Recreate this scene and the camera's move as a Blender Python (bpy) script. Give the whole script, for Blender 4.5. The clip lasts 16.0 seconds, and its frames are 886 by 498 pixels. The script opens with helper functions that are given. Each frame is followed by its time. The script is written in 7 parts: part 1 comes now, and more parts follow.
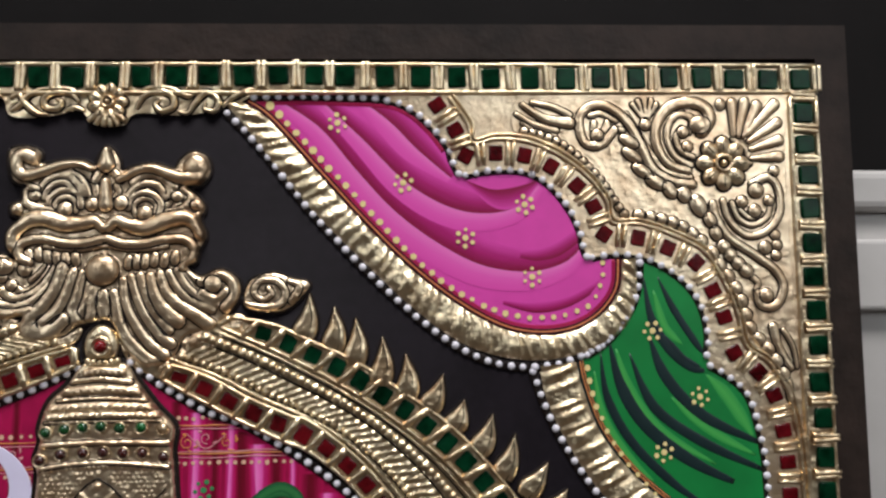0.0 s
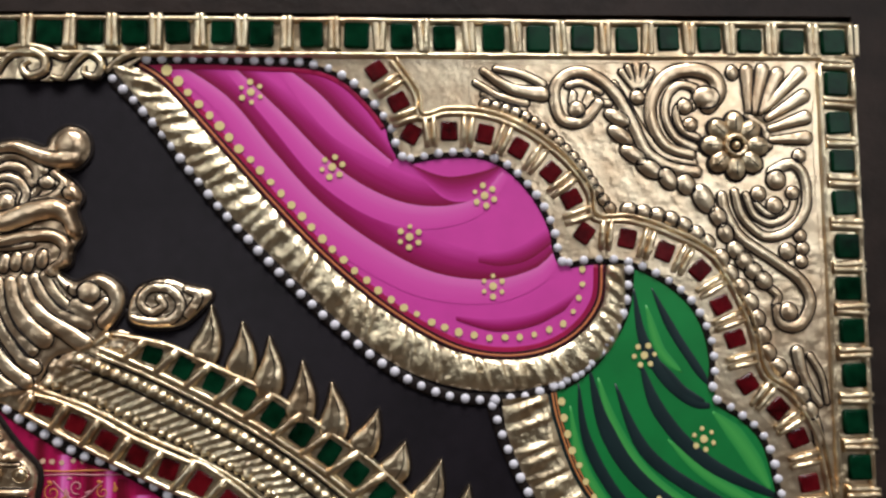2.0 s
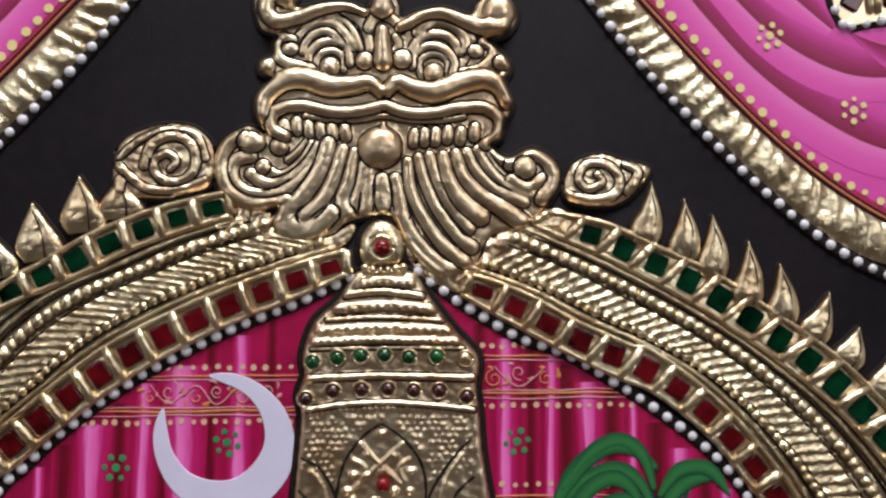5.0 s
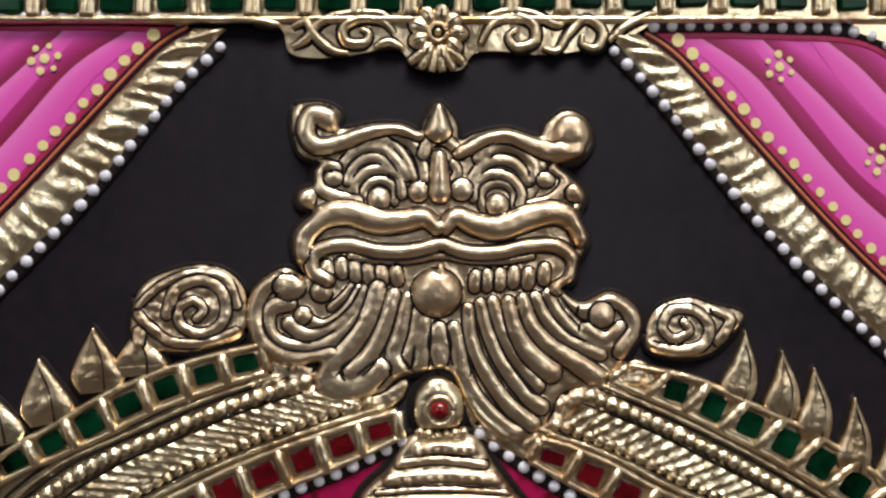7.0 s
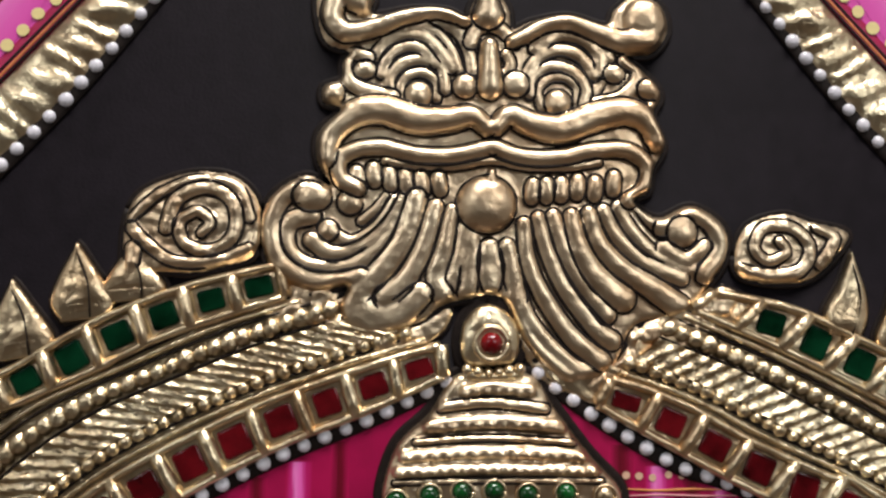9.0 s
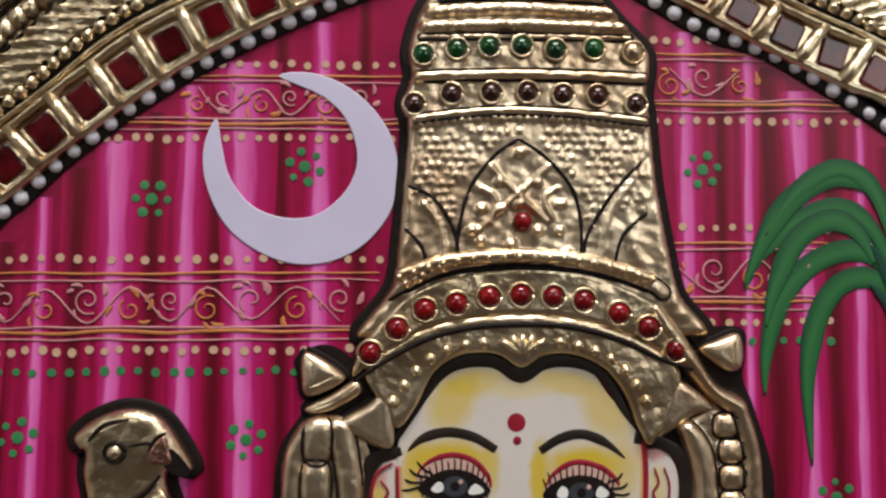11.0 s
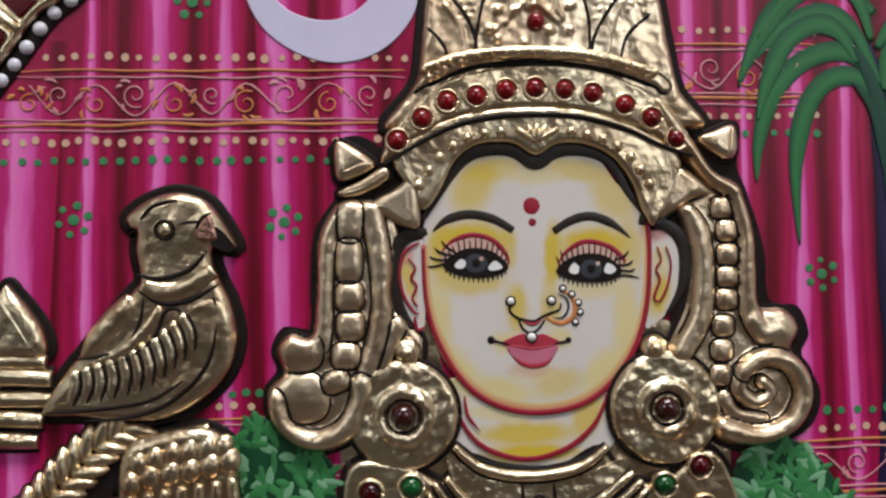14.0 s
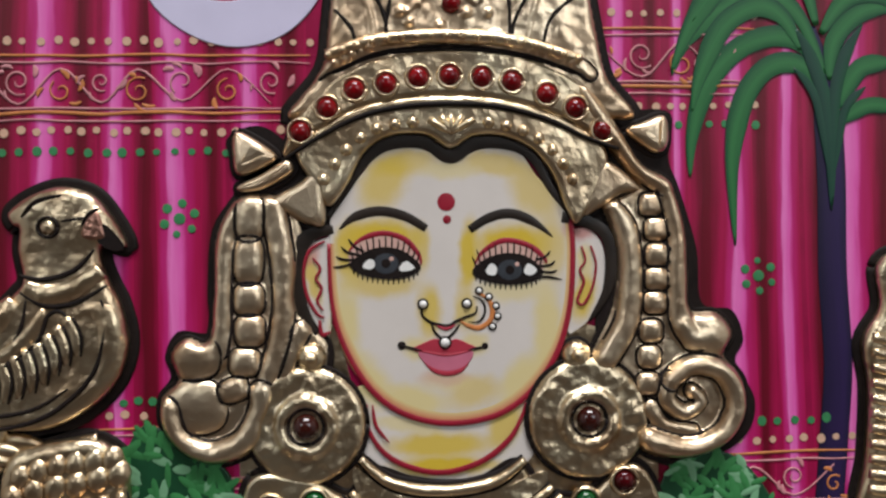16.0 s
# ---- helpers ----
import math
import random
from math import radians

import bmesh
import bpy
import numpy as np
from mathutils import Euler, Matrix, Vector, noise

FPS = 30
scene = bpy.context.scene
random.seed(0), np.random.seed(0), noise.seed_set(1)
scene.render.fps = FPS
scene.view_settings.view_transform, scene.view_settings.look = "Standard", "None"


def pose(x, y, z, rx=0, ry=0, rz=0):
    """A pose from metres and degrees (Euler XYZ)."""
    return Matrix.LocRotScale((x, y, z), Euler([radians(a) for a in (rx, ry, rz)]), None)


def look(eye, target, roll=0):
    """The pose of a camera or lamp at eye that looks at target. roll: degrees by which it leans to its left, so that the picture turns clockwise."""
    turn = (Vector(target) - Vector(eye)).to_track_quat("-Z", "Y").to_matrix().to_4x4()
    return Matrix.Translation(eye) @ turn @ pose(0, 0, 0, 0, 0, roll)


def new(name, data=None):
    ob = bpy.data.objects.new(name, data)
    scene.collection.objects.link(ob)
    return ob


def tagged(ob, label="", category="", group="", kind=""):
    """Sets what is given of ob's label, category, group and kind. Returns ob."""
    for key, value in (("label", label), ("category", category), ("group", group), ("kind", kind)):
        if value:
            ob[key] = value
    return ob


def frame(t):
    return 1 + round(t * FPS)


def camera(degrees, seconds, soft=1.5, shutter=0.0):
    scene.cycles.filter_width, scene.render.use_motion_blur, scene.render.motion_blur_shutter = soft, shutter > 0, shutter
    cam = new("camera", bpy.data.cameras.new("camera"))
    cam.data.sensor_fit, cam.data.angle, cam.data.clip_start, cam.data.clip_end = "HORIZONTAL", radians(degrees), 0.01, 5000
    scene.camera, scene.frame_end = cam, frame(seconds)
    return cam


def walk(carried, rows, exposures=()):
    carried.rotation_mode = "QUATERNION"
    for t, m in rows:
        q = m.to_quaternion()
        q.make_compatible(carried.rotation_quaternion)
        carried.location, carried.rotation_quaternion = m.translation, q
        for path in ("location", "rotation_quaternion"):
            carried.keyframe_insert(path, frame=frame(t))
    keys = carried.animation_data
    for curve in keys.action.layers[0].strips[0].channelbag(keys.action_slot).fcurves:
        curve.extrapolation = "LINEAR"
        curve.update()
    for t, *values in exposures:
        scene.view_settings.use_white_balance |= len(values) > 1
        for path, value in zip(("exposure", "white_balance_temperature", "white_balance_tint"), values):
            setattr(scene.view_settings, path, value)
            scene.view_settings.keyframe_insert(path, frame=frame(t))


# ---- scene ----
cam = camera(58.0, 16.0, soft=2.5)
PATH = [
    (0, (0.091, -0.274, 0.598), (0.252, 1.712, 0.775), -0.6),
    (0.5, (0.094, -0.265, 0.608), (0.244, 1.722, 0.783), -0.2),
    (1, (0.103, -0.25, 0.606), (0.248, 1.738, 0.775), -0.4),
    (1.5, (0.101, -0.232, 0.606), (0.231, 1.756, 0.779), -0.2),
    (2, (0.116, -0.22, 0.603), (0.245, 1.768, 0.783), -0.1),
    (2.5, (0.116, -0.216, 0.594), (0.241, 1.774, 0.751), -0.4),
    (3, (0.098, -0.214, 0.578), (0.241, 1.773, 0.747), -0.7),
    (3.5, (0.067, -0.215, 0.579), (0.19, 1.777, 0.696), -0.6),
    (4, (0.032, -0.209, 0.576), (0.13, 1.78, 0.76), -0.4),
    (4.2, (0.02, -0.206, 0.576), (0.11, 1.786, 0.733), -0.3),
    (6.3, (0.0, -0.187, 0.595), (0.077, 1.808, 0.709), -0.1),
    (6.5, (-0.003, -0.184, 0.602), (0.077, 1.812, 0.698), -0.0),
    (7, (-0.006, -0.175, 0.618), (0.077, 1.821, 0.7), -0.0),
    (7.5, (-0.003, -0.168, 0.62), (0.072, 1.827, 0.734), 0.0),
    (8, (-0.011, -0.162, 0.62), (0.067, 1.833, 0.747), 0.0),
    (8.5, (-0.016, -0.156, 0.612), (0.069, 1.839, 0.733), 0.3),
    (9, (-0.014, -0.146, 0.596), (0.067, 1.846, 0.754), 0.1),
    (9.5, (-0.02, -0.137, 0.575), (0.036, 1.854, 0.763), 0.3),
    (10, (-0.019, -0.137, 0.556), (0.068, 1.857, 0.685), -0.1),
    (10.2, (-0.017, -0.137, 0.547), (0.054, 1.857, 0.677), -0.1),
    (12.3, (-0.031, -0.145, 0.495), (0.086, 1.85, 0.585), -0.6),
    (12.5, (-0.033, -0.145, 0.491), (0.085, 1.85, 0.576), -0.6),
    (13, (-0.031, -0.147, 0.488), (0.08, 1.848, 0.565), -0.7),
    (13.5, (-0.027, -0.149, 0.485), (0.076, 1.847, 0.562), -0.8),
    (14, (-0.026, -0.15, 0.486), (0.091, 1.845, 0.555), -0.9),
    (14.5, (-0.028, -0.149, 0.484), (0.096, 1.846, 0.543), -1.0),
    (15, (-0.024, -0.149, 0.48), (0.101, 1.846, 0.556), -1.1),
    (15.5, (-0.019, -0.146, 0.481), (0.105, 1.849, 0.565), -1.0),
    (16, (-0.009, -0.141, 0.489), (0.104, 1.855, 0.515), -0.7),
]
walk(cam, [(t, look(eye, target, roll)) for t, eye, target, roll in PATH],
     exposures=[(0.0, 0.08, 6450, 10), (3.0, 0.02, 6450, 10), (6.5, 0.2, 6500, 10), (8.5, 0.2, 6600, 10), (10.0, 0.05, 7000, 10), (12.5, 0.0, 6300, 10), (16.0, 0.03, 6400, 10)])

# ---- light ----
world = bpy.data.worlds.new("world")
scene.world = world
world.use_nodes = True
world.node_tree.nodes["Background"].inputs[0].default_value = (0.55, 0.62, 0.75, 1)
world.node_tree.nodes["Background"].inputs[1].default_value = 0.4


def area(name, eye, target, sx, sy, power, colour):
    data = bpy.data.lights.new(name, "AREA")
    data.shape, data.size, data.size_y, data.energy, data.color = "RECTANGLE", sx, sy, power, colour
    ob = new(name, data)
    ob.matrix_world = look(eye, target)
    return ob


area("window_light", (0.95, -2.44, 1.42), (0.1, 0, 0.6), 1.7, 1.1, 22, (0.92, 0.97, 1.0))
area("window_light", (-1.4, -2.44, 1.6), (0.0, 0, 0.6), 0.9, 0.9, 14, (0.92, 0.97, 1.0))
area("ceiling_lamp_light", (0.15, -0.85, 2.42), (0.12, -0.45, 0.6), 1.3, 0.5, 55, (1.0, 0.985, 0.97))


# ---- materials ----
def material(name, colour, rough=0.5, metal=0.0, var=0.0, grain=600, bump=0.0, bump_scale=900, coat=0.0, colour2=None, spec=0.4, swell=0.0):
    m = bpy.data.materials.new(name)
    m.use_nodes = True
    nt = m.node_tree
    b = nt.nodes["Principled BSDF"]
    b.inputs["Roughness"].default_value = rough
    b.inputs["Metallic"].default_value = metal
    b.inputs["Specular IOR Level"].default_value = spec
    b.inputs["Coat Weight"].default_value = coat
    b.inputs["Coat Roughness"].default_value = 0.15
    geo = nt.nodes.new("ShaderNodeTexCoord")
    c1 = (*colour, 1)
    c2 = (*(colour2 or [v * (1 - var) for v in colour]), 1)
    n1 = nt.nodes.new("ShaderNodeTexNoise")
    n1.inputs["Scale"].default_value = grain
    n1.inputs["Detail"].default_value = 5
    nt.links.new(geo.outputs["Object"], n1.inputs["Vector"])
    n2 = nt.nodes.new("ShaderNodeTexNoise")
    n2.inputs["Scale"].default_value = grain / 7
    n2.inputs["Detail"].default_value = 3
    nt.links.new(geo.outputs["Object"], n2.inputs["Vector"])
    add = nt.nodes.new("ShaderNodeMath")
    add.operation = "MULTIPLY_ADD"
    add.inputs[1].default_value = 0.5
    nt.links.new(n1.outputs[0], add.inputs[0])
    half = nt.nodes.new("ShaderNodeMath")
    half.operation = "MULTIPLY"
    half.inputs[1].default_value = 0.5
    nt.links.new(n2.outputs[0], half.inputs[0])
    nt.links.new(half.outputs[0], add.inputs[2])
    ramp = nt.nodes.new("ShaderNodeValToRGB")
    ramp.color_ramp.elements[0].position, ramp.color_ramp.elements[0].color = 0.36, c2
    ramp.color_ramp.elements[1].position, ramp.color_ramp.elements[1].color = 0.6, c1
    nt.links.new(add.outputs[0], ramp.inputs[0])
    nt.links.new(ramp.outputs[0], b.inputs["Base Color"])
    if bump:
        n3 = nt.nodes.new("ShaderNodeTexNoise")
        n3.inputs["Scale"].default_value = bump_scale
        n3.inputs["Detail"].default_value = 4
        nt.links.new(geo.outputs["Object"], n3.inputs["Vector"])
        bp = nt.nodes.new("ShaderNodeBump")
        bp.inputs["Strength"].default_value = bump
        bp.inputs["Distance"].default_value = 0.001
        nt.links.new(n3.outputs[0], bp.inputs["Height"])
        if swell:
            n4 = nt.nodes.new("ShaderNodeTexNoise")
            n4.inputs["Scale"].default_value = bump_scale / 3.2
            n4.inputs["Detail"].default_value = 2
            nt.links.new(geo.outputs["Object"], n4.inputs["Vector"])
            bp2 = nt.nodes.new("ShaderNodeBump")
            bp2.inputs["Strength"].default_value = swell
            bp2.inputs["Distance"].default_value = 0.003
            nt.links.new(n4.outputs[0], bp2.inputs["Height"])
            nt.links.new(bp2.outputs[0], bp.inputs["Normal"])
        nt.links.new(bp.outputs[0], b.inputs["Normal"])
    return m


def across(name, stops, rough=0.4, streak=0.25, coat=0.0):
    """Brush paint whose colour runs over the band's width (the map's v)."""
    m = material(name, (1, 1, 1), rough, coat=coat, spec=0.25)
    nt = m.node_tree
    b = nt.nodes["Principled BSDF"]
    uv = nt.nodes.new("ShaderNodeUVMap")
    sep = nt.nodes.new("ShaderNodeSeparateXYZ")
    nt.links.new(uv.outputs[0], sep.inputs[0])
    mp = nt.nodes.new("ShaderNodeMapping")
    mp.inputs["Scale"].default_value = (0.06, 5.0, 1)
    nt.links.new(uv.outputs[0], mp.inputs["Vector"])
    n = nt.nodes.new("ShaderNodeTexNoise")
    n.inputs["Scale"].default_value = 1.2
    n.inputs["Detail"].default_value = 4
    nt.links.new(mp.outputs[0], n.inputs["Vector"])
    ma = nt.nodes.new("ShaderNodeMath")
    ma.operation = "MULTIPLY_ADD"
    ma.inputs[1].default_value = streak
    nt.links.new(n.outputs[0], ma.inputs[0])
    sub = nt.nodes.new("ShaderNodeMath")
    sub.operation = "SUBTRACT"
    sub.inputs[1].default_value = streak / 2
    nt.links.new(sep.outputs[1], sub.inputs[0])
    nt.links.new(sub.outputs[0], ma.inputs[2])
    ramp = nt.nodes.new("ShaderNodeValToRGB")
    els = ramp.color_ramp.elements
    while len(els) < len(stops):
        els.new(0.5)
    for e, (p, c) in zip(els, stops):
        e.position, e.color = p, (*c, 1)
    nt.links.new(ma.outputs[0], ramp.inputs[0])
    nt.links.new(ramp.outputs[0], b.inputs["Base Color"])
    return m


GOLD = material("gold_foil", (0.81, 0.68, 0.47), 0.31, 1.0, grain=160, colour2=(0.58, 0.41, 0.25), bump=0.42, bump_scale=360, swell=0.42)
GOLD_ROUGH = material("crinkled_gold_foil", (0.81, 0.68, 0.47), 0.31, 1.0, grain=160, colour2=(0.57, 0.43, 0.27), bump=0.7, bump_scale=420, swell=0.5)
GOLD_SMOOTH = material("smooth_gold_foil", (0.85, 0.69, 0.49), 0.345, 1.0, grain=160, colour2=(0.62, 0.43, 0.27), bump=0.22, bump_scale=420, swell=0.08)
INK = material("black_outline_paint", (0.012, 0.007, 0.006), 0.6, var=0.5, grain=900, bump=0.1, spec=0.15)
GROUND = material("black_painted_board", (0.0070, 0.0053, 0.0074), 0.6, var=0.4, grain=300, bump=0.12, bump_scale=1500, spec=0.06)
WOOD = material("black_stained_frame_wood", (0.024, 0.015, 0.012), 0.5, var=0.6, grain=90, bump=0.3, bump_scale=260, spec=0.16)
PEARL = material("white_pearl", (0.62, 0.60, 0.66), 0.3, var=0.15, grain=500, coat=0.3)
GREEN_STONE = material("green_glass_stone", (0.002, 0.030, 0.012), 0.1, var=0.9, grain=200, spec=0.07)
GREEN_GEM = material("bright_green_glass", (0.004, 0.085, 0.016), 0.06, var=0.8, grain=420, coat=0.4)
RED_STONE = material("red_glass_stone", (0.10, 0.003, 0.006), 0.12, var=0.85, grain=260, spec=0.4)
RUBY = material("ruby_red_glass", (0.24, 0.003, 0.006), 0.07, var=0.85, grain=300, coat=0.4, spec=0.25)
DARK_STONE = material("dark_garnet_stone", (0.04, 0.006, 0.004), 0.1, var=0.5, grain=300, coat=0.6)
PINK = material("pink_paint", (0.58, 0.055, 0.33), 0.38, var=0.12, grain=130, coat=0.0, spec=0.25)
MAGENTA = material("magenta_paint", (0.33, 0.005, 0.06), 0.38, var=0.4, grain=130, coat=0.0, spec=0.25)
FOLD = across("pink_fold_shadow_paint", [(0.0, (0.17, 0.002, 0.025)), (0.45, (0.31, 0.008, 0.12)), (1.0, (0.56, 0.05, 0.32))])
FOLD_LIGHT = across("pink_fold_light_paint", [(0.0, (0.66, 0.15, 0.44)), (0.5, (0.62, 0.08, 0.37)), (1.0, (0.58, 0.055, 0.33))])
STRIPE = across("curtain_fold_paint", [(0.02, (0.33, 0.005, 0.06)), (0.22, (0.46, 0.02, 0.17)), (0.34, (0.70, 0.17, 0.46)), (0.55, (0.66, 0.10, 0.38)), (0.72, (0.42, 0.012, 0.13)), (0.98, (0.33, 0.005, 0.06))], streak=0.35)
STRIPE_DARK = across("curtain_valley_paint", [(0.03, (0.33, 0.005, 0.06)), (0.4, (0.10, 0.002, 0.010)), (0.6, (0.13, 0.002, 0.014)), (0.97, (0.33, 0.005, 0.06))], streak=0.35)
GREEN = material("green_paint", (0.007, 0.19, 0.042), 0.38, var=0.3, grain=60, coat=0.0, spec=0.25)
GREEN_LIGHT = across("light_green_brush_paint", [(0.0, (0.007, 0.19, 0.042)), (0.5, (0.05, 0.30, 0.06)), (1.0, (0.007, 0.19, 0.042))])
NAVY = material("dark_teal_paint", (0.008, 0.02, 0.022), 0.38, var=0.4, grain=100, coat=0.0, spec=0.25)
CREAM = material("cream_dot_paint", (0.72, 0.58, 0.26), 0.45, var=0.15, grain=500)
OCHRE = material("ochre_line_paint", (0.60, 0.21, 0.06), 0.45, var=0.3, grain=400)
SASH_DOT = material("pale_sash_dot_paint", (0.64, 0.40, 0.28), 0.45, var=0.3, grain=400)
PALE = material("pale_pink_line_paint", (0.60, 0.25, 0.27), 0.45, var=0.3, grain=400)
LEAF_DOT = material("green_dot_paint", (0.04, 0.22, 0.08), 0.45, var=0.3, grain=400)
MOON = material("pale_lilac_white_paint", (0.60, 0.56, 0.74), 0.42, var=0.1, grain=90, coat=0.1)
BLUSH = across("jaw_shading_paint", [(0.0, (0.28, 0.03, 0.03)), (0.4, (0.55, 0.24, 0.12)), (1.0, (0.63, 0.50, 0.24))], streak=0.05)
CRIMSON = material("crimson_paint", (0.29, 0.010, 0.028), 0.4, var=0.25, grain=300)
LIP = material("rose_paint", (0.55, 0.15, 0.23), 0.38, var=0.2, grain=300, coat=0.2)
LID = material("pale_rose_lid_paint", (0.64, 0.40, 0.34), 0.42, var=0.2, grain=300, spec=0.25)
LIP_DARK = material("deep_rose_paint", (0.40, 0.035, 0.06), 0.4, var=0.2, grain=300, spec=0.25)
HAIR = material("dark_brown_hair_paint", (0.02, 0.012, 0.008), 0.42, var=0.4, grain=400)
GREY = material("grey_iris_paint", (0.045, 0.05, 0.06), 0.35, var=0.4, grain=600)
WHITE = material("white_paint", (0.78, 0.76, 0.74), 0.4, var=0.08, grain=300)
FROND = across("palm_leaf_paint", [(0.0, (0.006, 0.04, 0.022)), (0.2, (0.014, 0.10, 0.03)), (0.5, (0.03, 0.15, 0.045)), (0.78, (0.012, 0.08, 0.03)), (1.0, (0.006, 0.035, 0.022))], streak=0.4)
FROND_DARK = across("palm_leaf_root_paint", [(0.0, (0.005, 0.03, 0.022)), (0.5, (0.010, 0.05, 0.032)), (1.0, (0.010, 0.07, 0.03))], streak=0.4)
TRUNK = across("palm_trunk_paint", [(0.0, (0.008, 0.007, 0.022)), (0.35, (0.024, 0.012, 0.06)), (1.0, (0.008, 0.006, 0.02))], streak=0.4)
LEAF = material("light_leaf_paint", (0.17, 0.36, 0.20), 0.42, var=0.35, grain=200)
LEAF_DARK = material("dark_leaf_paint", (0.008, 0.065, 0.024), 0.42, var=0.5, grain=150)


# ---- small mesh kit: millimetres on the picture plane, h rises towards the viewer ----
def curve(pts, n=8, closed=False):
    """A smooth line through a few points."""
    p = [Vector(q) for q in pts]
    if len(p) == 2 and not closed:
        return [p[0].lerp(p[1], i / n) for i in range(n + 1)]
    out = []
    m = len(p)
    for i in range(m if closed else m - 1):
        if closed:
            a, b, c, d = p[i - 1], p[i], p[(i + 1) % m], p[(i + 2) % m]
        else:
            a, b, c, d = p[max(i - 1, 0)], p[i], p[i + 1], p[min(i + 2, m - 1)]
        for k in range(n):
            t = k / n
            out.append(0.5 * (2 * b + (c - a) * t + (2 * a - 5 * b + 4 * c - d) * t * t + (3 * b - a - 3 * c + d) * t ** 3))
    if not closed:
        out.append(p[-1].copy())
    return out


def spaced(line, step=None, count=None):
    """Points at even steps along a line, with the direction there."""
    lens = [0.0]
    for a, b in zip(line, line[1:]):
        lens.append(lens[-1] + (b - a).length)
    count = count or max(2, round(lens[-1] / step) + 1)
    out, k = [], 0
    for i in range(count):
        s = lens[-1] * i / (count - 1)
        while k < len(lens) - 2 and lens[k + 1] < s:
            k += 1
        seg = max(lens[k + 1] - lens[k], 1e-6)
        q = line[k].lerp(line[k + 1], (s - lens[k]) / seg)
        d = (line[k + 1] - line[k])
        out.append((q, d.normalized() if d.length else Vector((1, 0))))
    return out


def mir(pts):
    return [(-x, z) for x, z in pts]


def spiral(cx, cz, r0, r1, turns, start, n=14):
    out = []
    for i in range(n + 1):
        f = i / n
        a = radians(start) + turns * 2 * math.pi * f
        r = r0 + (r1 - r0) * f
        out.append((cx + r * math.cos(a), cz + r * math.sin(a)))
    return out


class Kit:
    def __init__(self):
        self.v, self.f, self.mi, self.uv = [], [], [], []

    def face(self, ids, mat, uvs=None):
        self.f.append(ids)
        self.mi.append(mat)
        self.uv.extend(uvs or [(0.5, 0.5)] * len(ids))

    def vert(self, x, z, h):
        self.v.append((x / 1000, -h / 1000, z / 1000))
        return len(self.v) - 1

    def tube(self, pts, w, h=None, base=0.0, mat=0, ends=(0.35, 0.35), seg=6, n=6, raw=False, wave=0.0, flat=False):
        """A half-round strand along a line; ends: its width at both ends as a share."""
        line = pts if raw else curve(pts, n)
        if h is None:
            h = w * 0.5
        rows, m = [], len(line)
        run = 0.0
        for i, q in enumerate(line):
            d = line[min(i + 1, m - 1)] - line[max(i - 1, 0)]
            d = d.normalized() if d.length > 1e-9 else Vector((1, 0))
            nx, nz = -d.y, d.x
            f = i / (m - 1)
            k = min(1.0, ends[0] + (1 - ends[0]) * min(1, f / 0.3), ends[1] + (1 - ends[1]) * min(1, (1 - f) / 0.3))
            if i:
                run += (q - line[i - 1]).length
            if wave:
                k *= 1 + wave * math.sin(run * 2.1)
            row = []
            for j in range(seg + 1):
                a = math.pi * j / seg
                o = math.cos(a) * w * 0.5 * k
                row.append((self.vert(q.x + nx * o, q.y + nz * o, base + (min(1.0, 3 * math.sin(a)) if flat else math.sin(a)) * h * (0.4 + 0.6 * k)), (run, j / seg)))
            rows.append(row)
        for a, b in zip(rows, rows[1:]):
            for j in range(seg):
                q = (a[j], a[j + 1], b[j + 1], b[j])
                self.face([x[0] for x in q], mat, [x[1] for x in q])
        for row, flip in ((rows[0], 1), (rows[-1], -1)):
            self.face([x[0] for x in row][::flip], mat)
        return self

    def plate(self, pts, h=0.2, base=0.0, mat=0, round_=0.0, n=6, raw=False, rings=3, closed=True):
        """A filled outline with a rounded rim."""
        line = [Vector(q) for q in pts] if raw else curve(pts, n, closed)
        area2 = sum(a.x * b.y - b.x * a.y for a, b in zip(line, line[1:] + line[:1]))
        if area2 < 0:
            line.reverse()
        m = len(line)
        norm = []
        for i in range(m):
            d = line[(i + 1) % m] - line[i - 1]
            d = d.normalized() if d.length > 1e-9 else Vector((1, 0))
            norm.append((-d.y, d.x))
        room = [1e9] * m
        if round_:
            xy = np.array([(q.x, q.y) for q in line])
            nn = np.array(norm)
            for i in range(m):
                d = xy - xy[i]
                dn = d @ nn[i]
                d2 = (d * d).sum(1)
                ok = dn > 1e-3 * np.sqrt(d2) + 1e-9
                ok[i] = False
                if ok.any():
                    room[i] = float((d2[ok] / (2 * dn[ok])).min()) * 0.8
            for _ in range(3):
                room = [min(room[i], (room[i - 1] + room[i] + room[(i + 1) % m]) / 3) for i in range(m)]
        prof = [(0, -0.05), (0, h * (0.35 if round_ else 1.0))]
        if round_:
            for k in range(1, rings + 1):
                a = math.pi / 2 * k / rings
                prof.append((round_ * (1 - math.cos(a)), h * (0.35 + 0.65 * math.sin(a))))
        prev = None
        for off, hh in prof:
            ring = []
            for q, nv, lim in zip(line, norm, room):
                o = off * min(1.0, lim / round_) if round_ else off
                s = (0.55 + 0.45 * min(1.0, lim / round_)) if round_ else 1.0
                ring.append(self.vert(q.x + nv[0] * o, q.y + nv[1] * o, base + hh * s))
            if prev:
                for i in range(m):
                    self.face([prev[i], prev[(i + 1) % m], ring[(i + 1) % m], ring[i]], mat)
            prev = ring
        self.face(prev, mat)
        return self

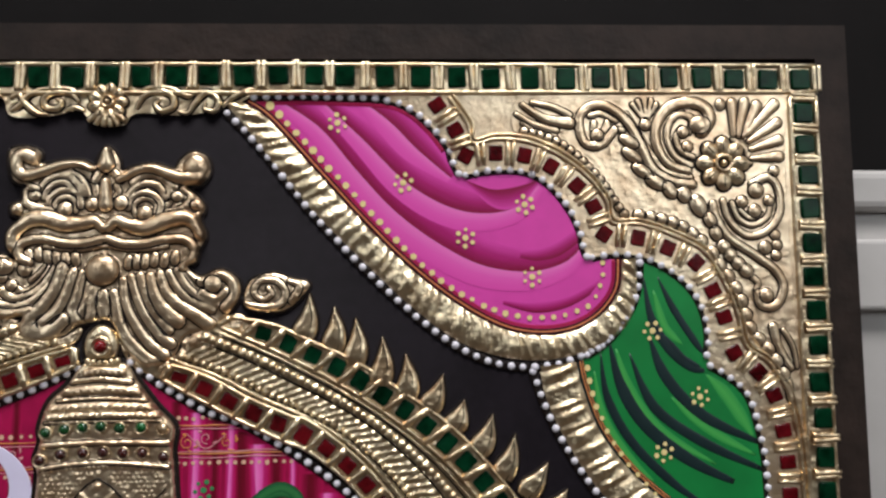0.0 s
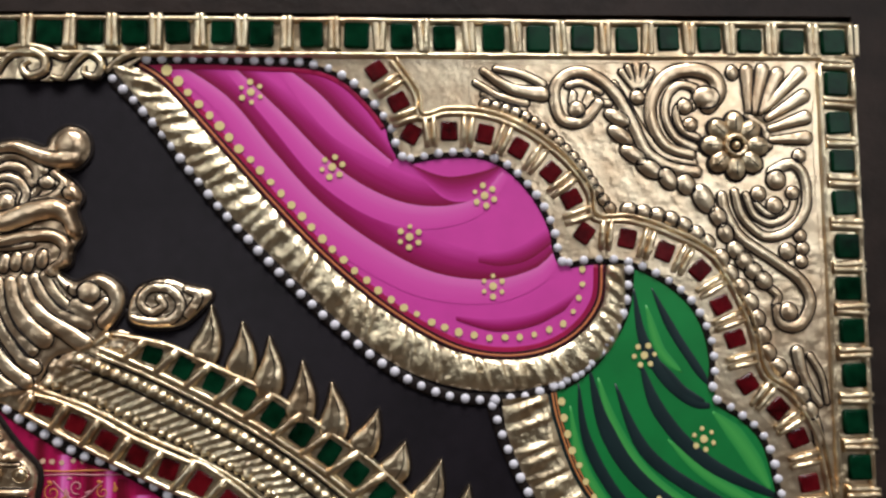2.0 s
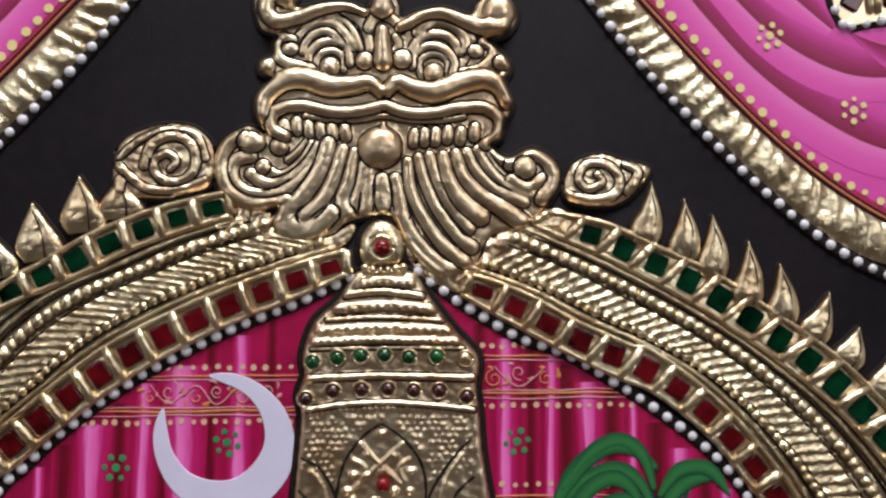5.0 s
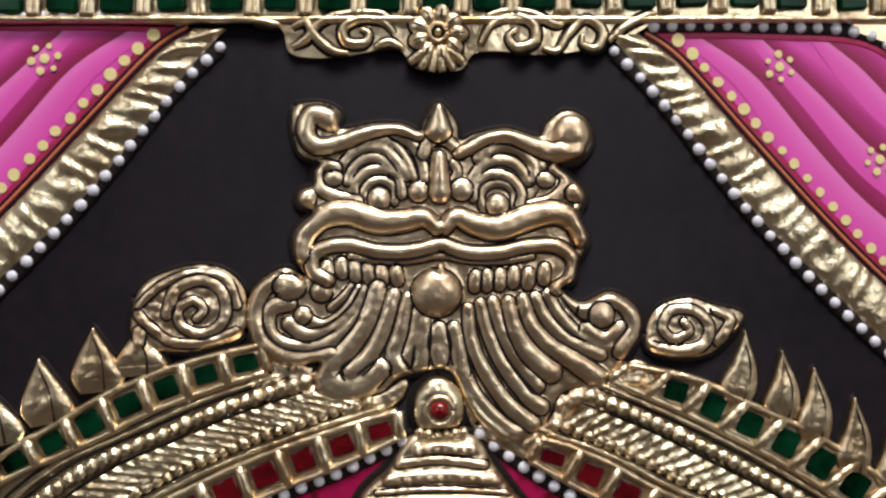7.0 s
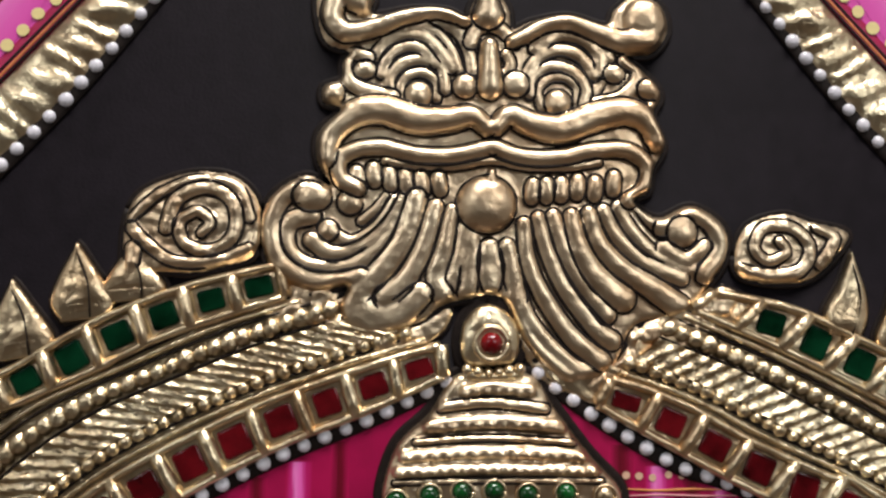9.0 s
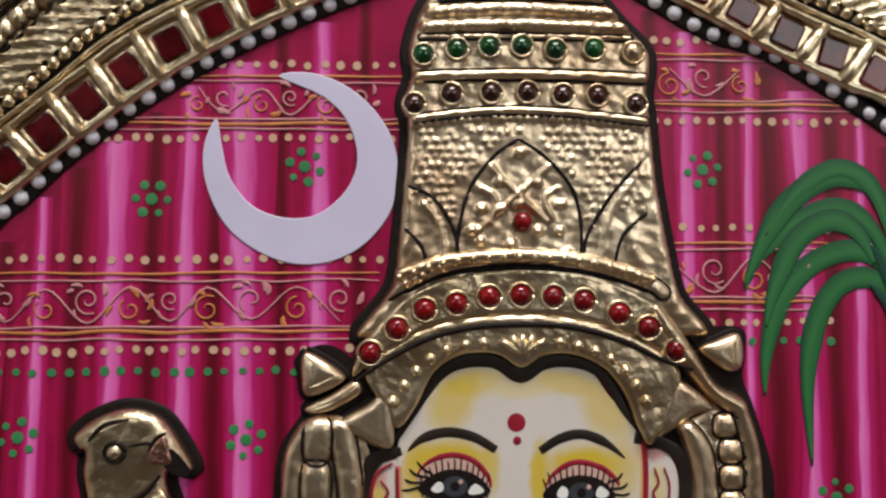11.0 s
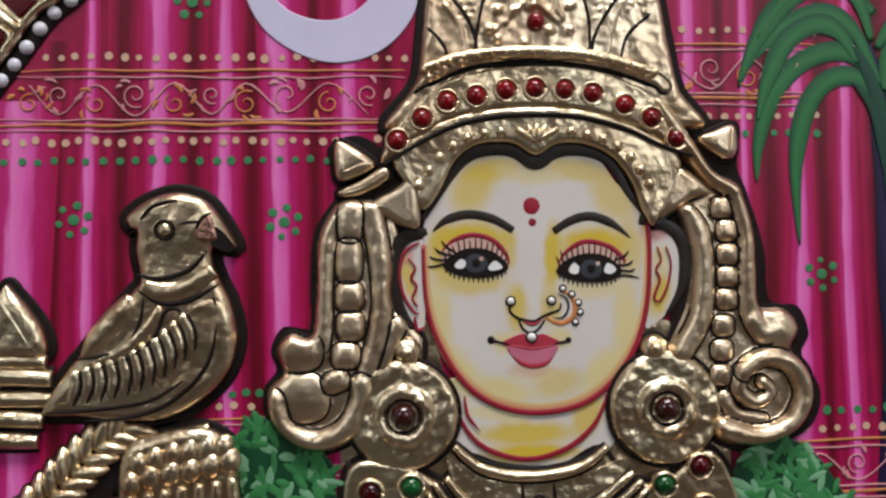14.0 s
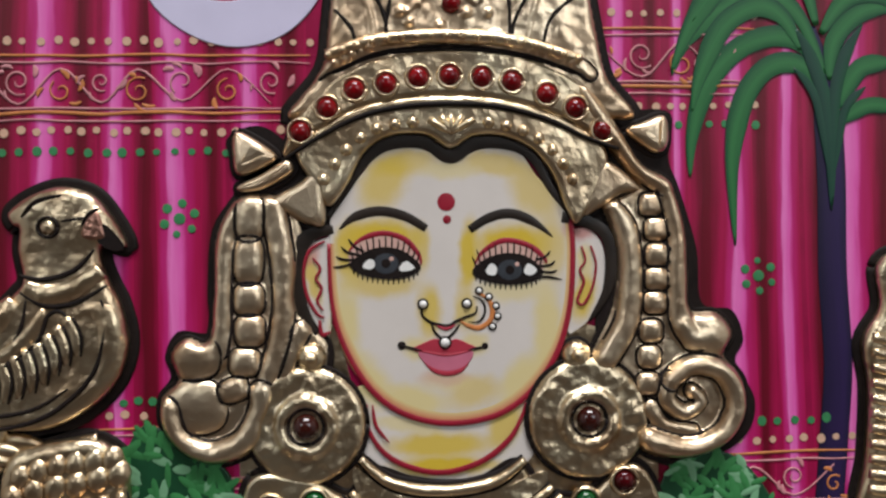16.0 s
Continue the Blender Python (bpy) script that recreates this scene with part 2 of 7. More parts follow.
    def dome(self, x, z, r, h, base=0.0, mat=0, r2=None, turn=0.0, rings=4, seg=14):
        """A round or oval boss."""
        r2 = r2 or r
        ca, sa = math.cos(turn), math.sin(turn)
        prev = None
        for k in range(rings):
            a = math.pi / 2 * k / rings
            ring = []
            for i in range(seg):
                t = 2 * math.pi * i / seg
                px, pz = r * math.cos(a) * math.cos(t), r2 * math.cos(a) * math.sin(t)
                ring.append(self.vert(x + px * ca - pz * sa, z + px * sa + pz * ca, base + h * math.sin(a)))
            if prev:
                for i in range(seg):
                    self.face([prev[i], prev[(i + 1) % seg], ring[(i + 1) % seg], ring[i]], mat)
            prev = ring
        top = self.vert(x, z, base + h)
        for i in range(seg):
            self.face([prev[i], prev[(i + 1) % seg], top], mat)
        return self

    def ring(self, x, z, r, w, h, base=0.0, mat=0, seg=20):
        line = [Vector((x + r * math.cos(2 * math.pi * i / seg), z + r * math.sin(2 * math.pi * i / seg))) for i in range(seg + 1)]
        return self.tube(line, w, h, base, mat, (1, 1), 5, raw=True)

    def ribbon(self, a, b, base=0.1, h=0.0, mat=0, rows=6, cols=40, profile=None, tip=0.0):
        """A sheet between two lines; the map's v runs from the first to the second."""
        la, lb = spaced(curve(a), count=cols + 1), spaced(curve(b), count=cols + 1)
        grid, run = [], 0.0
        for i in range(cols + 1):
            pa, pb = la[i][0], lb[i][0]
            if i:
                run += (pa - la[i - 1][0]).length
            row = []
            for j in range(rows + 1):
                v = j / rows
                q = pa.lerp(pb, v)
                up = base + (h * (profile(v, run) if profile else math.sin(math.pi * v)) if h else 0)
                row.append((self.vert(q.x, q.y, up), (run, v)))
            grid.append(row)
        for r0, r1 in zip(grid, grid[1:]):
            for j in range(rows):
                q = (r0[j], r0[j + 1], r1[j + 1], r1[j])
                self.face([x[0] for x in q], mat, [x[1] for x in q])
        return self

    def done(self, name, mats, parent=None, label="", smooth=True):
        me = bpy.data.meshes.new(name)
        me.from_pydata(self.v, [], self.f)
        for m in mats if isinstance(mats, (list, tuple)) else [mats]:
            me.materials.append(m)
        me.polygons.foreach_set("material_index", self.mi)
        me.uv_layers.new(name="map").data.foreach_set("uv", [c for uv in self.uv for c in uv])
        if smooth:
            me.polygons.foreach_set("use_smooth", [len(f) <= 4 for f in self.f])
        bm = bmesh.new()
        bm.from_mesh(me)
        bmesh.ops.recalc_face_normals(bm, faces=bm.faces)
        bm.to_mesh(me)
        bm.free()
        ob = new(name, me)
        ob.parent = parent
        if label:
            tagged(ob, label)
        return ob


def box(name, x0, x1, y0, y1, z0, z1, mat, parent=None, label="", bevel=0.0):
    bm = bmesh.new()
    bmesh.ops.create_cube(bm, size=1, matrix=Matrix.Translation(((x0 + x1) / 2, (y0 + y1) / 2, (z0 + z1) / 2)) @ Matrix.Diagonal((x1 - x0, y1 - y0, z1 - z0, 1)))
    if bevel:
        bmesh.ops.bevel(bm, geom=list(bm.edges), offset=bevel, segments=3, affect="EDGES", profile=0.5)
    me = bpy.data.meshes.new(name)
    bm.to_mesh(me)
    bm.free()
    me.materials.append(mat)
    ob = new(name, me)
    ob.parent = parent
    if label:
        tagged(ob, label)
    return ob



# ---- the room ----
PLASTER = material("warm_grey_wall_plaster", (0.58, 0.57, 0.55), 0.8, var=0.12, grain=14, bump=0.1, bump_scale=60)
# unseen wall behind the camera: shade put into its colour to darken gold reflections
SHADED = material("darkened_reflection_wall", (0.10, 0.08, 0.066), 0.8, var=0.45, grain=10, bump=0.1, bump_scale=60)
# added backdrop plane, near-black all over, without panels
DARKWALL = material("near_black_backdrop", (0.005, 0.004, 0.004), 0.7, var=0.5, grain=16, bump=0.2, bump_scale=60, spec=0.1)
TILE = material("dull_brown_floor", (0.15, 0.12, 0.095), 0.5, var=0.25, grain=12)
TABLE = material("dark_table_wood", (0.06, 0.035, 0.022), 0.4, var=0.5, grain=40, bump=0.15, bump_scale=90)
GREYPAINT = material("pale_grey_enamel", (0.42, 0.40, 0.39), 0.45, var=0.1, grain=60)
tagged(box("floor", -2.2, 2.2, -2.6, 0.6, -0.85, -0.75, TILE), "dull brown tiled floor of the room", "floor", kind="structure")
tagged(box("ceiling", -2.2, 2.2, -2.6, 0.6, 2.5, 2.6, PLASTER), "plain plastered ceiling of the room", "ceiling", kind="structure")
tagged(box("wall_north", -2.2, 2.2, 0.22, 0.32, -0.75, 2.5, DARKWALL), "plain near-black wall added behind the painting", "wall", kind="structure")
tagged(box("wall_east", 2.1, 2.2, -2.6, 0.22, -0.75, 2.5, PLASTER), "plain warm grey plastered wall", "wall", kind="structure")
tagged(box("wall_west", -2.2, -2.1, -2.6, 0.22, -0.75, 2.5, PLASTER), "plain warm grey plastered wall", "wall", kind="structure")
tagged(box("wall_south", -2.1, 2.1, -2.6, -2.5, -0.75, 2.5, SHADED), "plain unseen wall, coloured dark to shade the gold's reflections", "wall", kind="structure")

for n, (wx, wz, sx, sz) in enumerate(((0.95, 1.42, 1.7, 1.1), (-1.4, 1.6, 0.9, 0.9)), 1):
    win = new("window_%d" % n)
    tagged(win, "plain daylit window with a painted timber frame", "window", kind="structure")
    for name, x0, x1, z0, z1 in (("window_sill", -sx / 2 - 0.06, sx / 2 + 0.06, -sz / 2 - 0.06, -sz / 2), ("window_head", -sx / 2 - 0.06, sx / 2 + 0.06, sz / 2, sz / 2 + 0.06),
                                 ("window_jamb", -sx / 2 - 0.06, -sx / 2, -sz / 2, sz / 2), ("window_jamb", sx / 2, sx / 2 + 0.06, -sz / 2, sz / 2)):
        box(name, wx + x0, wx + x1, -2.5, -2.42, wz + z0, wz + z1, PLASTER, win, bevel=0.004)

table = new("table")
tagged(table, "dark wooden table carrying the framed painting", "table")
box("tabletop", -0.7, 0.7, -0.45, 0.2, -0.035, 0.0, TABLE, table, bevel=0.004)
for lx in (-0.62, 0.62):
    for ly in (-0.4, 0.15):
        box("leg", lx - 0.03, lx + 0.03, ly - 0.03, ly + 0.03, -0.75, -0.035, TABLE, table, bevel=0.003)

cabinet = new("cabinet")
tagged(cabinet, "pale grey enamelled cabinet standing behind the painting", "cabinet")
box("body", 0.285, 0.65, 0.05, 0.19, 0.0, 0.642, GREYPAINT, cabinet, bevel=0.003)
box("top_panel", 0.28, 0.655, 0.045, 0.195, 0.642, 0.66, GREYPAINT, cabinet, bevel=0.004)
box("front_strip", 0.288, 0.648, 0.044, 0.05, 0.60, 0.63, GREYPAINT, cabinet, bevel=0.002)

# ---- the framed painting ----
painting = new("framed_painting")
tagged(painting, "gilded gem-set relief painting in a black wooden frame", "painting")

TL, TR = (-36.3, 699.1), (261.2, 704.1)
# frame rails, the top one a little out of level
tilt = math.atan2(TR[1] - TL[1], TR[0] - TL[0])
XR = TR[0] / 1000 + 0.0005
ZT = TR[1] / 1000


def rail(name, pts, h):
    Kit().plate(pts, h + 9, -9, 0, 0, raw=True).done(name, WOOD, painting, smooth=False)


def top_at(x):
    return TR[1] + (x - TR[0]) * math.tan(tilt)


IN_X, IN_T = TR[0] - 11.6, 12.6
rail("frame_rail", [(-XR * 1000, top_at(-XR * 1000)), (-IN_X, top_at(-IN_X) - IN_T), (IN_X, top_at(IN_X) - IN_T), (XR * 1000, top_at(XR * 1000))], 2.0)
rail("frame_rail", [(XR * 1000, top_at(XR * 1000)), (IN_X, top_at(IN_X) - IN_T), (IN_X, 13), (XR * 1000, 0)], 2.0)
rail("frame_rail", [(-XR * 1000, top_at(-XR * 1000)), (-XR * 1000, 0), (-IN_X, 13), (-IN_X, top_at(-IN_X) - IN_T)], 2.0)
rail("frame_rail", [(XR * 1000, 0), (IN_X, 13), (-IN_X, 13), (-XR * 1000, 0)], 2.0)
Kit().plate([(-IN_X - 2, 11), (IN_X + 2, 11), (IN_X + 2, top_at(IN_X) - IN_T + 2), (-IN_X - 2, top_at(-IN_X) - IN_T + 2)], 8, -8, raw=True).done("board", GROUND, painting, "matt black painted board")


def stone(c, d, along, wide, mat, parent, base=1.0, h=1.4, name="stone"):
    """A square-cut glass stone with a softened rim."""
    c, d = Vector(c), Vector(d).normalized()
    e = Vector((-d.y, d.x))
    a, w, k = along / 2, wide / 2, 0.8
    ring = [(a, -w * k), (a, w * k), (a * k, w), (-a * k, w), (-a, w * k), (-a, -w * k), (-a * k, -w), (a * k, -w)]
    return Kit().plate([c + d * p + e * q for p, q in ring], h, base, 0, min(a, w) * 0.8, raw=True, rings=3).done(name, mat, parent)


def gem(x, z, r, mat, parent, base=2.0, h=None, name="stone", r2=None):
    return Kit().dome(x, z, r, h or r * 0.8, base, r2=r2).done(name, mat, parent)


pearl_mesh = None


def pearl_line(pts, step, r, parent=painting, width=3.3, skip_ends=False, base=0.3):
    """White half-pearls on a black painted line."""
    global pearl_mesh
    line = curve(pts)
    string = Kit().tube(line, width, 0.35, base - 0.05, ends=(1, 1), raw=True).done("pearl_string", INK, parent, "black line set with white half-pearls")
    if pearl_mesh is None:
        seed = Kit().dome(0, 0, 1, 0.6, 0, seg=14, rings=4).done("pearl", PEARL, string)
        pearl_mesh = seed.data
        bpy.data.objects.remove(seed)
    rest = Kit()
    for q, d in spaced(line, step):
        k = r * random.uniform(0.9, 1.08)
        x, z = q.x + random.uniform(-0.12, 0.12), q.y + random.uniform(-0.12, 0.12)
        if x < -104 or z < 505:
            rest.dome(x, z, k, k * 0.85, base + 0.2, rings=3, seg=10)
            continue
        ob = new("pearl", pearl_mesh)
        ob.parent = string
        ob.location, ob.scale = (x / 1000, -(base + 0.2) / 1000, z / 1000), (k, k, k)
    if rest.v:
        tagged(rest.done("pearl_scatter", PEARL, string), kind="stuff")
    return string


def ladder(name, a, b, count, mat, base=0.6, rail_w=1.7, bar_w=2.5, size=0.56, label="", skip=0):
    """A gilt band with square stones between cross bars."""
    pa, pb = spaced(curve(a), count=count + 1), spaced(curve(b), count=count + 1)
    k = Kit().ribbon(a, b, base, rows=1, cols=60)
    k.tube(a, rail_w, 1.5, base, ends=(1, 1), wave=0.08).tube(b, rail_w, 1.5, base, ends=(1, 1), wave=0.08)
    for p, q in zip(pa, pb):
        k.tube([p[0], q[0]], bar_w * random.uniform(0.85, 1.15), 1.7, base + 0.15, ends=(1, 1), n=3)
        k.tube([p[0].lerp(q[0], 0.05) + p[1] * 0.9, q[0].lerp(p[0], 0.05) + q[1] * 0.9], 0.7, 1.0, base + 0.1, ends=(1, 1), n=3)
    band = k.done(name, GOLD, painting, label)
    for i in range(count):
        if i < skip:
            continue
        c = (pa[i][0] + pb[i][0] + pa[i + 1][0] + pb[i + 1][0]) / 4
        d = pa[i + 1][0] - pa[i][0]
        w = (pa[i][0] - pb[i][0]).length
        stone(c, d, d.length * random.uniform(size - 0.04, size + 0.04), w * random.uniform(0.60, 0.68), mat, band, base + 0.05, 0.8)
    return band


def chain(k, pts, step, r, h=None, base=1.5, mat=0, long=1.0, slant=0.0):
    """A row of bosses along a line."""
    for q, d in spaced(curve(pts), step):
        a = math.atan2(d.y, d.x) + slant
        s = r * random.uniform(0.85, 1.12)
        k.dome(q.x, q.y, s * long, (h or r * 0.8) * random.uniform(0.9, 1.1), base, mat, s, a, 3, 10)
    return k


# border with green stones
def border_row(name, centres, along, wide, out, label):
    line = [Vector(c) for c in centres]
    d = (line[-1] - line[0]).normalized()
    e = Vector((-d.y, d.x))
    lo, hi = line[0] - d * 6, line[-1] + d * 6
    k = Kit().ribbon([lo + e * out, hi + e * out], [lo - e * out, hi - e * out], 0.7, rows=1, cols=2)
    for s in (1, -1):
        k.tube([lo + e * s * out * 0.93, hi + e * s * out * 0.93], 1.8, 1.6, 0.7, ends=(1, 1), n=90, wave=0.1)
    mids = [line[0] - d * (line[1] - line[0]).length / 2] + [(p + q) / 2 for p, q in zip(line, line[1:])] + [line[-1] + d * (line[-1] - line[-2]).length / 2]
    for m in mids:
        for o in (-0.8, 0.8):
            sl = random.uniform(-0.35, 0.35)
            k.tube([m + d * (o - sl) - e * out * 0.9, m + d * o, m + d * (o + sl) + e * out * 0.9], 2.3, random.uniform(1.2, 1.8), 0.9, ends=(1, 1), n=4)
    band = k.done(name, GOLD, painting, label)
    for c in line:
        t = d * 0.05 if random.random() < 0.5 else d * -0.05
        stone(c + e * random.uniform(-0.3, 0.3), d + e * random.uniform(-0.05, 0.05), along * random.uniform(0.92, 1.06), wide * random.uniform(0.94, 1.04), GREEN_STONE, band, 0.8, 1.7)
    return band


TOP_A = [(-22.8, 681), (-11.8, 681.2), (0.1, 681.5), (10.8, 681.7), (22.5, 682), (33.3, 682.4), (45.1, 682.7), (56.8, 683.1), (69, 683.1), (79.7, 683), (93.5, 683), (106.1, 683)]
TOP_B = [(118.7, 682.9), (130.7, 682.9), (144.7, 683.1), (157.5, 683.1), (170.3, 683.2), (183.1, 683.4), (195.2, 683.6), (207.3, 683.7), (219.3, 683.9), (231.9, 683.8), (244.1, 684)]
pitch = (TOP_A[-1][0] - TOP_A[0][0]) / (len(TOP_A) - 1)
TOP_C = [(TOP_A[0][0] - pitch * i, top_at(TOP_A[0][0] - pitch * i) + TOP_A[0][1] - top_at(TOP_A[0][0])) for i in range(19, 0, -1)]
border_row("stone_border", TOP_C + TOP_A + TOP_B, 6.9, 7.6, 5.3, "gilt border band set with green glass stones")
SIDE = [(244.5, 671.4), (245, 659.9), (245.4, 648.7), (245.2, 636.6), (245.8, 624.1), (245.6, 612.1), (246, 600.1), (246.1, 587.7), (246, 574.8), (246.6, 562.4), (246.7, 548.9)]
SIDE_ALL = SIDE + [(SIDE[-1][0], SIDE[-1][1] - 12.0 * i) for i in range(1, 42)]
border_row("stone_border", SIDE_ALL, 7.2, 7.2, 5.3, "gilt border band set with green glass stones")
border_row("stone_border", mir(SIDE_ALL), 7.2, 7.2, 5.3, "gilt border band set with green glass stones")

# ---- pressed foil relief: one sheet that rises over strands and bosses, with inked creases ----
def near_line(p, line):
    """For each point the distance to a line and how far along it the nearest place lies."""
    best, along = np.full(len(p), 1e9), np.zeros(len(p))
    seg = np.linalg.norm(line[1:] - line[:-1], axis=1)
    total, run = max(seg.sum(), 1e-9), 0.0
    for a, b, s in zip(line, line[1:], seg):
        f = np.clip(((p - a) @ (b - a)) / max(s * s, 1e-12), 0, 1)
        d = np.linalg.norm(p - (a + f[:, None] * (b - a)), axis=1)
        hit = d < best
        best[hit], along[hit] = d[hit], (run + f[hit] * s) / total
        run += s
    return best, along


def inside_of(p, loop):
    """Distance to a closed outline, positive inside it."""
    ring = np.vstack([loop, loop[:1]])
    d, _ = near_line(p, ring)
    odd = np.zeros(len(p), bool)
    for a, b in zip(ring, ring[1:]):
        if a[1] != b[1]:
            odd ^= ((a[1] > p[:, 1]) != (b[1] > p[:, 1])) & (p[:, 0] < a[0] + (p[:, 1] - a[1]) * (b[0] - a[0]) / (b[1] - a[1]))
    return np.where(odd, d, -d)


class Strand:
    """A raised strand: its line, widths at both ends and rise."""

    def __init__(self, pts, w0, w1=None, h=None, ink=True, belly=0.0):
        self.line = np.array([(q.x, q.y) for q in curve(pts, 5)])
        self.w0, self.w1, self.ink, self.belly = w0, (w1 or w0), ink, belly
        self.h = h or 0.33 * max(self.w0, self.w1)

    def radius(self, f):
        return 0.5 * (self.w0 + (self.w1 - self.w0) * f + self.belly * np.sin(np.pi * f))

    def rise(self, p):
        out = np.zeros(len(p))
        pad = 0.5 * (max(self.w0, self.w1) + self.belly)
        lo, hi = self.line.min(0) - pad, self.line.max(0) + pad
        pick = np.where(((p > lo) & (p < hi)).all(1))[0]
        if len(pick):
            d, f = near_line(p[pick], self.line)
            out[pick] = self.h * np.sqrt(np.clip(1 - (d / self.radius(f)) ** 2.4, 0, 1))
        return out

    def edge(self):
        q = self.line
        t = np.gradient(q, axis=0)
        t /= np.maximum(np.linalg.norm(t, axis=1), 1e-9)[:, None]
        e = np.stack([-t[:, 1], t[:, 0]], 1)
        r = self.radius(np.linspace(0, 1, len(q)))[:, None]
        cap = lambda c, u, v, s: [c + s * (u * math.cos(a) + v * math.sin(a)) for a in np.linspace(0.3, math.pi - 0.3, 7)]
        return np.vstack([q + e * r, cap(q[-1], e[-1], t[-1], r[-1]), (q - e * r)[::-1], cap(q[0], -e[0], -t[0], r[0]), (q + e * r)[:1]])


class Boss:
    """A raised oval."""

    def __init__(self, c, r, r2=None, h=None, turn=0.0, ink=True, square=2.0):
        self.square = square
        self.c, self.r, self.r2, self.turn, self.ink = np.array(c), r, r2 or r, turn, ink
        self.h = h or 0.56 * min(r, self.r2)

    def rise(self, p):
        d = p - self.c
        ca, sa = math.cos(self.turn), math.sin(self.turn)
        u, v = (d[:, 0] * ca + d[:, 1] * sa) / self.r, (d[:, 1] * ca - d[:, 0] * sa) / self.r2
        return self.h * np.sqrt(np.clip(1 - np.abs(u) ** self.square - np.abs(v) ** self.square, 0, 1))

    def edge(self):
        ca, sa = math.cos(self.turn), math.sin(self.turn)
        out = []
        for a in np.linspace(0, 2 * math.pi, 26):
            c, s = math.cos(a), math.sin(a)
            k = (abs(c) ** self.square + abs(s) ** self.square) ** (-1 / self.square)
            out.append(self.c + (self.r * c * k * ca - self.r2 * s * k * sa, self.r * c * k * sa + self.r2 * s * k * ca))
        return np.array(out)


def relief(name, outline, forms, parent=None, label="", inks=(), base=0.3, body=1.0, rim=1.4, step=0.42, crumple=0.1, ink=0.58, edge=2.0, n=5, mat=None):
    loop = np.array([(q.x, q.y) for q in curve(outline, n, True)])
    dice = random.Random(len(outline) * 31 + len(forms))
    waves = [(dice.uniform(0.7, 3.4), dice.uniform(0, 6.28), dice.uniform(0, 6.28)) for _ in range(16)]

    def height(p, skip=None):
        up = np.zeros(len(p))
        for f in forms:
            if f is not skip:
                up = np.maximum(up, f.rise(p))
        return up

    def sheet(p, sd):
        fold = sum(np.sin(k * (p[:, 0] * math.cos(a) + p[:, 1] * math.sin(a)) + c + 0.8 * np.sin(0.5 * k * p[:, 1] + a)) / (0.5 + k) for k, a, c in waves)
        fall = np.sqrt(np.clip(1 - (1 - np.clip(sd / rim, 0, 1)) ** 2, 0, 1))
        return base + (body + height(p) + crumple * fold * 0.45) * fall

    lo, hi = loop.min(0) - step, loop.max(0) + step
    nx, nz = int((hi[0] - lo[0]) / step) + 2, int((hi[1] - lo[1]) / step) + 2
    gx, gz = np.meshgrid(lo[0] + step * np.arange(nx), lo[1] + step * np.arange(nz))
    p = np.stack([gx.ravel(), gz.ravel()], 1)
    sd = inside_of(p, loop)
    z = sheet(p, sd)
    z[sd <= 0] = base - 0.1
    keep = (sd > -step * 1.2).reshape(nz, nx)
    quad = keep[:-1, :-1] & keep[1:, :-1] & keep[:-1, 1:] & keep[1:, 1:]
    k = Kit()
    ids = {}
    for j, i in zip(*np.where(quad)):
        cell = []
        for jj, ii in ((j, i), (j, i + 1), (j + 1, i + 1), (j + 1, i)):
            key = jj * nx + ii
            if key not in ids:
                ids[key] = k.vert(p[key, 0], p[key, 1], z[key])
            cell.append(ids[key])
        k.face(cell, 0)
    ring = [Vector(q) for q in loop]
    if edge:
        k.tube(ring + [ring[0]], edge, 0.35, base - 0.1, 1, (1, 1), raw=True, flat=True)

    def crease(q, w):
        """An ink line that lies on the sheet."""
        gx0, gz0 = np.clip((q[:, 0] - lo[0]) / step, 0, nx - 2), np.clip((q[:, 1] - lo[1]) / step, 0, nz - 2)
        i0, j0 = gx0.astype(int), gz0.astype(int)
        fx, fz = gx0 - i0, gz0 - j0
        zz = z.reshape(nz, nx)
        up = zz[j0, i0] * (1 - fx) * (1 - fz) + zz[j0, i0 + 1] * fx * (1 - fz) + zz[j0 + 1, i0] * (1 - fx) * fz + zz[j0 + 1, i0 + 1] * fx * fz
        rows = []
        for i in range(len(q)):
            t = q[min(i + 1, len(q) - 1)] - q[max(i - 1, 0)]
            t = t / max(np.linalg.norm(t), 1e-9)
            s = w * dice.uniform(0.75, 1.15) * (0.5 if i in (0, len(q) - 1) else 1)
            rows.append([k.vert(q[i, 0] - t[1] * s * o, q[i, 1] + t[0] * s * o, up[i] + r) for o, r in ((0.55, 0.05), (0.3, 0.3), (-0.3, 0.3), (-0.55, 0.05))])
        for a, b in zip(rows, rows[1:]):
            for j in range(3):
                k.face([a[j], a[j + 1], b[j + 1], b[j]], 1)

    for f in forms:
        if not f.ink:
            continue
        q = f.edge()
        seen = (inside_of(q, loop) > 0.5) & (height(q, f) < 0.86 * f.h)
        start = None
        for i, ok in enumerate(list(seen) + [False]):
            if ok and start is None:
                start = i
            elif not ok and start is not None:
                if i - start > 3:
                    crease(q[start:i], ink)
                start = None
    for pts in inks:
        crease(np.array([(q.x, q.y) for q in curve(pts, 6)]), ink * 1.15)
    return k.done(name, [mat or GOLD_SMOOTH, INK], parent, label)


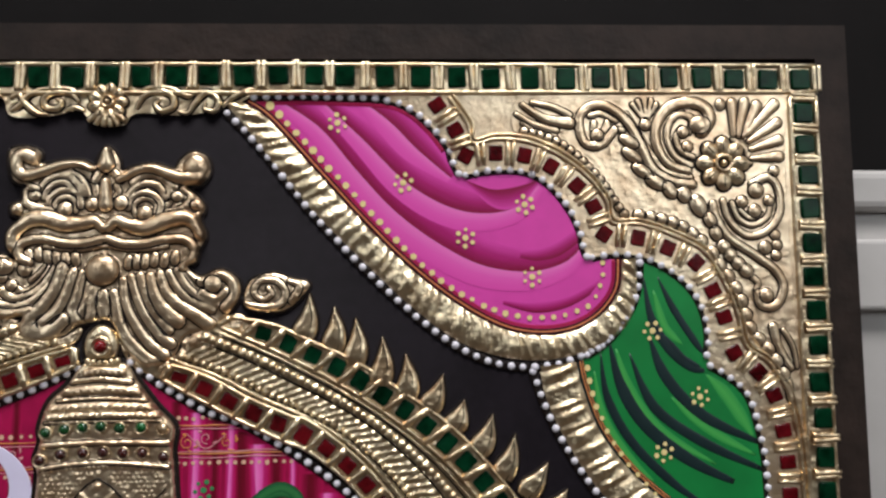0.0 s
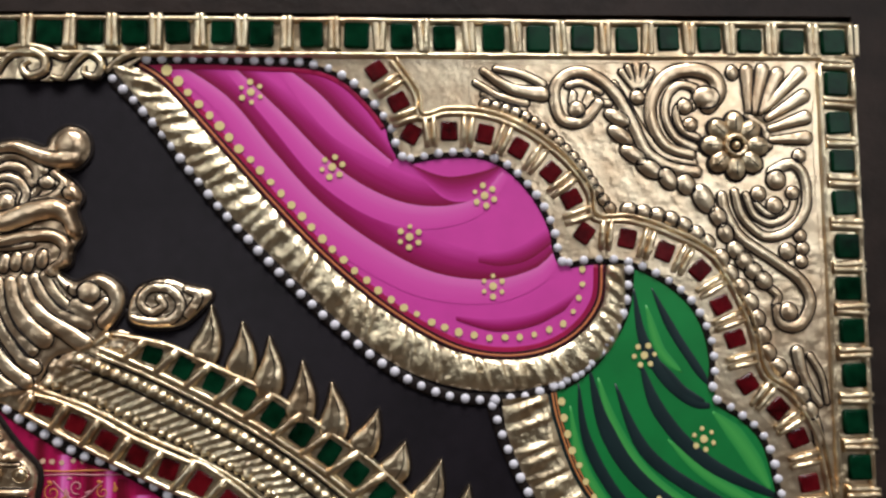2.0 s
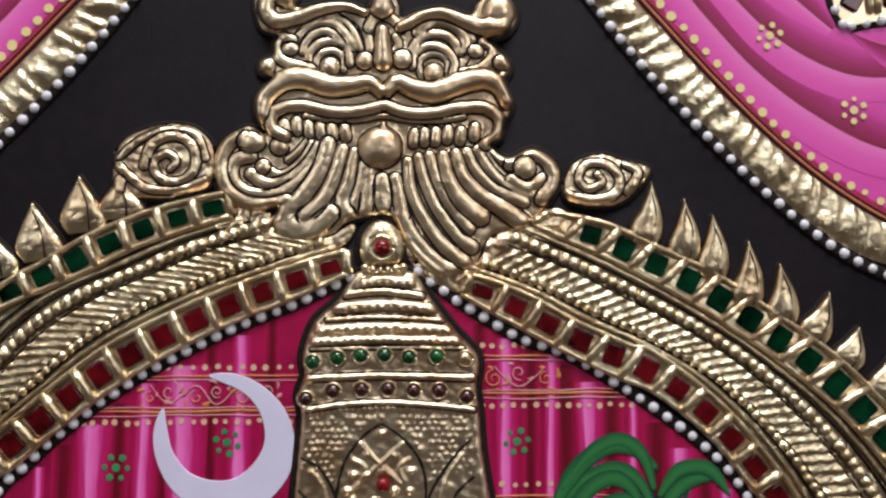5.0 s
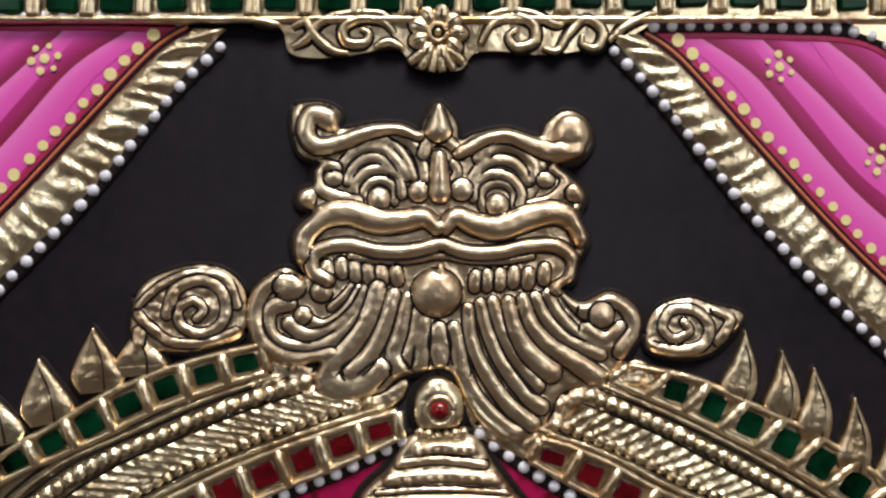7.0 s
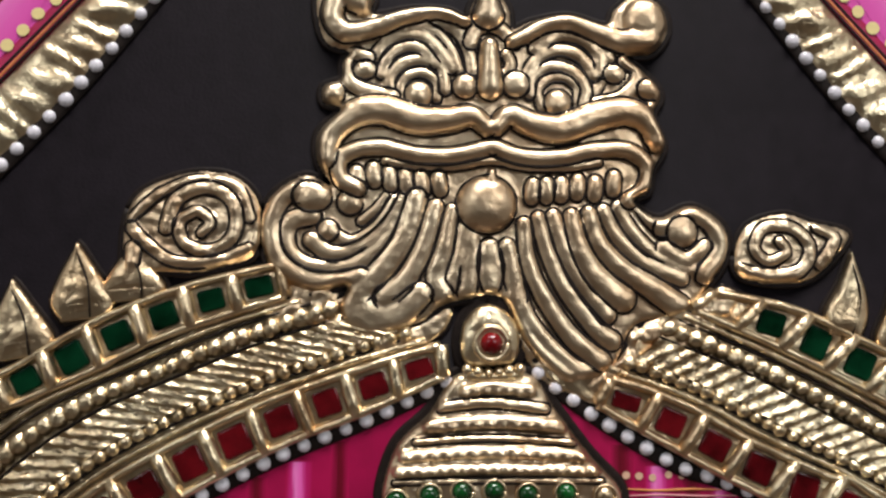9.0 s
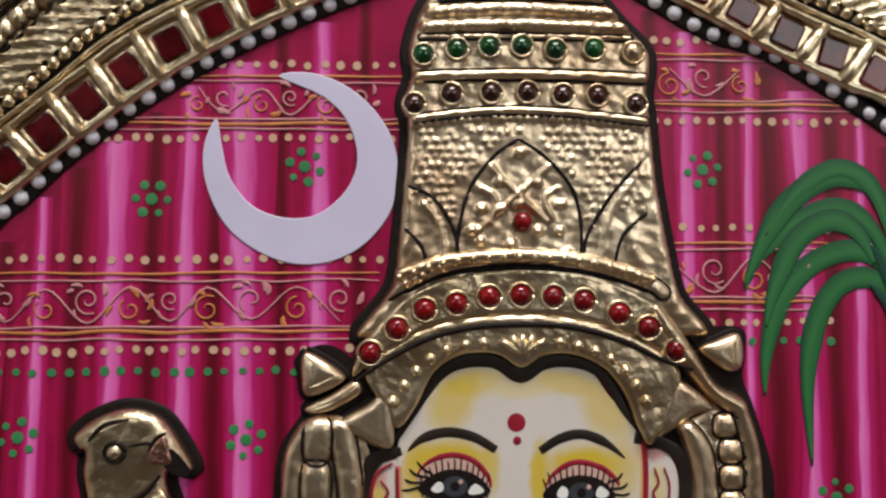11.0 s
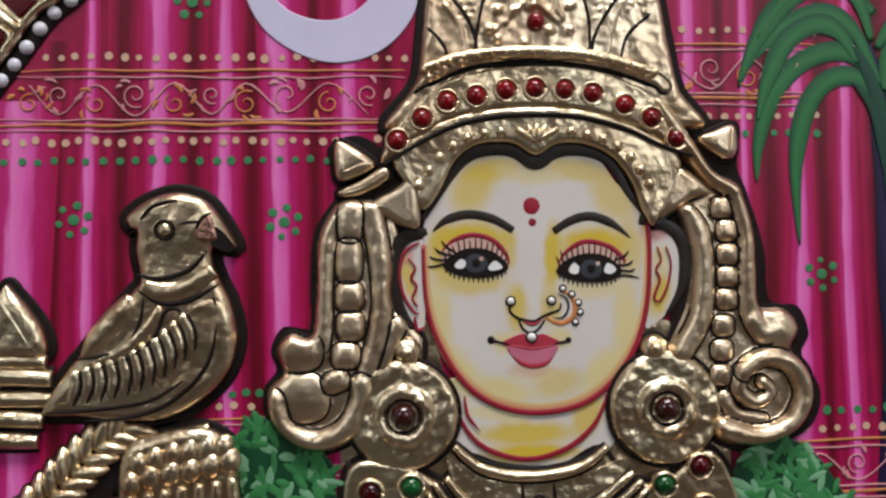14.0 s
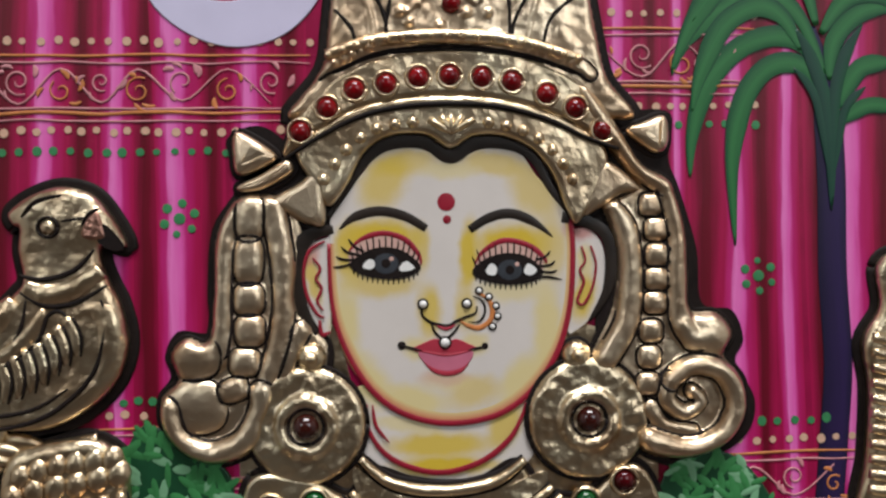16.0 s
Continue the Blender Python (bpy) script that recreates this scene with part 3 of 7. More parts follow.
# ---- corner panel with scrollwork, and its scalloped edge ----
LOBES = [[(48.5, 675.1), (63.1, 675.5), (78.4, 675.3), (93.8, 674.6), (103.1, 671), (110.8, 663.9), (115.5, 657.6), (116.6, 653.7), (118.9, 648.8)],
         [(121.1, 648.2), (129.5, 649.8), (140.5, 649.9), (148.3, 646.8), (154.5, 641), (159.1, 634.2), (161.6, 627.9), (162.4, 623.2), (163.6, 619.6)],
         [(165.5, 619.3), (173.1, 620.4), (182.6, 619.6), (192.1, 615.3), (199.9, 609), (204.4, 601.2), (206.2, 591.8), (205.5, 584.8)],
         [(206.6, 581.2), (214.7, 576.2), (220.1, 570), (222.9, 560.7), (224.8, 550), (225.3, 542.2)]]
LOBES[3] = LOBES[3] + [(LOBES[3][-1][0] + 0.5, LOBES[3][-1][1] - 25), (LOBES[3][-1][0], LOBES[3][-1][1] - 60), (LOBES[3][-1][0] - 6, LOBES[3][-1][1] - 110)]
SCALLOP_STONES = [(111.6, 672.8), (117.8, 664), (121.4, 655), (132, 655.9), (142.1, 655.2), (151.5, 651.3), (160.6, 644.5), (166.3, 637.1), (169.8, 627.4), (182, 626), (192.6, 622.4), (202.6, 617.2), (208.3, 607.4), (212, 598), (215.1, 585.5), (223.6, 578.7), (228.9, 570.6), (231.6, 558.3), (232.7, 547.6)]
low = SCALLOP_STONES[-1]
SCALLOP_STONES = SCALLOP_STONES + [(low[0] + 0.3, low[1] - 11 * i) for i in range(1, 10)]
corner_out = curve(LOBES[0][3:]) + curve(LOBES[1]) + curve(LOBES[2]) + curve(LOBES[3])
panel_pts = [Vector(q) for q in corner_out]
bx = SIDE[0][0] - 4.6
ty = TOP_B[0][1] - 4.6
panel_pts += [Vector((bx, panel_pts[-1].y)), Vector((bx, top_at(bx) + ty - top_at(TOP_B[0][0]))), Vector((panel_pts[0].x, top_at(panel_pts[0].x) + ty - top_at(TOP_B[0][0])))]


def left(pts):
    """The left half answers the right one, set a little further out."""
    return [(-x - 8, z) for x, z in pts]


def corner_panel(flip):
    f = left if flip else list
    kit = Kit()
    kit.plate([Vector(((-q.x - (8 if i < len(panel_pts) - 3 else 0) if flip else q.x), q.y)) for i, q in enumerate(panel_pts)], 0.9, 0.0, raw=True)
    panel = kit.done("corner_panel", GOLD_SMOOTH, painting, "gilt corner panel with raised scrollwork")
    # stones of the scalloped band
    pts = [Vector(q) for q in f(SCALLOP_STONES)]
    bars = Kit()
    for i, c in enumerate(pts):
        a, b = pts[max(i - 1, 0)], pts[min(i + 1, len(pts) - 1)]
        d = (b - a).normalized()
        stone(c, d, 5.0, 5.6, RED_STONE, panel, 0.9, 1.3)
        if i + 1 < len(pts):
            m, d2 = (c + b) / 2, (b - c)
            gap = d2.length
            d2.normalize()
            e = Vector((-d2.y, d2.x))
            for o in ((-1.0, 1.0) if gap > 8 else (0,)):
                bars.tube([m + d2 * o - e * 4.0, m + d2 * o * 1.2 + e * 4.4], 1.9, 1.6, 0.9, ends=(0.8, 0.8), n=3)
    side = 1 if flip else -1
    for off, w in ((4.9, 1.5), (6.6, 1.2)):
        rim = []
        for i, c in enumerate(pts):
            d = (pts[min(i + 1, len(pts) - 1)] - pts[max(i - 1, 0)]).normalized()
            rim.append(c + Vector((-d.y, d.x)) * off * -side)
        bars.tube(rim, w, 1.3, 0.9, ends=(1, 1), wave=0.1)
    bars.done("scalloped_band", GOLD, panel, "gilt scalloped band holding red stones")
    return panel


panel = corner_panel(False)
panel_left = corner_panel(True)


def scroll(pts, w, parent=panel, h=None, base=0.9, ends=(0.5, 0.4), name="scroll", line=0.8, mat=GOLD):
    """A raised gilt strand with a dark painted outline."""
    k = Kit()
    k.tube(pts, w + line * 1.5, 0.3, base, 1, ends, flat=True)
    k.tube(pts, w, h or w * 0.75, base, 0, ends)
    return k.done(name, [mat, INK], parent)


def fan(cx, cz, tips, w, parent=panel, name="petal", base=0.9, inner=0.2):
    for tx, tz in tips:
        s = (cx + (tx - cx) * inner, cz + (tz - cz) * inner)
        scroll([s, ((s[0] + tx) / 2, (s[1] + tz) / 2), (tx, tz)], w, parent, None, base, (0.35, 0.75), name, 0.7)


def rosette(cx, cz, r, petals, parent, base=1.2, start=0.0):
    for i in range(petals):
        a = start + 2 * math.pi * i / petals
        k = Kit()
        k.dome(cx + r * 0.68 * math.cos(a), cz + r * 0.68 * math.sin(a), r * 0.45, 0.35, base, 1, r * 0.38, a)
        k.dome(cx + r * 0.68 * math.cos(a), cz + r * 0.68 * math.sin(a), r * 0.38, 1.5, base, 0, r * 0.31, a)
        k.tube([(cx + r * 0.5 * math.cos(a), cz + r * 0.5 * math.sin(a)), (cx + r * 0.92 * math.cos(a), cz + r * 0.92 * math.sin(a))], 0.5, 0.3, base + 1.35, 1, (0.6, 0.3), 4, n=3)
        k.done("petal", [GOLD, INK], parent)
    k = Kit()
    k.dome(cx, cz, r * 0.42, 0.6, base, 1)
    k.ring(cx, cz, r * 0.3, r * 0.16, 1.4, base + 0.4, 0)
    k.dome(cx, cz, r * 0.15, 2.0, base + 0.3, 0)
    k.done("rosette", [GOLD, INK], parent)


# scrollwork on the corner panel, pressed out of one sheet
S, B = Strand, Boss
corner_forms = [
    S([(174.3, 664.4), (169.6, 659.2), (164.1, 659.5), (161.8, 665.4), (162.9, 670.6), (168.1, 673.6), (174.5, 671.8), (179.9, 666.5), (184.3, 658.2), (188.2, 650.5), (195.1, 646.2), (202.2, 645.1)], 2.6, 2.8), S([(172, 667), (170.1, 663.3), (167.1, 664), (167.2, 666.9)], 2.0, 2.0), B((168.2, 662.5), 2.2),
    S([(165.8, 669.5), (169.9, 670.3), (175, 667.7)], 1.8, 1.6), S([(172.7, 665.1), (177.5, 664.4)], 2.2, 1.8), S([(179.1, 670.4), (183.7, 662.6), (188, 655.3), (193, 649.5), (201.5, 647.7)], 1.6, 2.0), B((185.7, 666.4), 1.9),
    S([(200.8, 649.9), (193.5, 652.4), (189.6, 659.4), (189.8, 666.4), (194.1, 672.6), (200.7, 674.7), (207.3, 673.3), (209.4, 668.9), (206.2, 664.3)], 2.4, 4.0), B((205.5, 666.6), 3.4, 3.0), S([(202, 652.1), (196.5, 655), (193.7, 660.9), (194.3, 666.5), (197.8, 670.2), (202.6, 669.5)], 2.0, 2.0),
    S([(202.9, 655), (198.5, 657.2), (196.8, 662), (199.1, 665.4)], 1.8, 1.8), B((199.4, 663.9), 2.0), B((200.9, 658.7), 1.9), S([(200, 670.6), (202.6, 668), (201.7, 663.6)], 1.8, 1.6), B((213.6, 674.1), 1.7, 2.0),
    S([(217.8, 661.5), (222.6, 657.8), (223.5, 653)], 1.8, 2.2),
    S([(209.4, 638.2), (210.7, 632.7), (214.9, 626.1), (224, 619.9), (231.3, 614.4), (234, 608.1), (230.7, 601.8), (225.5, 602.2), (224.6, 606.2)], 2.4, 2.8), B((227.5, 605.4), 2.4), S([(221.8, 612.7), (224.7, 610.1), (223.9, 607.3)], 2.0, 1.8),
    S([(213.2, 639.3), (215.2, 632.3), (221.7, 626.8), (229.3, 628.7), (233.9, 635.3), (233.7, 643.8), (230.1, 647.8), (224.3, 645.2)], 2.0, 2.6), S([(216.5, 638.5), (218.6, 633), (223.7, 630.5), (229.1, 633.4), (230.8, 638.6)], 1.8, 1.8), B((225.4, 643), 2.6), B((220.1, 638.9), 2.0), B((224.7, 635.6), 2.2), B((230.1, 639.3), 1.8), S([(219.4, 636), (223.1, 633), (227.3, 634.5)], 1.5, 1.5),
    B((232.5, 650), 1.8), B((227.9, 622.5), 2.2), B((231.8, 627), 1.7), B((232.4, 623.4), 1.7), B((231.9, 619.7), 1.7),
    S([(229.6, 594.3), (231.2, 587.1), (235.3, 580)], 3.0, 2.0), S([(233.3, 593.2), (236.4, 587.4), (237.6, 580.3)], 1.8, 1.4), S([(231.7, 582.1), (234, 575), (234.8, 569.7)], 2.2, 2.6),
    S([(141.7, 673.2), (149.6, 668.2), (158.4, 666.8)], 1.8, 3.6), S([(145.2, 674), (152.4, 672.6), (158.4, 669.8)], 1.6, 2.2), S([(139.5, 669.9), (146.3, 666), (153.6, 664.2)], 1.6, 2.0), S([(141.6, 666.6), (147.7, 663.8), (153.2, 662.4)], 1.4, 1.6),
]
for tip in [(181.4, 673.7), (183.3, 675.1), (185.8, 675.7), (188.2, 675.3), (190, 673.9)]:
    foot = Vector(tip).lerp(Vector((185.9, 667.1)), 0.72)
    corner_forms.append(S([foot, tip], 1.0, 1.8))
for foot, tip in zip([(217.9, 663), (219.7, 662.6), (221.4, 662.6), (222.8, 663.4), (223.5, 660.8), (224.1, 657.8), (224.3, 654.5)], [(217.9, 674.6), (222.5, 675), (227, 673.9), (233.6, 674.4), (234.4, 667.6), (234.7, 661.3), (234.6, 655.3)]):
    corner_forms.append(S([foot, tip], 1.6, 3.3, 1.3))
for q, r, r2, turn in zip([(179.6, 660.4), (180.6, 655.3), (184.1, 649.8), (188.8, 645.8), (193.9, 643), (199.1, 641.4), (204.1, 637.4), (208.1, 632.3), (210.1, 627.6)], (3.6, 3.8, 3.8, 3.8, 3.2, 2.8, 4.0, 2.8, 2.6), (1.9, 1.9, 2.0, 2.2, 2.2, 2.4, 2.6, 2.0, 2.0), (-0.5, -0.6, -0.55, -0.5, -1.0, -1.2, -1.1, -1.1, -1.2)):
    corner_forms.append(B(q, r, r2, 1.4, turn))
for pts, gap, r in (([(142.3, 663.7), (151.3, 661.2), (157.8, 657.5), (163.9, 652), (169.3, 646), (173.2, 639.9), (177.1, 634.5)], 3.0, 1.45), ([(182.6, 634.1), (189.9, 632.8), (196.5, 630.8), (201.2, 627.9), (204.8, 625)], 4.0, 1.9),
                    ([(208.7, 620.7), (211.9, 615.2), (215.4, 610.5), (218.2, 604.8), (220.1, 598.3), (222.1, 592.4), (226.4, 588.2), (229.9, 583.2), (232.6, 578.2)], 5.2, 2.0), ([(212.9, 622.8), (216.5, 618.3), (220.6, 614.3)], 4.4, 2.2)):
    corner_forms += [B(tuple(q), r * 1.15, r, 1.3, math.atan2(d.y, d.x)) for q, d in spaced(curve(pts), gap)]
for f in corner_forms:
    if isinstance(f, Strand):
        f.w0, f.w1 = f.w0 * 1.22, f.w1 * 1.22
    else:
        f.r, f.r2 = f.r * 1.12, f.r2 * 1.12
relief("scrollwork", [(139.2, 675.1), (153.4, 675.8), (171.8, 676.4), (194.2, 677.1), (216.9, 677.6), (237.6, 677.7), (237.3, 660.5), (237.4, 641.9), (237.9, 619.9), (238.4, 598.1), (239.6, 567.9), (233.3, 568), (230, 578.6), (222.7, 589.4), (217.2, 599), (214.2, 607.3), (207.6, 619.6), (200, 626.5), (187.2, 630.5), (177.3, 631.2), (171.3, 639.2), (163.9, 649.7), (155.6, 656.9), (145.9, 661.6), (137.9, 664)],
       corner_forms, panel, "raised gilt scrolls, leaves and beads with inked creases", base=0.86, body=0.12, rim=0.4, crumple=0.04, ink=0.6, edge=0.0)
rosette(*(213.6, 652.6), 9.4, 8, panel, 1.5)

# ---- pearl strings of the scalloped edge ----
for lobe in LOBES:
    pearl_line(lobe, 4.1, 1.3)
    pearl_line(left(lobe), 4.1, 1.3)

# ---- pink drape ----
DRAPE_IN = [(173.1, 618.8), (172.2, 609.1), (166.4, 601.3), (156.9, 596.3), (144.5, 595.3), (132.2, 598.4), (116.9, 607.4), (101.7, 619.7), (86.4, 635.1), (71.1, 652.1), (55.7, 669.2), (47.4, 675.1)]
HEM_OUT = [(181.3, 618.8), (180.9, 604.4), (175.6, 593.9), (164.5, 587), (152.1, 584.2), (141.3, 584), (129, 586.3), (116.9, 591.5), (101.7, 602.9), (86.6, 617.4), (71.3, 632.3), (56, 650.4), (44.5, 665.9), (38.3, 673.2)]
HEM_PEARLS = [(39.5, 669.3), (49.9, 658.5), (60.6, 644.6), (71.4, 631.5), (86.6, 615.4), (101.7, 601.2), (116.9, 589.4), (130.5, 583.2), (144.3, 581.6), (156.7, 583.7), (169.3, 589.7), (177.3, 599), (181.2, 607.5), (182.4, 617.2)]
FOLDS = [[(57.1, 674), (70.9, 664.7), (83.2, 650.2), (95.5, 636.7), (109.3, 625.9), (126.2, 616.9), (143.2, 614.4), (155.7, 617.5), (161.3, 622.4)],
         [(71.5, 674.2), (86.2, 660.1), (100.1, 646.1), (113.9, 637.7), (126.3, 634.8), (138.7, 636.9), (147, 644.9)],
         [(85.3, 674.4), (95.4, 666.6), (104.6, 657.2), (116.2, 647.2)]]


def offset(pts, d, fade=False):
    out = []
    for i, q in enumerate(pts):
        a, b = Vector(pts[max(i - 1, 0)]), Vector(pts[min(i + 1, len(pts) - 1)])
        t = (b - a).normalized()
        k = math.sin(math.pi * (0.12 + 0.76 * i / (len(pts) - 1))) if fade else 1
        out.append((q[0] - t.y * d * k, q[1] + t.x * d * k))
    return out


def hem_profile(v, run):
    return math.sin(math.pi * v) ** 0.4 * (0.66 + (0.3 + 0.12 * math.sin(run * 0.53)) * math.sin(run * 1.35 + v * 5.5 + 1.2 * math.sin(run * 0.31) + 0.9 * math.sin(run * 0.83)))


def hem(a, b, parent, label="ridged gold foil hem", mat=GOLD_ROUGH):
    k = Kit().ribbon(a, b, 0.3, 1.9, rows=10, cols=260, profile=hem_profile)
    ob = k.done("gold_hem", mat, parent, label)
    return ob


def blossom(x, z, r, mat, parent, base=0.55):
    k = Kit().dome(x, z, r * 0.30, 0.03, base)
    turn = random.uniform(0, 1)
    for i in range(6):
        a = turn + math.pi * i / 3
        k.dome(x + r * 0.8 * math.cos(a), z + r * 0.8 * math.sin(a), r * 0.22 * random.uniform(0.8, 1.2), 0.03, base, rings=2, seg=8)
    return k.done("painted_blossom", mat, parent)


dot_meshes = {}


def dot_row(pts, step, r, mat, parent, base=0.5, jitter=0.25, count=None, grow=0.0):
    """Painted dots along a line."""
    if mat.name not in dot_meshes:
        seed = Kit().dome(0, 0, 1, 0.03, 0, rings=2, seg=10).done("dot", mat)
        dot_meshes[mat.name] = seed.data
        bpy.data.objects.remove(seed)
    rest = Kit()
    row = spaced(curve(pts), step, count)
    for i, (q, d) in enumerate(row):
        s = r * random.uniform(0.85, 1.15) * (1 + grow * (i / len(row) - 0.5))
        x, z = q.x + random.uniform(-jitter, jitter), q.y + random.uniform(-jitter, jitter)
        if x < -104 or z < 440:
            rest.dome(x, z, s, 0.03, base, rings=2, seg=9)
            continue
        ob = new("dot", dot_meshes[mat.name])
        ob.parent = parent
        ob.location, ob.scale = (x / 1000, -base / 1000, z / 1000), (s, 1, s * random.uniform(0.9, 1.1))
    if rest.v:
        tagged(rest.done("dot_scatter", mat, parent), kind="stuff")


def pink_drape(flip):
    f = left if flip else list
    edge = curve(f(LOBES[0])) + curve(f(LOBES[1])) + curve(f(DRAPE_IN))
    drape = Kit().plate(edge, 0.15, 0.02, raw=True).done("pink_drape", PINK, painting, "painted pink drape with dark folds and dots")
    for i, pts in enumerate(FOLDS):
        p = f(pts)
        Kit().ribbon(p, f(offset(pts, (9.5, 8.5, 7)[i], True)), 0.24, mat=0).done("fold", FOLD, drape)
        Kit().ribbon(p, f(offset(pts, (-8, -7, -6)[i], True)), 0.25, mat=0).done("fold", FOLD_LIGHT, drape)
    Kit().ribbon(f([(120.4, 646.9), (131, 643.2), (142, 644.9), (148, 647.6)]), f([(120.4, 646.9), (130.9, 636.9), (140.3, 637.6), (148, 646.5)]), 0.28).done("fold", FOLD, drape)
    Kit().ribbon(f([(162.1, 625.5), (154.2, 620), (146.3, 618.2), (140.1, 619.2)]), f([(161, 629.8), (152.7, 624.7), (146.4, 622.4), (140.1, 621.6)]), 0.28).done("fold", FOLD, drape)
    Kit().ribbon(f([(164.1, 606), (155.4, 601.7), (144.6, 600.2), (133.8, 603.3)]), f([(169, 612.2), (157.1, 606), (144.6, 603.7), (133.8, 604.6)]), 0.28).done("fold", FOLD, drape)
    Kit().tube(f(offset(LOBES[0], -2.2))[:-2], 1.5, 0.1, 0.26, ends=(1, 1)).done("shadow_line", MAGENTA, drape)
    for w, o, m in ((3.4, 1.0, MAGENTA), (0.6, 2.3, INK), (0.5, 1.6, OCHRE), (0.6, 0.9, INK)):
        Kit().tube(f(offset(DRAPE_IN, o)), w, 0.12, 0.2 if w > 2 else 0.3, ends=(1, 1)).done("edge_line", m, drape)
    dots = [(54.1, 671.9), (61.8, 664.1), (71, 654), (80.3, 643.9), (91, 632.3), (100.1, 622.3), (110.8, 612.8), (121.5, 605.8), (132.2, 600.7), (144.5, 598.4), (157, 599.8), (164.9, 603.7), (168.6, 610.6), (169.1, 617.5)]
    dot_row(f(dots), 4.2, 1.05, CREAM, drape, grow=-0.5)
    for q in [(77, 666.3), (99.6, 645.5), (141.9, 637.9), (121, 626.2), (144.1, 612.6)]:
        x, z = f([q])[0]
        blossom(x, z, 3.6, CREAM, drape)
    hem(f(HEM_OUT), f(offset(DRAPE_IN, 2.9)), drape, mat=GOLD if flip else GOLD_ROUGH)
    pearl_line(f(HEM_PEARLS), 4.15, 1.3)
    return drape


pink_drape(False)
pink_drape(True)

# ---- green drape ----
HEM2_IN = [(161.2, 583.6), (162.9, 575.3), (168.5, 560.5), (179.1, 546.5), (191.6, 535.5), (202.1, 526.8)]
HEM2_OUT = [(146, 581.7), (148.8, 568.5), (156.3, 553), (166.9, 537.5), (181.5, 523.2), (190.8, 515.7)]
HEM2_PEARLS = [(143.6, 580.1), (148.3, 567), (155.5, 553), (165.3, 538.3), (175.3, 528.2), (186.1, 518.1)]
HEM2_IN = HEM2_IN + [(HEM2_IN[-1][0] + 13, HEM2_IN[-1][1] - 24), (HEM2_IN[-1][0] + 15, HEM2_IN[-1][1] - 50)]
HEM2_OUT = HEM2_OUT + [(HEM2_OUT[-1][0] + 14, HEM2_OUT[-1][1] - 20), (HEM2_OUT[-1][0] + 18, HEM2_OUT[-1][1] - 44)]
HEM2_PEARLS = HEM2_PEARLS + [(HEM2_PEARLS[-1][0] + 14, HEM2_PEARLS[-1][1] - 19), (HEM2_PEARLS[-1][0] + 19, HEM2_PEARLS[-1][1] - 44)]


def green_drape(flip):
    f = left if flip else list
    edge = curve(f(LOBES[2][2:])) + curve(f(LOBES[3])) + curve(f(HEM2_IN[::-1])) + curve(f([(163, 586), (170.8, 590.2), (178.1, 598.9), (182, 609.1), (182.7, 617.2)]))
    drape = Kit().plate(edge, 0.15, 0.02, raw=True).done("green_drape", GREEN, painting, "painted green drape with dark folds and dots")
    for w, pts in (
        (3.4, [(183.7, 612.2), (186, 598.1), (192, 587.2), (199.7, 580.7), (204.5, 579.4)]),
        (4.6, [(170.8, 589.7), (174.4, 575.2), (182.6, 561.4), (197.9, 549), (213.4, 541.2)]),
        (3.2, [(167.6, 585.9), (169.6, 570.7), (177.8, 555.4), (191.4, 541.7), (202.1, 534)]),
        (2.6, [(188.8, 612.2), (194, 601.2), (200.9, 590.3), (204.2, 585.6)]),
        (3.6, [(177.8, 585.8), (185.9, 567.4), (202.8, 555), (223.8, 545.2)]),
        (4.0, [(185, 591.9), (190.2, 578), (203.1, 564.1), (222.6, 554.6)]),
        (2.4, [(190.6, 591.9), (196.7, 584.1), (202.9, 580.7)]),
    ):
        Kit().tube(f(pts), w, 0.12, 0.22, ends=(0.1, 0.4)).done("fold", NAVY, drape)
    for w, pts in (
        (4.0, [(173.1, 587.4), (178.2, 572.1), (188.8, 558.3), (207.3, 547.4)]),
        (5.0, [(205.2, 577.9), (211.4, 571.6), (216.6, 563.9), (221.1, 556.2)]),
        (3.0, [(165.2, 579.8), (168, 564.6), (176.2, 551), (185.2, 541.8)]),
        (3.0, [(187.1, 607.5), (190.7, 595), (196.8, 588.7)]),
        (3.4, [(192.3, 570.4), (204.6, 559.5), (221.6, 550.1)]),
    ):
        Kit().tube(f(pts), w, 0.06, 0.2, ends=(0.1, 0.1)).done("fold", GREEN_LIGHT, drape)
    dots = [(162.9, 581.1), (164.2, 572.2), (167.2, 563.9), (171.6, 554.8), (179.1, 544.9)]
    dots = dots + [(dots[-1][0] + 12, dots[-1][1] - 14), (dots[-1][0] + 26, dots[-1][1] - 32)]
    dot_row(f(dots), 4.6, 0.95, CREAM, drape)
    for w, o, m in ((2.6, -0.9, NAVY), (0.5, -1.0, OCHRE), (0.4, -0.1, OCHRE)):
        Kit().tube(f(offset(HEM2_IN, o)), w, 0.12, 0.2 if w > 2 else 0.32, ends=(1, 1)).done("edge_line", m, drape)
    for q in [(186.2, 593.5), (202.4, 570.5), (188.9, 551.8)]:
        x, z = f([q])[0]
        blossom(x, z, 3.6, CREAM, drape)
    hem(f(HEM2_OUT), f(offset(HEM2_IN, -2.2)), drape, "gold foil hem with small bosses")
    pearl_line(f(HEM2_PEARLS), 4.15, 1.3)
    pearl_line(f([(182.4, 617.2), (181.2, 607.5), (177.3, 599), (169.3, 589.7), (162.9, 585.5)]), 4.15, 1.2)


green_drape(False)
green_drape(True)

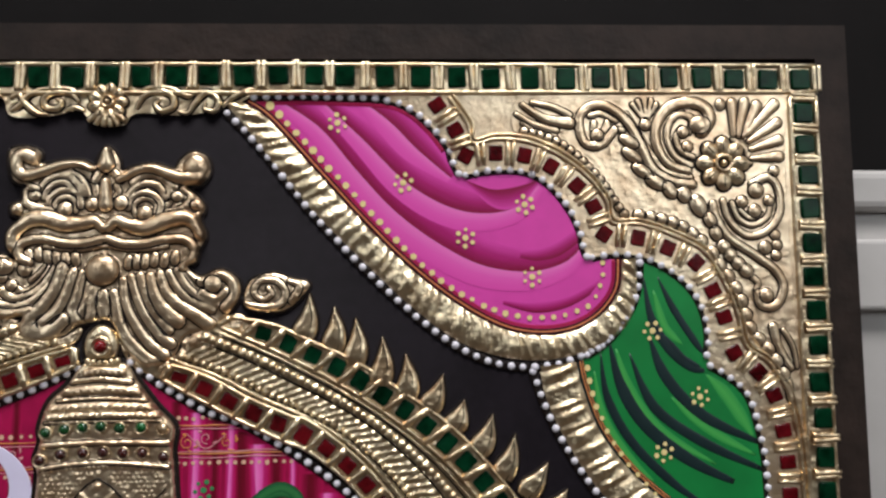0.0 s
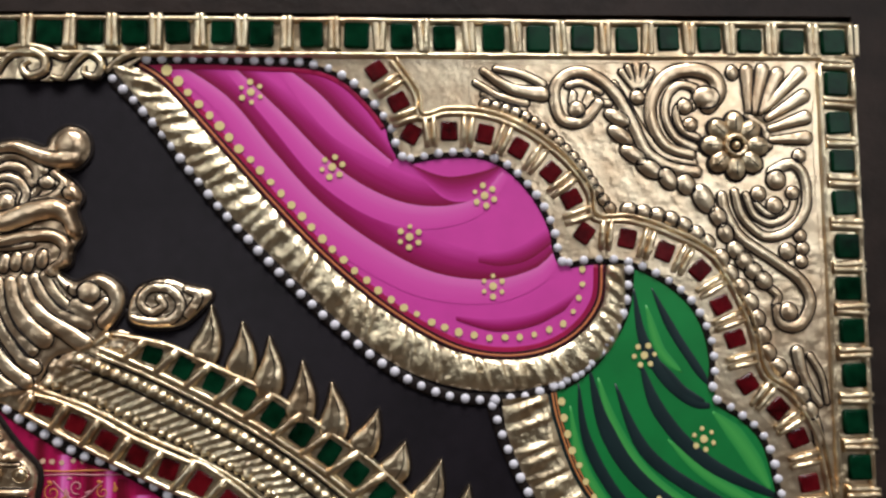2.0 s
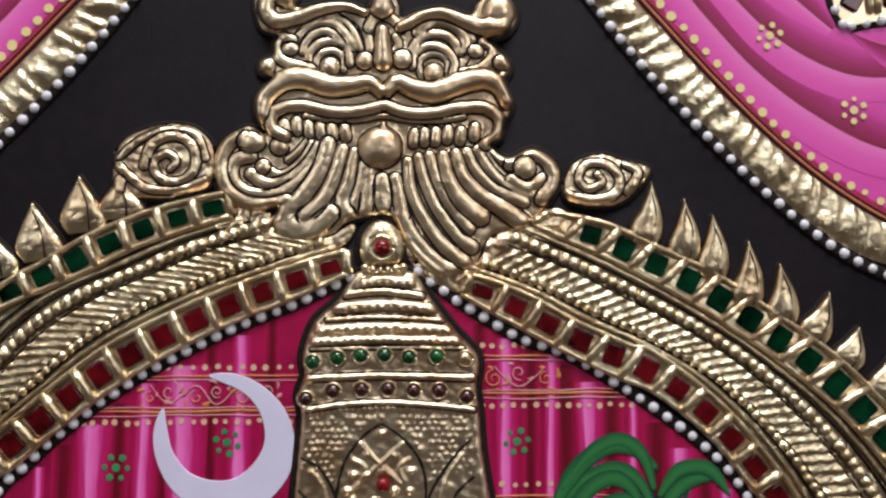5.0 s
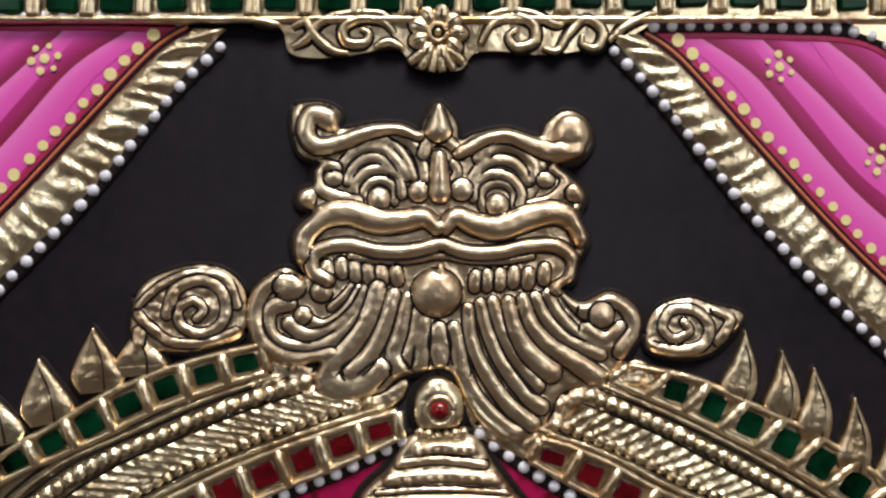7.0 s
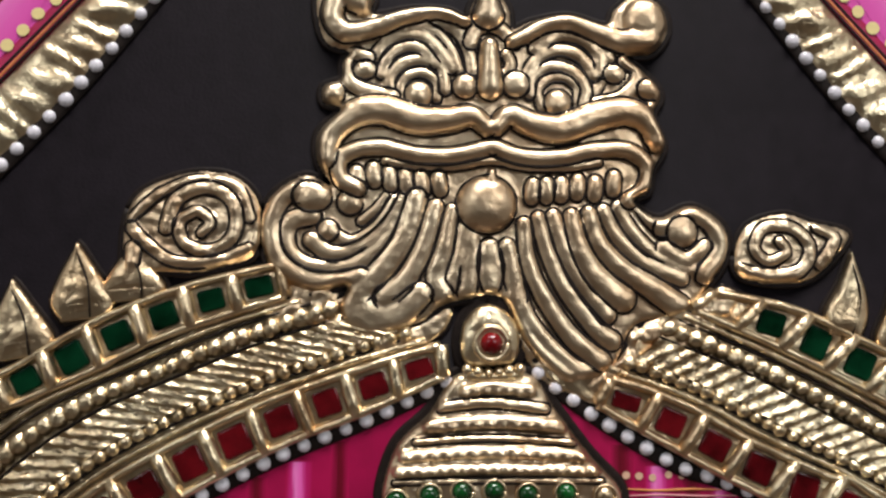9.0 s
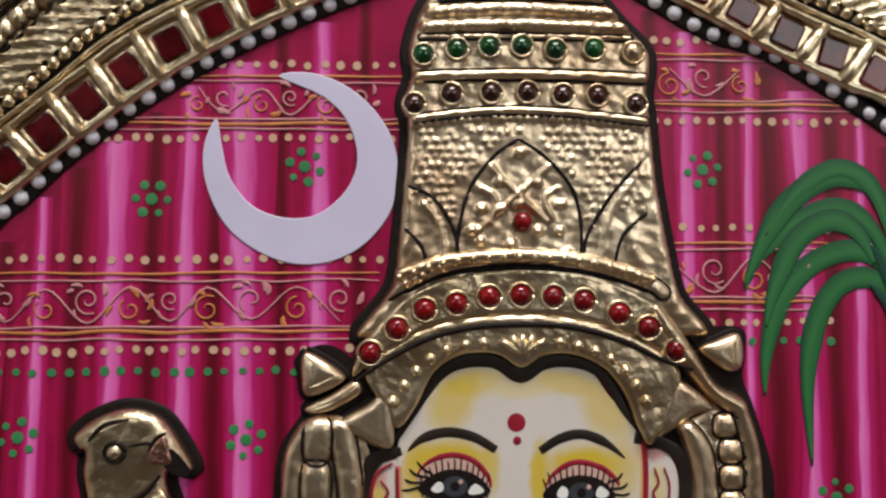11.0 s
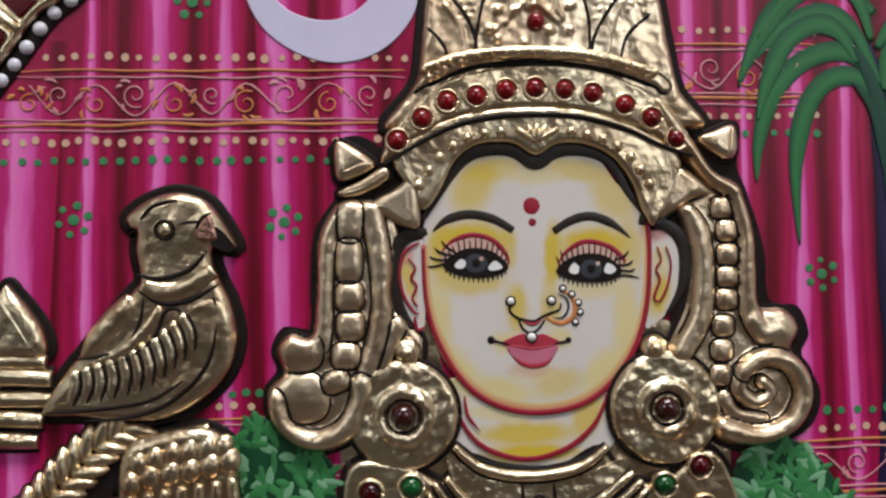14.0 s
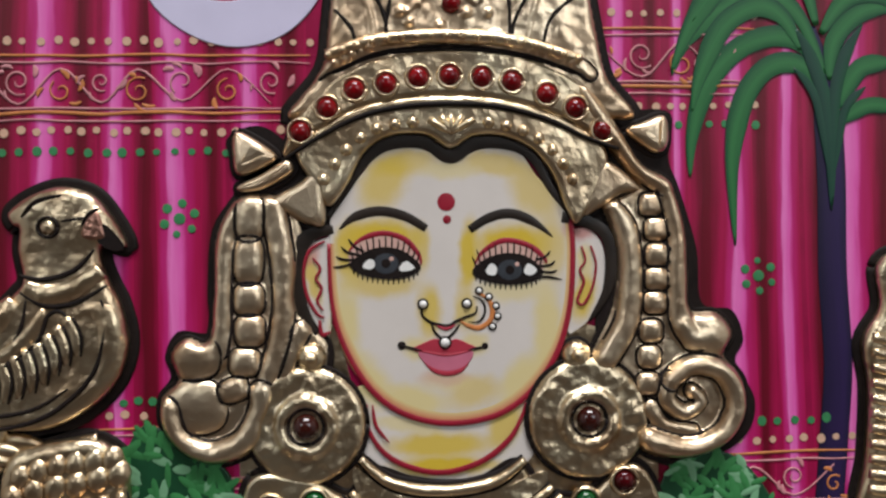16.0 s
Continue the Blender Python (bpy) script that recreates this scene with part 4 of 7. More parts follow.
# ---- scroll ornament under the top border ----
crest = Kit()
crest.plate([(-41.7, 675.9), (-34.3, 673.5), (-31.8, 667.8), (-21.8, 667.3), (-9.4, 669.4), (-4.4, 665), (5, 664.8), (9.4, 668.9), (25.8, 668.5), (38.6, 671.2), (45, 673.8), (47.6, 677.7), (28.5, 679.1), (-0, 679.2), (-26.9, 678.4)], 0.7, 0.1)
crest_ob = crest.done("crest_ornament", GOLD, painting, "gilt scroll ornament with a rosette")
rosette(*(0.1, 672.6), 6.4, 9, crest_ob, 1.2)
scroll([(9.4, 670.2), (11.9, 674.7), (17, 676.7), (21.4, 674.8), (21.4, 671), (17.6, 669.7), (15.7, 672.2), (17.6, 673.9)], 2.2, crest_ob, base=0.8)
scroll([(23.3, 669.7), (26.5, 669.1), (29.1, 673), (32.9, 676.3), (36.7, 673.7), (35.4, 669.9), (32.2, 670.5), (32.2, 672.8)], 2.0, crest_ob, base=0.8)
scroll([(38, 671.2), (41.2, 674.4), (46.3, 677.1), (48.9, 677.8)], 2.0, crest_ob, base=0.8)
scroll([(10.7, 676.6), (14.5, 677.7), (20.8, 677.4), (26.5, 674.9), (28.4, 676.2)], 2.0, crest_ob, base=0.8)
scroll([(-31.8, 673.5), (-28.7, 674.8), (-26.8, 671.7), (-23.1, 668.6), (-19.4, 668)], 2.2, crest_ob, base=0.8)
scroll([(-9.4, 672.5), (-11.9, 675), (-16.9, 675.6), (-20.6, 673.6), (-20, 670.5), (-16.3, 670.2), (-15, 672.4), (-16.9, 673.4)], 2.2, crest_ob, base=0.8)
scroll([(-31.8, 669.1), (-28.7, 671), (-25.6, 674.8), (-21.9, 675.5)], 2.0, crest_ob, base=0.8)
scroll([(-9.4, 675.1), (-13.2, 676.9), (-21.9, 676.4), (-26.8, 674.2)], 2.0, crest_ob, base=0.8)
scroll([(-34.3, 674.1), (-38, 674.7), (-41.7, 675.6)], 2.0, crest_ob, base=0.8)
scroll([(-13.8, 669.3), (-10.7, 670.6), (-7.5, 669.4)], 1.8, crest_ob, base=0.8)
fan(*(0.1, 670.7), [(-6.3, 666), (-3.8, 664.7), (-1.3, 664), (1.2, 664), (3.7, 664.6), (5.9, 666.1)], 2.2, crest_ob, base=0.8)


# ---- gilt shapes shared by the mask, the arch and the figure ----
def puff(pts, h, round_, parent, name, ink=1.0, base=0.3, mat=GOLD, label="", n=6, lines=(), line_w=0.7):
    """A cushioned gilt shape inside a black painted outline, with inked creases."""
    k = Kit()
    rim = curve(pts, n, True)
    k.tube(rim + [rim[0]], ink * 2.2, 0.3, base - 0.05, 1, (1, 1), raw=True, flat=True)
    k.plate(pts, h, base, 0, round_, n, rings=4)
    for q in lines:
        k.tube(q, line_w, 0.25, base + h - 0.05, 1, (0.4, 0.4))
    return k.done(name, [mat, INK], parent, label)


def spike(b, t, w, parent, bend=0.12, h=2.2):
    """A pointed gilt leaf with a creased middle and a black outline."""
    b, t = Vector(b), Vector(t)
    b = b + (b - t) * 0.18
    d = t - b
    e = Vector((-d.y, d.x)).normalized()
    lean = e * bend * d.length
    one = curve([b + e * w * 0.38, b.lerp(t, 0.25) + e * w * 0.54, b.lerp(t, 0.6) + e * w * 0.33 + lean * 0.5, t], 5)
    two = curve([t, b.lerp(t, 0.55) - e * w * 0.33 + lean * 0.5, b.lerp(t, 0.22) - e * w * 0.52, b - e * w * 0.38], 5)
    rim = one + two[1:]
    k = Kit()
    k.tube(rim + [rim[0]], 1.5, 0.25, 0.05, 1, (1, 1), raw=True, flat=True)
    k.plate(rim, h, 0.2, 0, w * 0.42, raw=True, rings=4)
    k.tube([b.lerp(t, 0.02) - e * w * 0.12, b.lerp(t, 0.45) - e * w * 0.16 + lean * 0.4, b.lerp(t, 0.85)], 0.45, h * 0.35, h * 0.72, 1, (0.5, 0.2), n=3)
    return k.done("spike", [GOLD, INK], parent)


# ---- curved arch over the figure ----
A_OUT = [(41.7, 599.8), (56.8, 596.6)] + [(67.8, 591.5), (83, 584.5), (98.2, 574.5), (113.5, 563.6), (128.7, 548.2), (143.8, 527.4)]
A_OUT = A_OUT + [(A_OUT[-1][0] + 9, A_OUT[-1][1] - 20), (A_OUT[-1][0] + 16, A_OUT[-1][1] - 50), (A_OUT[-1][0] + 18, A_OUT[-1][1] - 90)]
A_GREEN_IN = [(37.6, 596.7), (52.7, 590.1), (67.7, 582.8), (82.9, 573.9), (98.1, 563.5), (113.3, 550.7), (125.3, 536.9), (132.8, 524.4)]
A_GREEN_IN = A_GREEN_IN + [(A_GREEN_IN[-1][0] + 8, A_GREEN_IN[-1][1] - 22), (A_GREEN_IN[-1][0] + 14, A_GREEN_IN[-1][1] - 52), (A_GREEN_IN[-1][0] + 15, A_GREEN_IN[-1][1] - 88)]
A_RED_OUT = [(22.4, 584), (29.4, 582), (38.4, 578.1), (46.3, 573.7), (54.3, 569.9), (62.3, 566.4)] + [(67.6, 565), (82.7, 553.5), (96.2, 538.3), (104.4, 525.1)]
A_RED_OUT = A_RED_OUT + [(A_RED_OUT[-1][0] + 8, A_RED_OUT[-1][1] - 22), (A_RED_OUT[-1][0] + 14, A_RED_OUT[-1][1] - 52), (A_RED_OUT[-1][0] + 15, A_RED_OUT[-1][1] - 88)]
A_RED_IN = [(19.8, 579.5), (27.2, 575.3), (35.7, 570.6), (43.6, 566.3), (51, 562.7), (60, 558.4)] + [(67.6, 555.2), (81.1, 544.5), (91.5, 531.6), (96, 525.3)]
A_RED_IN = A_RED_IN + [(A_RED_IN[-1][0] + 9, A_RED_IN[-1][1] - 22), (A_RED_IN[-1][0] + 15, A_RED_IN[-1][1] - 52), (A_RED_IN[-1][0] + 16, A_RED_IN[-1][1] - 88)]
A_PEARL = [(9.4, 585.1), (11.2, 583.5), (18.8, 577.9), (27.2, 572.6), (35.6, 568), (46.1, 564.4), (59.9, 556.2)] + [(72.8, 547.4), (82.5, 539.3), (90, 530.2)]
A_PEARL = A_PEARL + [(A_PEARL[-1][0] + 10, A_PEARL[-1][1] - 17), (A_PEARL[-1][0] + 19, A_PEARL[-1][1] - 45), (A_PEARL[-1][0] + 21, A_PEARL[-1][1] - 88)]

L_OUT = [(-37.6, 604.5), (-54.2, 600.5), (-69.7, 594.3), (-81.5, 587.4), (-93.1, 580.1)]
L_GREEN_IN = [(-36.4, 598.9), (-57.7, 591.8), (-69.6, 585.9), (-81.3, 580.7), (-93, 574.6)]
L_RED_OUT = [(-8.5, 590.1), (-20.3, 586.7), (-39.8, 579.9), (-59, 570.9), (-73, 561.9), (-86.8, 552.1)]
L_RED_IN = [(-8, 584.6), (-20.3, 579), (-34.9, 573.3), (-49.3, 566.4), (-63.4, 557.8), (-77.8, 546.8), (-86.4, 539.3)]
L_PEARL = [(-7.5, 583.4), (-20.3, 577.3), (-34.9, 571.5), (-49.3, 564.6), (-63.4, 556.2), (-77.7, 545.2)] + [(-84.5, 538.7), (-89.4, 534.4), (-95.2, 526.4), (-99.1, 521.1), (-102.4, 515.3)]


def down(pts, like):
    """Carries a left line on as the mirrored right line runs."""
    end = Vector(pts[-1])
    rest = [q for q in mir(like) if q[1] < end.y - 6 and q[0] < end.x]
    first = rest[0]
    return pts + [(x + (end.x - first[0]) * 0.35 - 0.5, z) for x, z in rest]


L_OUT, L_GREEN_IN = down(L_OUT, A_OUT), down(L_GREEN_IN, A_GREEN_IN)
L_PEARL = down(L_PEARL, A_PEARL)
LOW = [q for q in L_PEARL if q[1] < L_RED_IN[-1][1] - 3]
L_RED_OUT, L_RED_IN = L_RED_OUT[:-1] + offset(LOW, -10.4), L_RED_IN + offset(LOW, -2.5)


def blend(a, b, f, n=14):
    pa, pb = spaced(curve(a), count=n), spaced(curve(b), count=n)
    return [tuple(p[0].lerp(q[0], f)) for p, q in zip(pa, pb)]


def rope_profile(v, run):
    return 0.55 + 0.45 * math.sin(run * 2.0 + v * 4.2)


def arch_side(out, gin, rout, rin, n_green, n_red, skip):
    ladder("arch_green_band", out, gin, n_green, GREEN_STONE, label="gilt band of the arch with green stones", skip=skip)
    ladder("arch_red_band", rout, rin, n_red, RED_STONE, label="gilt band of the arch with red stones")
    k = Kit()
    k.ribbon(gin, rout, 0.35, rows=2, cols=60)
    k.ribbon(blend(gin, rout, 0.42), blend(gin, rout, 0.72), 0.5, 1.9, 0, 6, 220, rope_profile)
    for f, w, h in ((0.1, 1.2, 1.1), (0.9, 1.2, 1.1)):
        k.tube(blend(gin, rout, f), w, h, 0.5, 0, (1, 1), wave=0.1)
    for f in (0.03, 0.16, 0.4, 0.83, 0.97):
        k.tube(blend(gin, rout, f), 0.65, 0.9, 0.3, 1, (1, 1))
    chain(k, blend(gin, rout, 0.28), 2.7, 1.75, 1.7, 0.5, 0, 1.15, 0.7)
    chain(k, blend(gin, rout, 0.77), 2.5, 1.3, 1.5, 0.6, 0, 1.1, 0.5)
    return k.done("arch_rope_band", [GOLD_ROUGH, INK], painting, "gilt arch moulding of twisted ropes and beads")


right_rope = arch_side(A_OUT, A_GREEN_IN, A_RED_OUT, A_RED_IN, 24, 21, 1)
left_rope = arch_side(L_OUT, L_GREEN_IN, L_RED_OUT, L_RED_IN, 25, 23, 0)
pearl_line(A_PEARL, 3.95, 1.3)
pearl_line(L_PEARL, 3.95, 1.3)

TIPS = [(67.9, 607.4), (76.1, 603), (83.3, 599.2), (92.3, 592.6), (100.1, 586.8), (112.7, 579.6), (120, 570.9), (129.6, 566), (137.2, 559.2), (148.3, 549.5), (154.7, 540.3)]
FEET = [(66.3, 594.1), (76.1, 590.2), (83.3, 585.6), (91.9, 578.6), (100.8, 574.1), (108.4, 568.9), (116.8, 562.5), (125.5, 554.7), (133.3, 546.5), (141.3, 539.9), (147.5, 531.7)]
for b, t in zip(FEET, TIPS):
    spike(b, t, 7.6, right_rope, -0.1)
for b, t in zip([(FEET[-1][0] + 9 * i - 0.6 * i * i, FEET[-1][1] - 9.5 * i) for i in (1, 2, 3)], [(TIPS[-1][0] + 10 * i - 0.5 * i * i, TIPS[-1][1] - 9 * i) for i in (1, 2, 3)]):
    spike(b, t, 7.6, right_rope, -0.1)
for b, t in zip([(-63.2, 599.5), (-72.1, 596.7), (-82.5, 590), (-92.6, 585.1)], [(-64.2, 607.8), (-73.5, 608.4), (-84.7, 601.8), (-94.8, 594.7)]):
    spike(b, t, 10.6, left_rope, 0.03)
for i in range(1, 5):
    b, t = (-92.6, 585.1), (-94.8, 594.7)
    spike((b[0] - 9.5 * i + 0.6 * i * i, b[1] - 7.5 * i), (t[0] - 11 * i + 0.6 * i * i, t[1] - 6.5 * i), 10.2, left_rope, 0.03)

# leaf scrolls at the foot of the mask
relief("leaf_scroll", [(45.9, 606.5), (48.5, 612.2), (55.4, 614.4), (60.7, 612.9), (67.7, 611), (65.4, 606.7), (60.5, 602.4), (54.6, 601.3), (47.2, 602.6)],
       [Strand([(45.5, 604.1), (51.5, 602.8), (57.8, 603.8), (59.8, 608), (56.6, 611.7), (51.3, 611.7), (49.3, 608), (52, 605.5), (55.3, 607.2), (54.1, 609.2)], 2.8, 2.0), Strand([(61.4, 611.9), (64.4, 609.7), (61.8, 605)], 2.4, 2.6)],
       painting, "gilt curled leaf ornament", body=0.9, crumple=0.16, ink=0.6, edge=1.8)
relief("leaf_scroll", [(-64.9, 614.5), (-61.9, 618.4), (-53.8, 621.3), (-46, 620.6), (-41.5, 615.5), (-41.9, 606.8), (-47.6, 604.1), (-53.6, 602.9), (-59, 603.2), (-61.7, 601.5), (-65.4, 600.8), (-65.8, 608.3)],
       [Strand([(-57.8, 611.1), (-55.9, 616.4), (-50.4, 618.4), (-45.9, 615.5), (-45.8, 609.9), (-49.8, 607), (-54.4, 608.2), (-55.4, 612.1), (-52.3, 614), (-50.1, 612.1), (-51.5, 610.2)], 2.8, 2.0), Strand([(-64, 612.8), (-59, 617.4), (-52.6, 619.8), (-45.7, 618.9), (-43, 613)], 1.8, 2.2),
        Strand([(-63.9, 611.1), (-61.5, 608.5), (-56.5, 605.1), (-49.3, 605.1), (-43.1, 607.5)], 2.4, 2.0), Strand([(-63.6, 607.3), (-63.8, 603.5)], 3.0, 2.6)],
       painting, "gilt curled leaf ornament", body=0.9, crumple=0.2, ink=0.6, edge=1.8)

puff([(27.9, 592.1), (34.8, 596.6), (44.2, 598.5), (42.3, 593.8), (36, 588.3), (27.8, 585.9)], 0.8, 0.6, painting, "leaf_scroll", 0.5, 0.15, label="gilt infill leaf beside the mane")

# ---- lion mask over the arch, one plain relief ----
mask_outline = [(-31.1, 656.3), (-25.8, 657.2), (-21.2, 655.2), (-21.2, 651.4), (-14.3, 652.6), (-7.5, 652.5), (-3.8, 650.9), (-2.9, 653.3), (0.2, 657.5), (4, 653.3), (4.9, 649.1), (8.6, 650.6), (15.5, 651.8), (22.4, 650), (24.2, 652.9), (28.3, 655.8), (33, 654.1), (34.3, 648.9), (31.1, 644.5), (26.4, 644), (29.3, 641.3), (32, 638.4), (32.7, 635.9), (31.2, 632.7), (33.2, 627), (30.9, 622.4), (30.1, 618.4), (27.1, 616.5), (31.8, 613.5), (38.1, 615.8), (44.1, 612.1), (44.4, 606.5), (41.6, 601.8), (36.1, 595.9), (27.1, 593.7), (23.6, 587.1), (19.5, 584.1), (13.8, 583.5), (7.1, 589.9), (2.7, 598.6), (-4.1, 598.3), (-8.6, 597), (-11.9, 594.3), (-18.6, 592.1), (-25.2, 592.1), (-26.6, 597.3), (-25.5, 600.7), (-31.9, 599.7), (-38.6, 603), (-41.1, 610.1), (-39.6, 616.8), (-33.3, 621), (-28.6, 619), (-31, 623.5), (-31.1, 628.9), (-26.9, 633.2), (-30.1, 634.5), (-30.3, 637.5), (-27, 639.1), (-26.8, 642.2), (-25.6, 644.1), (-29.9, 645.9), (-31.7, 651.9)]
mane = [
    S([(-31.6, 617.3), (-36.6, 617.6), (-39.4, 612.5), (-38.4, 606.2), (-33.9, 602.3), (-28.1, 601.4), (-22.9, 602.5)], 4.0, 3.0), B((-31.8, 617), 3.6, 3.0),
    S([(-31.9, 613.4), (-35.9, 612), (-36.1, 607.3), (-32.5, 604.3), (-26.4, 603.8), (-20.9, 606.5), (-16.9, 610.6)], 3.2, 2.8),
    S([(-32, 609), (-28.1, 606.5), (-22.6, 607.8), (-17.8, 612), (-15.1, 616.7)], 2.8, 2.4), S([(-28.7, 610.9), (-24.8, 608.7), (-20, 611.6), (-17, 616.5)], 2.4, 1.8),
    B((-25, 615.9), 2.4), B((-28.9, 610.8), 2.0), S([(-22.9, 612.5), (-20.4, 614.7), (-18.5, 617.2)], 1.8, 1.4),
    S([(-12.9, 616.7), (-15.5, 608.9), (-19.7, 603.1), (-23.3, 599.8)], 3.4, 4.2), S([(-14.2, 616.2), (-18.2, 609.5), (-22.5, 604.7)], 2.4, 2.8), S([(-9.5, 615.1), (-11.7, 607.8), (-15, 601.7), (-18.6, 598.7)], 2.8, 3.8),
    S([(-6.5, 614.5), (-7.9, 607.8), (-9.5, 602.2), (-8.3, 599.3)], 2.4, 3.6), S([(-4.1, 611.7), (-4.9, 606.1), (-7, 600.7)], 2.6, 2.8), S([(-24.4, 599.4), (-21.9, 595.4), (-16.9, 595.4), (-12.1, 599.3)], 6.4, 4.0, 1.3),
    S([(0.3, 607.8), (0.5, 604.4), (0.6, 600.8)], 3.2, 3.0, None, True, 1.4), S([(-2.9, 609.4), (-3.2, 604.4), (-3.8, 599.7)], 2.8, 3.2), S([(3.6, 608), (4.5, 603.3), (5.4, 598.6)], 2.8, 3.2),
    S([(6.6, 612.2), (7.4, 605.5), (10.3, 598.6), (15.3, 591.5), (20.6, 587.2)], 2.4, 3.4), S([(9.3, 613.3), (11.3, 606), (14.5, 599.7), (19.6, 593.2), (22.5, 590.9)], 2.4, 3.4),
    S([(12.1, 613.6), (14, 607.7), (16.8, 601.9), (21.6, 595.6)], 2.6, 3.4), S([(15.4, 613.6), (16.9, 607.7), (19.9, 602.6), (24.6, 598.5)], 2.8, 4.6), S([(18.6, 614.2), (20.4, 608.8), (24.5, 604.1), (30.1, 600.5), (34.9, 597.1)], 2.6, 4.4),
    S([(21.4, 614.7), (24.3, 609.3), (29, 605), (35.6, 602.2)], 2.4, 2.8), S([(24.1, 615.3), (27, 610.4), (31.3, 606.5), (37, 604), (41.6, 604.5)], 2.4, 2.6),
    S([(32.1, 611.5), (36.7, 614.4), (41.3, 612.4), (43.1, 607.6), (40, 602.9)], 3.0, 3.4), S([(32.5, 607.7), (36.8, 605.6), (40.1, 608.3)], 3.0, 2.4), B((35.8, 610.8), 3.0), S([(27.4, 617.6), (29.6, 613.8), (32.5, 610.6)], 2.8, 2.4),
    S([(5.2, 601), (8.3, 593.7), (14.8, 586.8), (18.8, 585.2)], 2.4, 2.8), S([(4, 598.6), (7.8, 590.4), (14.4, 584.6)], 2.4, 3.0),
]
